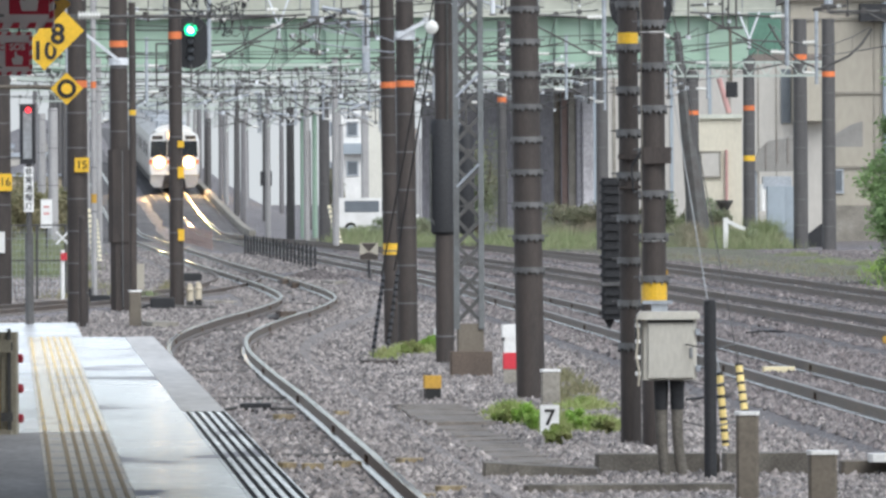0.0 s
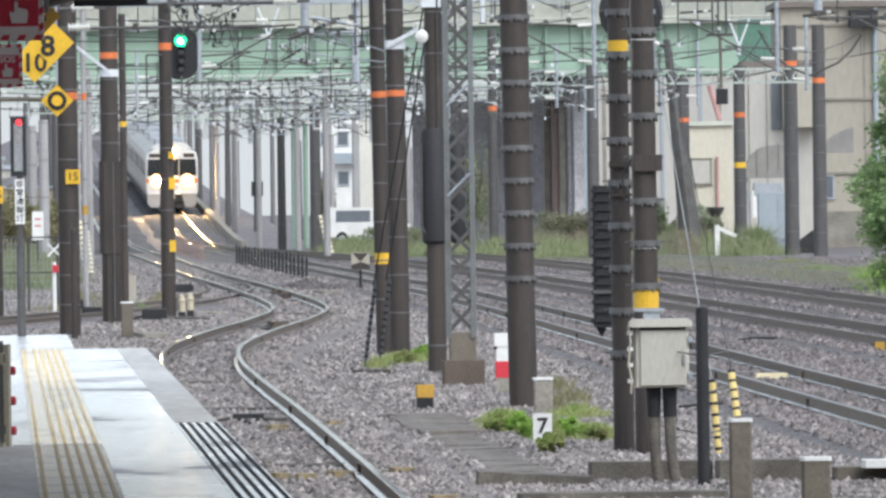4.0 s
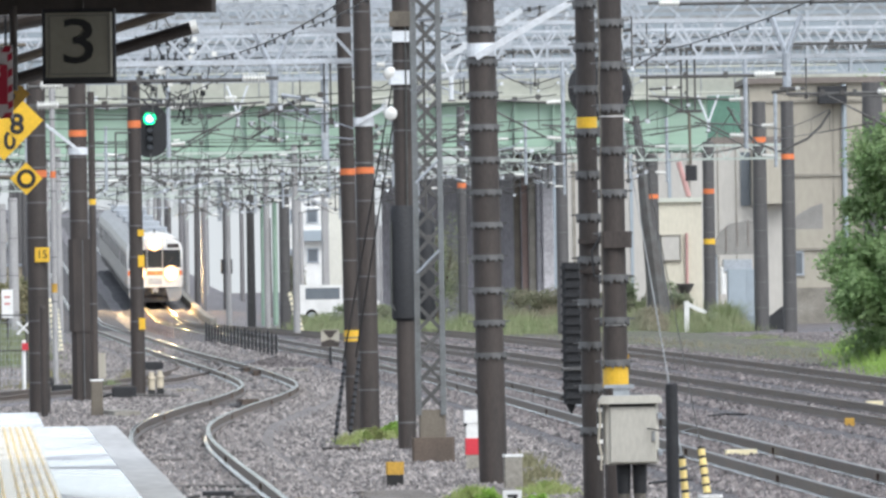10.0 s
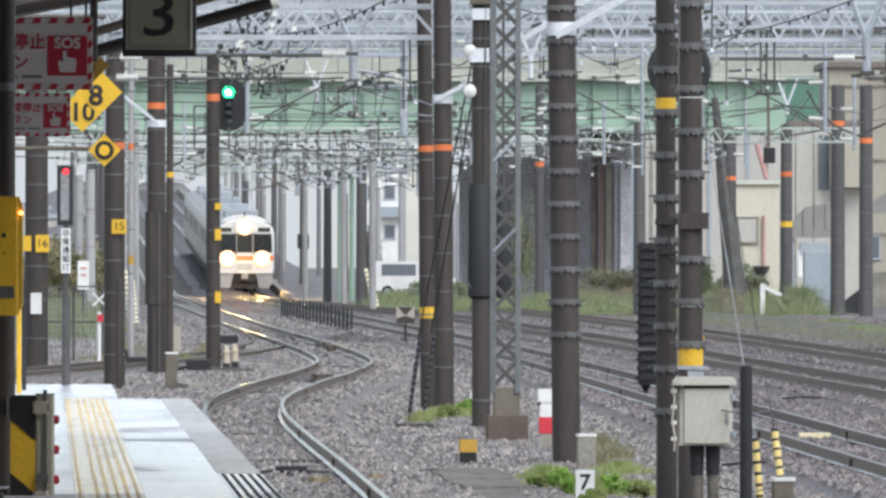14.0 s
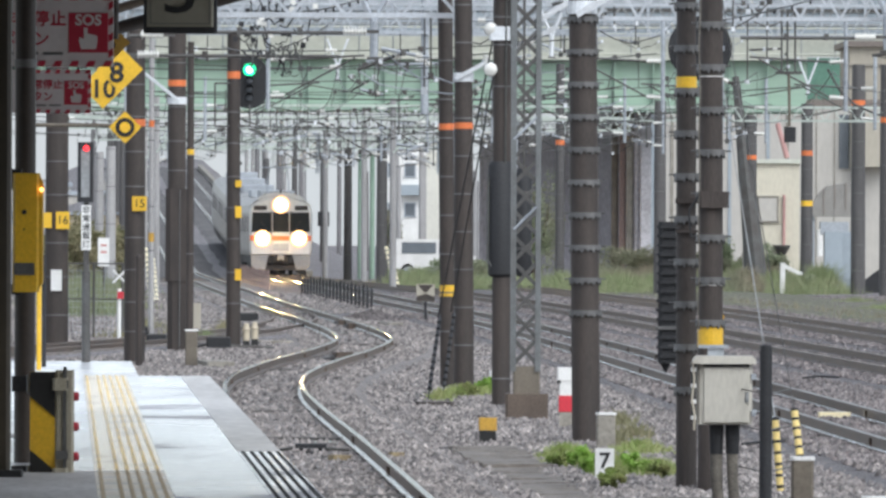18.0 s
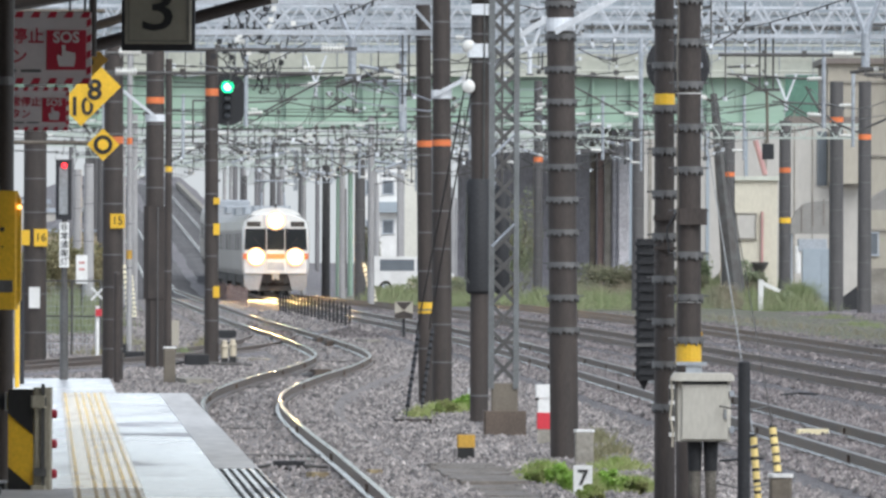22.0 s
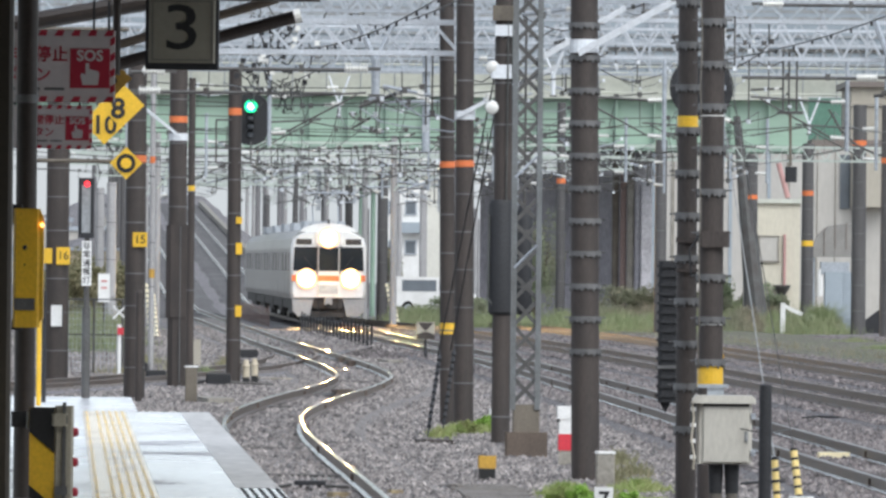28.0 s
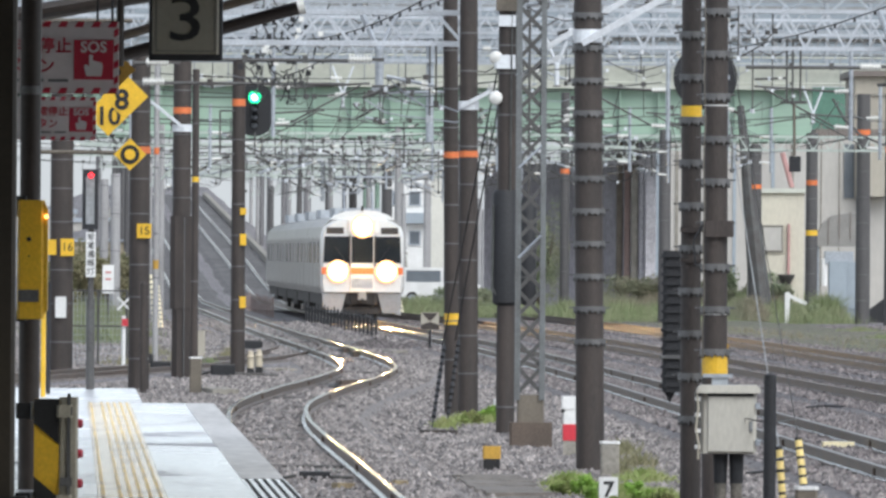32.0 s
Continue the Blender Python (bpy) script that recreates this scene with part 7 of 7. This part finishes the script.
blade_patch("grass", [(0.138, 172.757, 0.45, 4.0), (0.484, 172.757, 0.3, 3.0), (-0.159, 167.203, 0.25, 2.0), (0.679, 178.694, 0.2, 3.0)], "green weeds at the foot of paired poles", GRASS_FRESH, 900, 0.2, 4)
blade_patch("grass", [(2.205, 146.479, 0.25, 2.0), (1.935, 132.992, 0.2, 1.2), (2.242, 137.566, 0.3, 2)], "dry thin weeds round a short post", DRY, 260, 0.26, 5)
blade_patch("grass", [(-10.272, 319.018, 1.3, 8.0), (-10.264, 339.869, 1.0, 8.0), (-11.841, 351.351, 1.2, 8.0), (-13.402, 422.764, 2.0, 15.0)], "tall weeds behind a wire fence", GRASS, 1200, 0.9, 6)
blade_patch("grass", [(-6.396, 244.131, 0.5, 3.0), (-5.559, 256.158, 0.4, 3.0)], "sparse weeds on ballast", GRASS, 200, 0.25, 7)
blade_patch("grass", [(-6.324, 261.307, 0.5, 4.0), (-7.416, 256.158, 0.7, 4.0), (-5.431, 272.251, 0.4, 4.0), (-7.575, 281.081, 0.6, 5.0)], "dry weeds between the sidings", DRY, 260, 0.35, 17)
blade_patch("grass", [(13.998, 281.081, 1.6, 9.0), (14.261, 311.377, 1.1, 7.0), (14.055, 297.143, 1.2, 8.0), (14.495, 269.43, 2.2, 10.0), (13.269, 256.158, 1.6, 9.0)], "bright green grass bank under a tree", WEED, 3200, 0.75, 8)
blade_patch("grass", [(13.896, 436.975, 1.6, 6.0), (12.797, 452.174, 1.6, 8.0), (10.536, 452.174, 2.0, 8.0), (8.215, 436.975, 2.0, 8.0), (6.467, 436.975, 2.0, 8.0), (4.319, 440.678, 2.2, 8.0), (2.17, 452.174, 2.2, 8.0), (0.136, 452.174, 2.0, 8.0), (-1.499, 468.468, 1.8, 8.0)], "green weeds along the outer track", GRASS, 2000, 0.85, 9)
blade_patch("grass", [(12.07, 477.064, 1.0, 4.0), (13.024, 477.064, 1.2, 4.0), (13.828, 460.177, 0.9, 4.0), (14.333, 436.975, 0.7, 3.0)], "tall rank weeds round far poles", GRASS, 2200, 1.15, 19)
blade_patch("grass", [(13.457, 351.351, 1.4, 6.0), (13.79, 385.185, 1.2, 5.0), (14.207, 339.869, 1.6, 6.0)], "low green weeds beside the outer track", GRASS, 700, 0.25, 10)


blade_patch("grass", [(track_d(y) + 4.2, y, 1.9, 7.0) for y in range(292, 440, 12)], "low scattered weeds on dark soil beside the outer track", DRY_GREEN, 170, 0.3, 24)


def fast_leaves(name, sh, material, parent, label=""):
    me = bpy.data.meshes.new(name)
    me.from_pydata(sh.v, [], sh.f)
    me.materials.append(material)
    ob = new(name, me)
    ob.parent = parent
    return ob


def shrub(name, at, size, n, label, material, seed, leaf=0.1):
    """A bush: a few stems and a cloud of small leaves in uneven clumps."""
    rng = random.Random(seed)
    b = thing(name, at, label, "bush", "bushes")
    for i in range(5):
        a = rng.random() * 6.283
        sh = Shape().tube((0, 0, -0.1), (math.cos(a) * size[0] * 0.5, math.sin(a) * size[1] * 0.5, size[2] * rng.uniform(0.5, 0.8)), 0.05, 0.015, 6)
        part("stem", sh, BARK, b)
    fast_leaves("foliage", leaves(rng, size, n, leaf), material, b)
    return b


def leaves(rng, size, n, leaf, lift=0.5, clumps=26):
    cs = []
    for _ in range(clumps):
        v = Vector((rng.gauss(0, 1), rng.gauss(0, 1), rng.gauss(0, 1))).normalized() * rng.uniform(0.35, 0.95)
        cs.append((Vector((v.x * size[0], v.y * size[1], size[2] * lift + v.z * size[2] * 0.5)), rng.uniform(0.16, 0.34)))
    sh = Shape()
    for _ in range(n):
        c, r = cs[rng.randrange(len(cs))]
        d = Vector((rng.gauss(0, 1), rng.gauss(0, 1), rng.gauss(0, 1))).normalized() * r * rng.uniform(0.5, 1.1)
        p = c + Vector((d.x * size[0], d.y * size[1], d.z * size[2] * 0.7))
        if p.z < 0:
            p.z = -p.z * 0.5
        u = Vector((rng.gauss(0, 1), rng.gauss(0, 1), rng.gauss(0, 0.6))).normalized() * leaf * rng.uniform(0.6, 1.2)
        w = u.cross(Vector((rng.gauss(0, 1), rng.gauss(0, 1), rng.gauss(0, 1)))).normalized() * leaf * 0.45
        sh.add([p - u, p + w, p + u, p - w], [(0, 1, 2, 3)])
    return sh


blade_patch("grass", [(8.2, 458, 1.6, 4.0), (9.9, 459, 1.2, 4.0), (11.4, 441, 0.8, 3.0), (12.6, 455, 0.8, 4.0), (6.6, 458, 1.4, 4.0)], "rank green weeds under the bridge", DRY_GREEN, 2600, 1.0, 22)
shrub("bush", (7.6, 463, -0.3), (2.6, 1.6, 2.0), 11000, "rambling brown-green brush under the bridge", DRY_GREEN, 41, 0.07)
shrub("bush", (10.2, 465, -0.3), (1.5, 1.6, 1.6), 6000, "rambling brown-green brush under the bridge", DRY_GREEN, 42, 0.07)
shrub("bush", (-3.3, 602, -0.3), (0.7, 1.2, 3.7), 3000, "dark brown-green bush before a white building", DRY_GREEN, 43, 0.1)
for x, y, w, h, lab, seed in ((11.82, 481.481, 1.3, 2.3, "green bush beside a far pole", 3), (12.795, 456.14, 0.9, 1.9, "low green bush beside a white post", 9), (14.005, 436.975, 0.6, 0.8, "low green bush beside a pale cabinet", 10), (3.581, 490.566, 1.3, 5.2, "tall green bush behind a lattice mast", 5), (0.385, 481.481, 1.8, 1.3, "low green bush beyond the tracks", 6), (-2.625, 504.854, 0.9, 0.8, "low green bush before a white wall", 7)):
    shrub("bush", (x, y, -0.3), (w, 1.6, h), 5000, lab, LEAF_DARK, seed, 0.075)


def tree(at, label):
    rng = random.Random(11)
    t = thing("tree", at, label, "tree")
    part("trunk", Shape().tube((0, 0, -0.2), (0.1, 0.1, 1.6), 0.24, 0.18, 12).tube((0.1, 0.1, 1.6), (0.2, 0, 4.2), 0.18, 0.1, 10), BARK, t)
    for i in range(9):
        a = i * 0.75
        p = Vector((0.12, 0.05, 1.2 + 0.33 * i))
        part("limb", Shape().tube(p, p + Vector((math.cos(a) * 1.5, math.sin(a) * 1.5, 0.8)), 0.07, 0.02, 7), BARK, t)
    lobes = []
    for i in range(150):
        h = 0.35 + 6.5 * ((i * 0.618) % 1.0)
        reach = 2.75 * max(0.12, 1 - ((h - 2.2) / (4.8 if h > 2.2 else 3.4)) ** 2) ** 0.75
        d = rng.random() * 6.283
        k = rng.uniform(0.3, 0.95)
        lobes.append((Vector((math.cos(d) * reach * k, math.sin(d) * reach * k, h)), rng.uniform(0.35, 0.75)))
    sh = Shape()
    for _ in range(125000):
        c, r = lobes[rng.randrange(len(lobes))]
        d = Vector((rng.gauss(0, 1), rng.gauss(0, 1), rng.gauss(0, 0.8))).normalized()
        p = c + d * r * rng.uniform(0.5, 1.1) * (1 + 0.6 * noise.noise(d * 3 + c))
        if p.z < 0.1:
            continue
        u = Vector((rng.gauss(0, 1), rng.gauss(0, 1), rng.gauss(0, 0.6))).normalized() * 0.085 * rng.uniform(0.6, 1.2)
        w = (u.cross(d + Vector((rng.gauss(0, 0.5), rng.gauss(0, 0.5), rng.gauss(0, 0.5))))).normalized() * 0.04
        sh.add([p - u, p + w, p + u, p - w], [(0, 1, 2, 3)])
    fast_leaves("crown", sh, LEAF, t)


tree((14.448, 281.081, -0.25), "full green broadleaf tree beside the tracks")
far_tree = shrub("tree", (24.6, 508, -0.25), (2.6, 2.2, 12.4), 14000, "tall green tree behind a cream warehouse", LEAF, 51, 0.12)
tagged(far_tree, category="tree")

for x, y, w, h, seed in ((-15.436, 468.468, 1.8, 2.9, 21), (-14.733, 481.481, 1.6, 2.7, 22), (-15.853, 460.177, 1.5, 2.6, 23)):
    shrub("bush", (x, y, -0.3), (w, 2.5, h), 5000, "tall dry tan and green weeds behind a fence", DRY, seed, 0.12)

# loose stones on the ballast: paler by the platform, older and browner beyond the main track
rng = random.Random(21)
sh, old = Shape(), Shape()
for _ in range(235000):
    y = 84 * (5.0 ** rng.random())
    x = rng.uniform(-0.0405 * y, 0.0535 * y)
    if x < edge(y) + 0.1 and y < 128:
        continue
    if 99.5 < y < 131 and abs(x - 1.3 + 0.0327 * (y - 101.2)) < rng.uniform(0.2, 0.4):
        continue
    gaps = [abs(x - f(y)) for f in (track_a, track_b, track_c, track_d)]
    if min(abs(g - 0.566) for g in gaps) < 0.1:
        continue
    if gaps[0] < 0.47 and rng.random() < 0.72:
        continue
    z = -0.17 if min(gaps) < 1.35 else -0.245
    off = abs(x + 2.15 + 2.75 * (y - 304) / 66)
    if 303 < y < 371 and off < 1.5:
        z += 0.33 - 0.24 * off if off < 0.5 else 0.21 * (1.5 - off)
    r = rng.uniform(0.018, 0.05) * (1 + y / 600)
    a = rng.random() * 6.283
    pts = []
    for k in range(5):
        q = a + k * 1.2566
        pts.append((x + r * rng.uniform(0.7, 1.2) * math.cos(q), y + r * rng.uniform(0.7, 1.2) * math.sin(q), z + r * rng.uniform(-0.2, 0.35)))
    heap = old if x > track_b(y) - 1.3 + rng.gauss(0, 0.4) else sh
    heap.add(pts + [(x + r * rng.uniform(-0.3, 0.3), y + r * rng.uniform(-0.3, 0.3), z + r * rng.uniform(0.6, 1.2))], [(k, (k + 1) % 5, 5) for k in range(5)])
for heap, skin, word in ((sh, STONE, "loose grey-brown ballast stones"), (old, STONE_OLD, "loose dark brown ballast stones between the outer tracks")):
    me = bpy.data.meshes.new("ballast_stones")
    me.from_pydata(heap.v, [], heap.f)
    me.materials.append(skin)
    tagged(new("ballast_stones", me), word, "stones", kind="stuff")


# ---- concrete troughs and small lineside things ----
def slab(at, size, turn, label, material=None):
    return solo("trough_slab", Shape().box((0, 0, size[2] / 2), size, turn, 0.03), material or CONCRETE, label, "concrete slab", "trough slabs", at=at)


slab((2.319, 100.386, -0.25), (1.1, 0.5, 0.19), 0, "long concrete cable trough lying on ballast", TROUGH)
slab((3.28, 100, -0.25), (0.78, 0.5, 0.2), 0, "short concrete cable trough on ballast", TROUGH)
slab((1.937, 94.033, -0.25), (1.75, 0.5, 0.09), 0, "long flat weathered trough cover on ballast", TROUGH)
tr = thing("cable_trough", (0, 0, -0.25), "line of weathered concrete trough covers sunk in ballast", "cable trough")
COVER_SLAB = shade("brown_trough_cover", (0.215, 0.19, 0.165), 0.6, other=(0.11, 0.095, 0.08), size=0.3, amount=0.95, fine=0.35, bump=0.01)
rng = random.Random(61)
me = Shape().box((0, 0, 0.0), (0.74, 0.582, 0.1), chamfer=0.004).mesh("trough_cover", COVER_SLAB)
for i in range(50):
    y = 101.4 + 0.585 * i
    x = 1.3 - 0.0327 * (y - 101.2)
    ob = piece("cover", me, tr, (x + rng.uniform(-0.05, 0.05), y, (0.01 if y > 120.5 else -0.032) + rng.uniform(-0.008, 0.008)), 0.03 + rng.uniform(-0.012, 0.012))
    ob.rotation_euler.y = rng.uniform(-0.03, 0.03)
slab((1.27, 99.3, -0.25), (1.0, 0.7, 0.12), -0.06, "dark tilted trough cover on ballast", TROUGH).rotation_euler.y = 0.06
slab((4.35, 99.0, -0.11), (0.42, 0.4, 0.07), 0, "white painted block on a trough", WHITE)
for x, y, r in ((2.2, 101.1, 0.15), (3.29, 100.12, 0.16)):
    solo("trough_arch", Shape().prism([(r * math.cos(radians(15 * q)), r * math.sin(radians(15 * q))) for q in range(13)], 0, 0.02), SLEEPER, "half-round cable arch on a trough's end", "trough arch", at=(x, y, -0.25))
slab((4.255, 99.426, -0.25), (0.7, 0.6, 0.14), 0, "brown concrete block on ballast", CONCRETE_BROWN)
slab((-4.306, 205.534, -0.25), (0.5, 3.0, 0.12), 0.1, "flat stone slab beside a post", CONCRETE)


def bond(at, label):
    b = thing("impedance_bond", at, label, "track box", "track boxes")
    part("case", Shape().box((0, 0, 0.09), (0.34, 0.4, 0.05), chamfer=0.015), DARK, b)
    for e in (-0.13, 0.13):
        part("foot", Shape().box((e * 0.8, 0, 0.02), (0.04, 0.3, 0.1)), STEEL_DARK, b)
    part("lead", Shape().tube((-0.45, 0, 0.02), (-0.2, 0, 0.07), 0.02, n=6), STEEL_DARK, b)
    part("lead", Shape().tube((0.15, 0, 0.06), (0.42, 0, 0.05), 0.02, n=6), STEEL_DARK, b)


bond((-1.54, 124.224, -0.17), "low black track box between the rails")
bond((-0.341, 86.207, -0.17), "low black track box between the rails")
COVER = shade("muddy_yellow_rubber", (0.42, 0.34, 0.19), 0.6, other=(0.16, 0.12, 0.08), size=0.12, amount=0.9, fine=0.3)
for x, y, w, a in ((-0.96, 99.6, 0.13, 0.3), (-0.73, 99.2, 0.18, -0.1), (-0.43, 100.0, 0.2, 0.5), (0.12, 101.0, 0.22, 0.2), (0.44, 91.6, 0.24, 0.1), (0.2, 89.4, 0.2, -0.2), (-1.19, 120.5, 0.2, 0.4), (-0.59, 122.0, 0.16, 0.1)):
    solo("cable_cover", Shape().box((0, 0, 0.04), (w, 0.22, 0.055), a, 0.03), COVER, "muddy yellow cable cover on ballast", "cable cover", "cable covers", at=(x, y, -0.17))
solo("pale_stone", Shape().turned((0, 0, 0), [(0.03, -0.02), (0.055, 0.02), (0.045, 0.05), (0.015, 0.065)], 7), WHITE, "pale loose stone on ballast", "stone", at=(0.31, 100.5, -0.22))

# the turnout where the siding joins: wet hollows, point gear and loose boards
PUDDLE = shade("wet_mud", (0.13, 0.12, 0.115), 0.08, other=(0.20, 0.185, 0.175), size=0.8, amount=0.8, fine=0.15, clear=1.0, clear_rough=0.05)
for x, y, w, ln in ((-1.0, 137.4, 0.15, 1.3), (-1.43, 130, 0.15, 1.2), (-2.55, 262, 0.25, 4.0)):
    rows = [(w * (1 + 0.25 * math.sin(3 * q + x)) * math.cos(q), ln * math.sin(q) * (1 + 0.2 * math.cos(2 * q))) for q in [k * math.pi / 12 for k in range(24)]]
    solo("puddle", Shape().add([(a, b, z) for z in (-0.03, 0.0) for a, b in rows], [tuple(range(24, 48))] + [(k, (k + 1) % 24, 24 + (k + 1) % 24, 24 + k) for k in range(24)]), PUDDLE, "shallow muddy puddle between rails", "puddle", "puddles", kind="structure", at=(x, y, -0.135 if y > 200 else -0.15))
pg = thing("point_gear", (-2.05, 213, -0.17), "rusty brown point gear with a curved pipe between rails", "point gear")
part("case", Shape().box((0, 0, 0.06), (0.33, 0.5, 0.13), 0.2, 0.03), PLINTH, pg)
part("pipe", Shape().rope([(-0.1, 0, 0.06), (-0.28, -0.6, 0.03), (-0.36, -1.6, 0.03), (-0.3, -2.6, 0.02), (-0.1, -3.2, 0.03), (0.1, -3.0, 0.02)], 0.025, 6), STEEL_DARK, pg, "curved dark pipe")
part("rod", Shape().tube((0.1, 0, 0.04), (0.62, 0.2, 0.03), 0.022, n=6), STEEL_DARK, pg)
for x, y in ((-2.74, 283.0), (-2.42, 274.0), (-3.86, 287.0)):
    hb = thing("heel_block", (x, y, -0.17), "rusty heel block beside a rail", "track fitting", "heel blocks")
    part("block", Shape().box((0, 0, 0.07), (0.22, 2.2, 0.14), 0.035, 0.02), PLINTH, hb)
    for k in (-0.7, 0, 0.7):
        part("bolt", Shape().tube((-0.2, k, 0.08), (0.2, k, 0.08), 0.025, n=6), STEEL_DARK, hb)
slab((-3.86, 247, -0.25), (0.3, 3.0, 0.06), 0.3, "pale loose board on ballast", CREAM)
slab((-1.58, 291, -0.25), (0.39, 3.0, 0.1), 0.1, "grey slab beside the curved track", CONCRETE)
slab((-2.18, 312, -0.25), (0.25, 0.4, 0.19), 0, "rusty box beside the curved track", PLINTH)
for x, y in ((3.9, 132), (4.6, 160), (6.4, 190)):
    solo("track_pipe", Shape().rope([(-0.5, 0, 0.03), (-0.2, 0.3, 0.05), (0.2, -0.2, 0.04), (0.6, 0.2, 0.03)], 0.018, 6), DARK, "dark cable lying on ballast", "cable", "loose cables", at=(x, y, -0.22))
for z in (1.18, 0.86, 0.5):
    wire("tie_wire", [(2.52, 99.0, z - 0.25), (2.72, 97.74, z - 0.28), (3.0, 99.5, z - 0.26)], 0.007, "thin wire tied round a black post", STEEL_DARK, "tie wires")
for x, y, w in ((5.015, 147.929, 0.42), (5.03, 303.03, 0.5), (9.051, 197.628, 0.3), (3.466, 306.748, 0.4)):
    solo("track_plate", Shape().box((0, 0, 0.08), (w, 0.3, 0.07), 0, 0.02), GUARD_PALE, "pale cream plate between the rails", "track plate", "track plates", at=(x, y, -0.19))
for x, y in ((7.509, 172.414), (3.514, 285.714), (7.242, 303.03)):
    solo("yellow_marker", Shape().box((0, 0, 0.1), (0.15, 0.1, 0.16), 0, 0.01), OCHRE, "small yellow marker on ballast", "marker", "yellow markers", at=(x, y, -0.2))


def weed_clump(at, r, h, n, label, material, seed):
    """A low rounded clump of small leaves on a few stems."""
    rng = random.Random(seed)
    b = thing("weed_clump", at, label, "weed", "weed clumps")
    for i in range(4):
        a = rng.random() * 6.283
        part("stem", Shape().tube((0, 0, -0.05), (math.cos(a) * r * 0.6, math.sin(a) * r * 0.6, h * rng.uniform(0.6, 1.0)), 0.006, 0.003, 5), material, b)
    fast_leaves("foliage", leaves(rng, (r, r * 2, h), n, 0.03, 0.5, 14), material, b)


for i, (x, y, r, h) in enumerate(((1.182, 120.65, 0.14, 0.22), (1.351, 119.54, 0.18, 0.3), (1.589, 111.111, 0.15, 0.2), (1.502, 117.381, 0.16, 0.2), (2.124, 116.071, 0.14, 0.2), (1.925, 117.381, 0.2, 0.24), (0.239, 170.492, 0.2, 0.25), (0.527, 172.757, 0.18, 0.3))):
    weed_clump((x, y, -0.25), r, h, 1500, "low leafy green weed clump on ballast", (GRASS_FRESH, WEED)[i % 2], 300 + i)


# ---- motion of the train ----
def motions():
    ahead = lambda t: 650 - 5.6 * t - 0.075 * t * t
    for i, car in enumerate(CARS):
        rows = []
        for n in range(65):
            t = n / 2
            y = ahead(t) + i * 20.05
            near_y, far_y = y + 2.8, y + 16.8
            p = Vector((track_b(near_y), near_y, rise(near_y)))
            q = Vector((track_b(far_y), far_y, rise(far_y)))
            d = (q - p).normalized()
            m = d.to_track_quat("Y", "Z").to_matrix().to_4x4()
            rows.append((t, Matrix.Translation(p - d * 2.8) @ m))
        walk(car, rows)


motions()
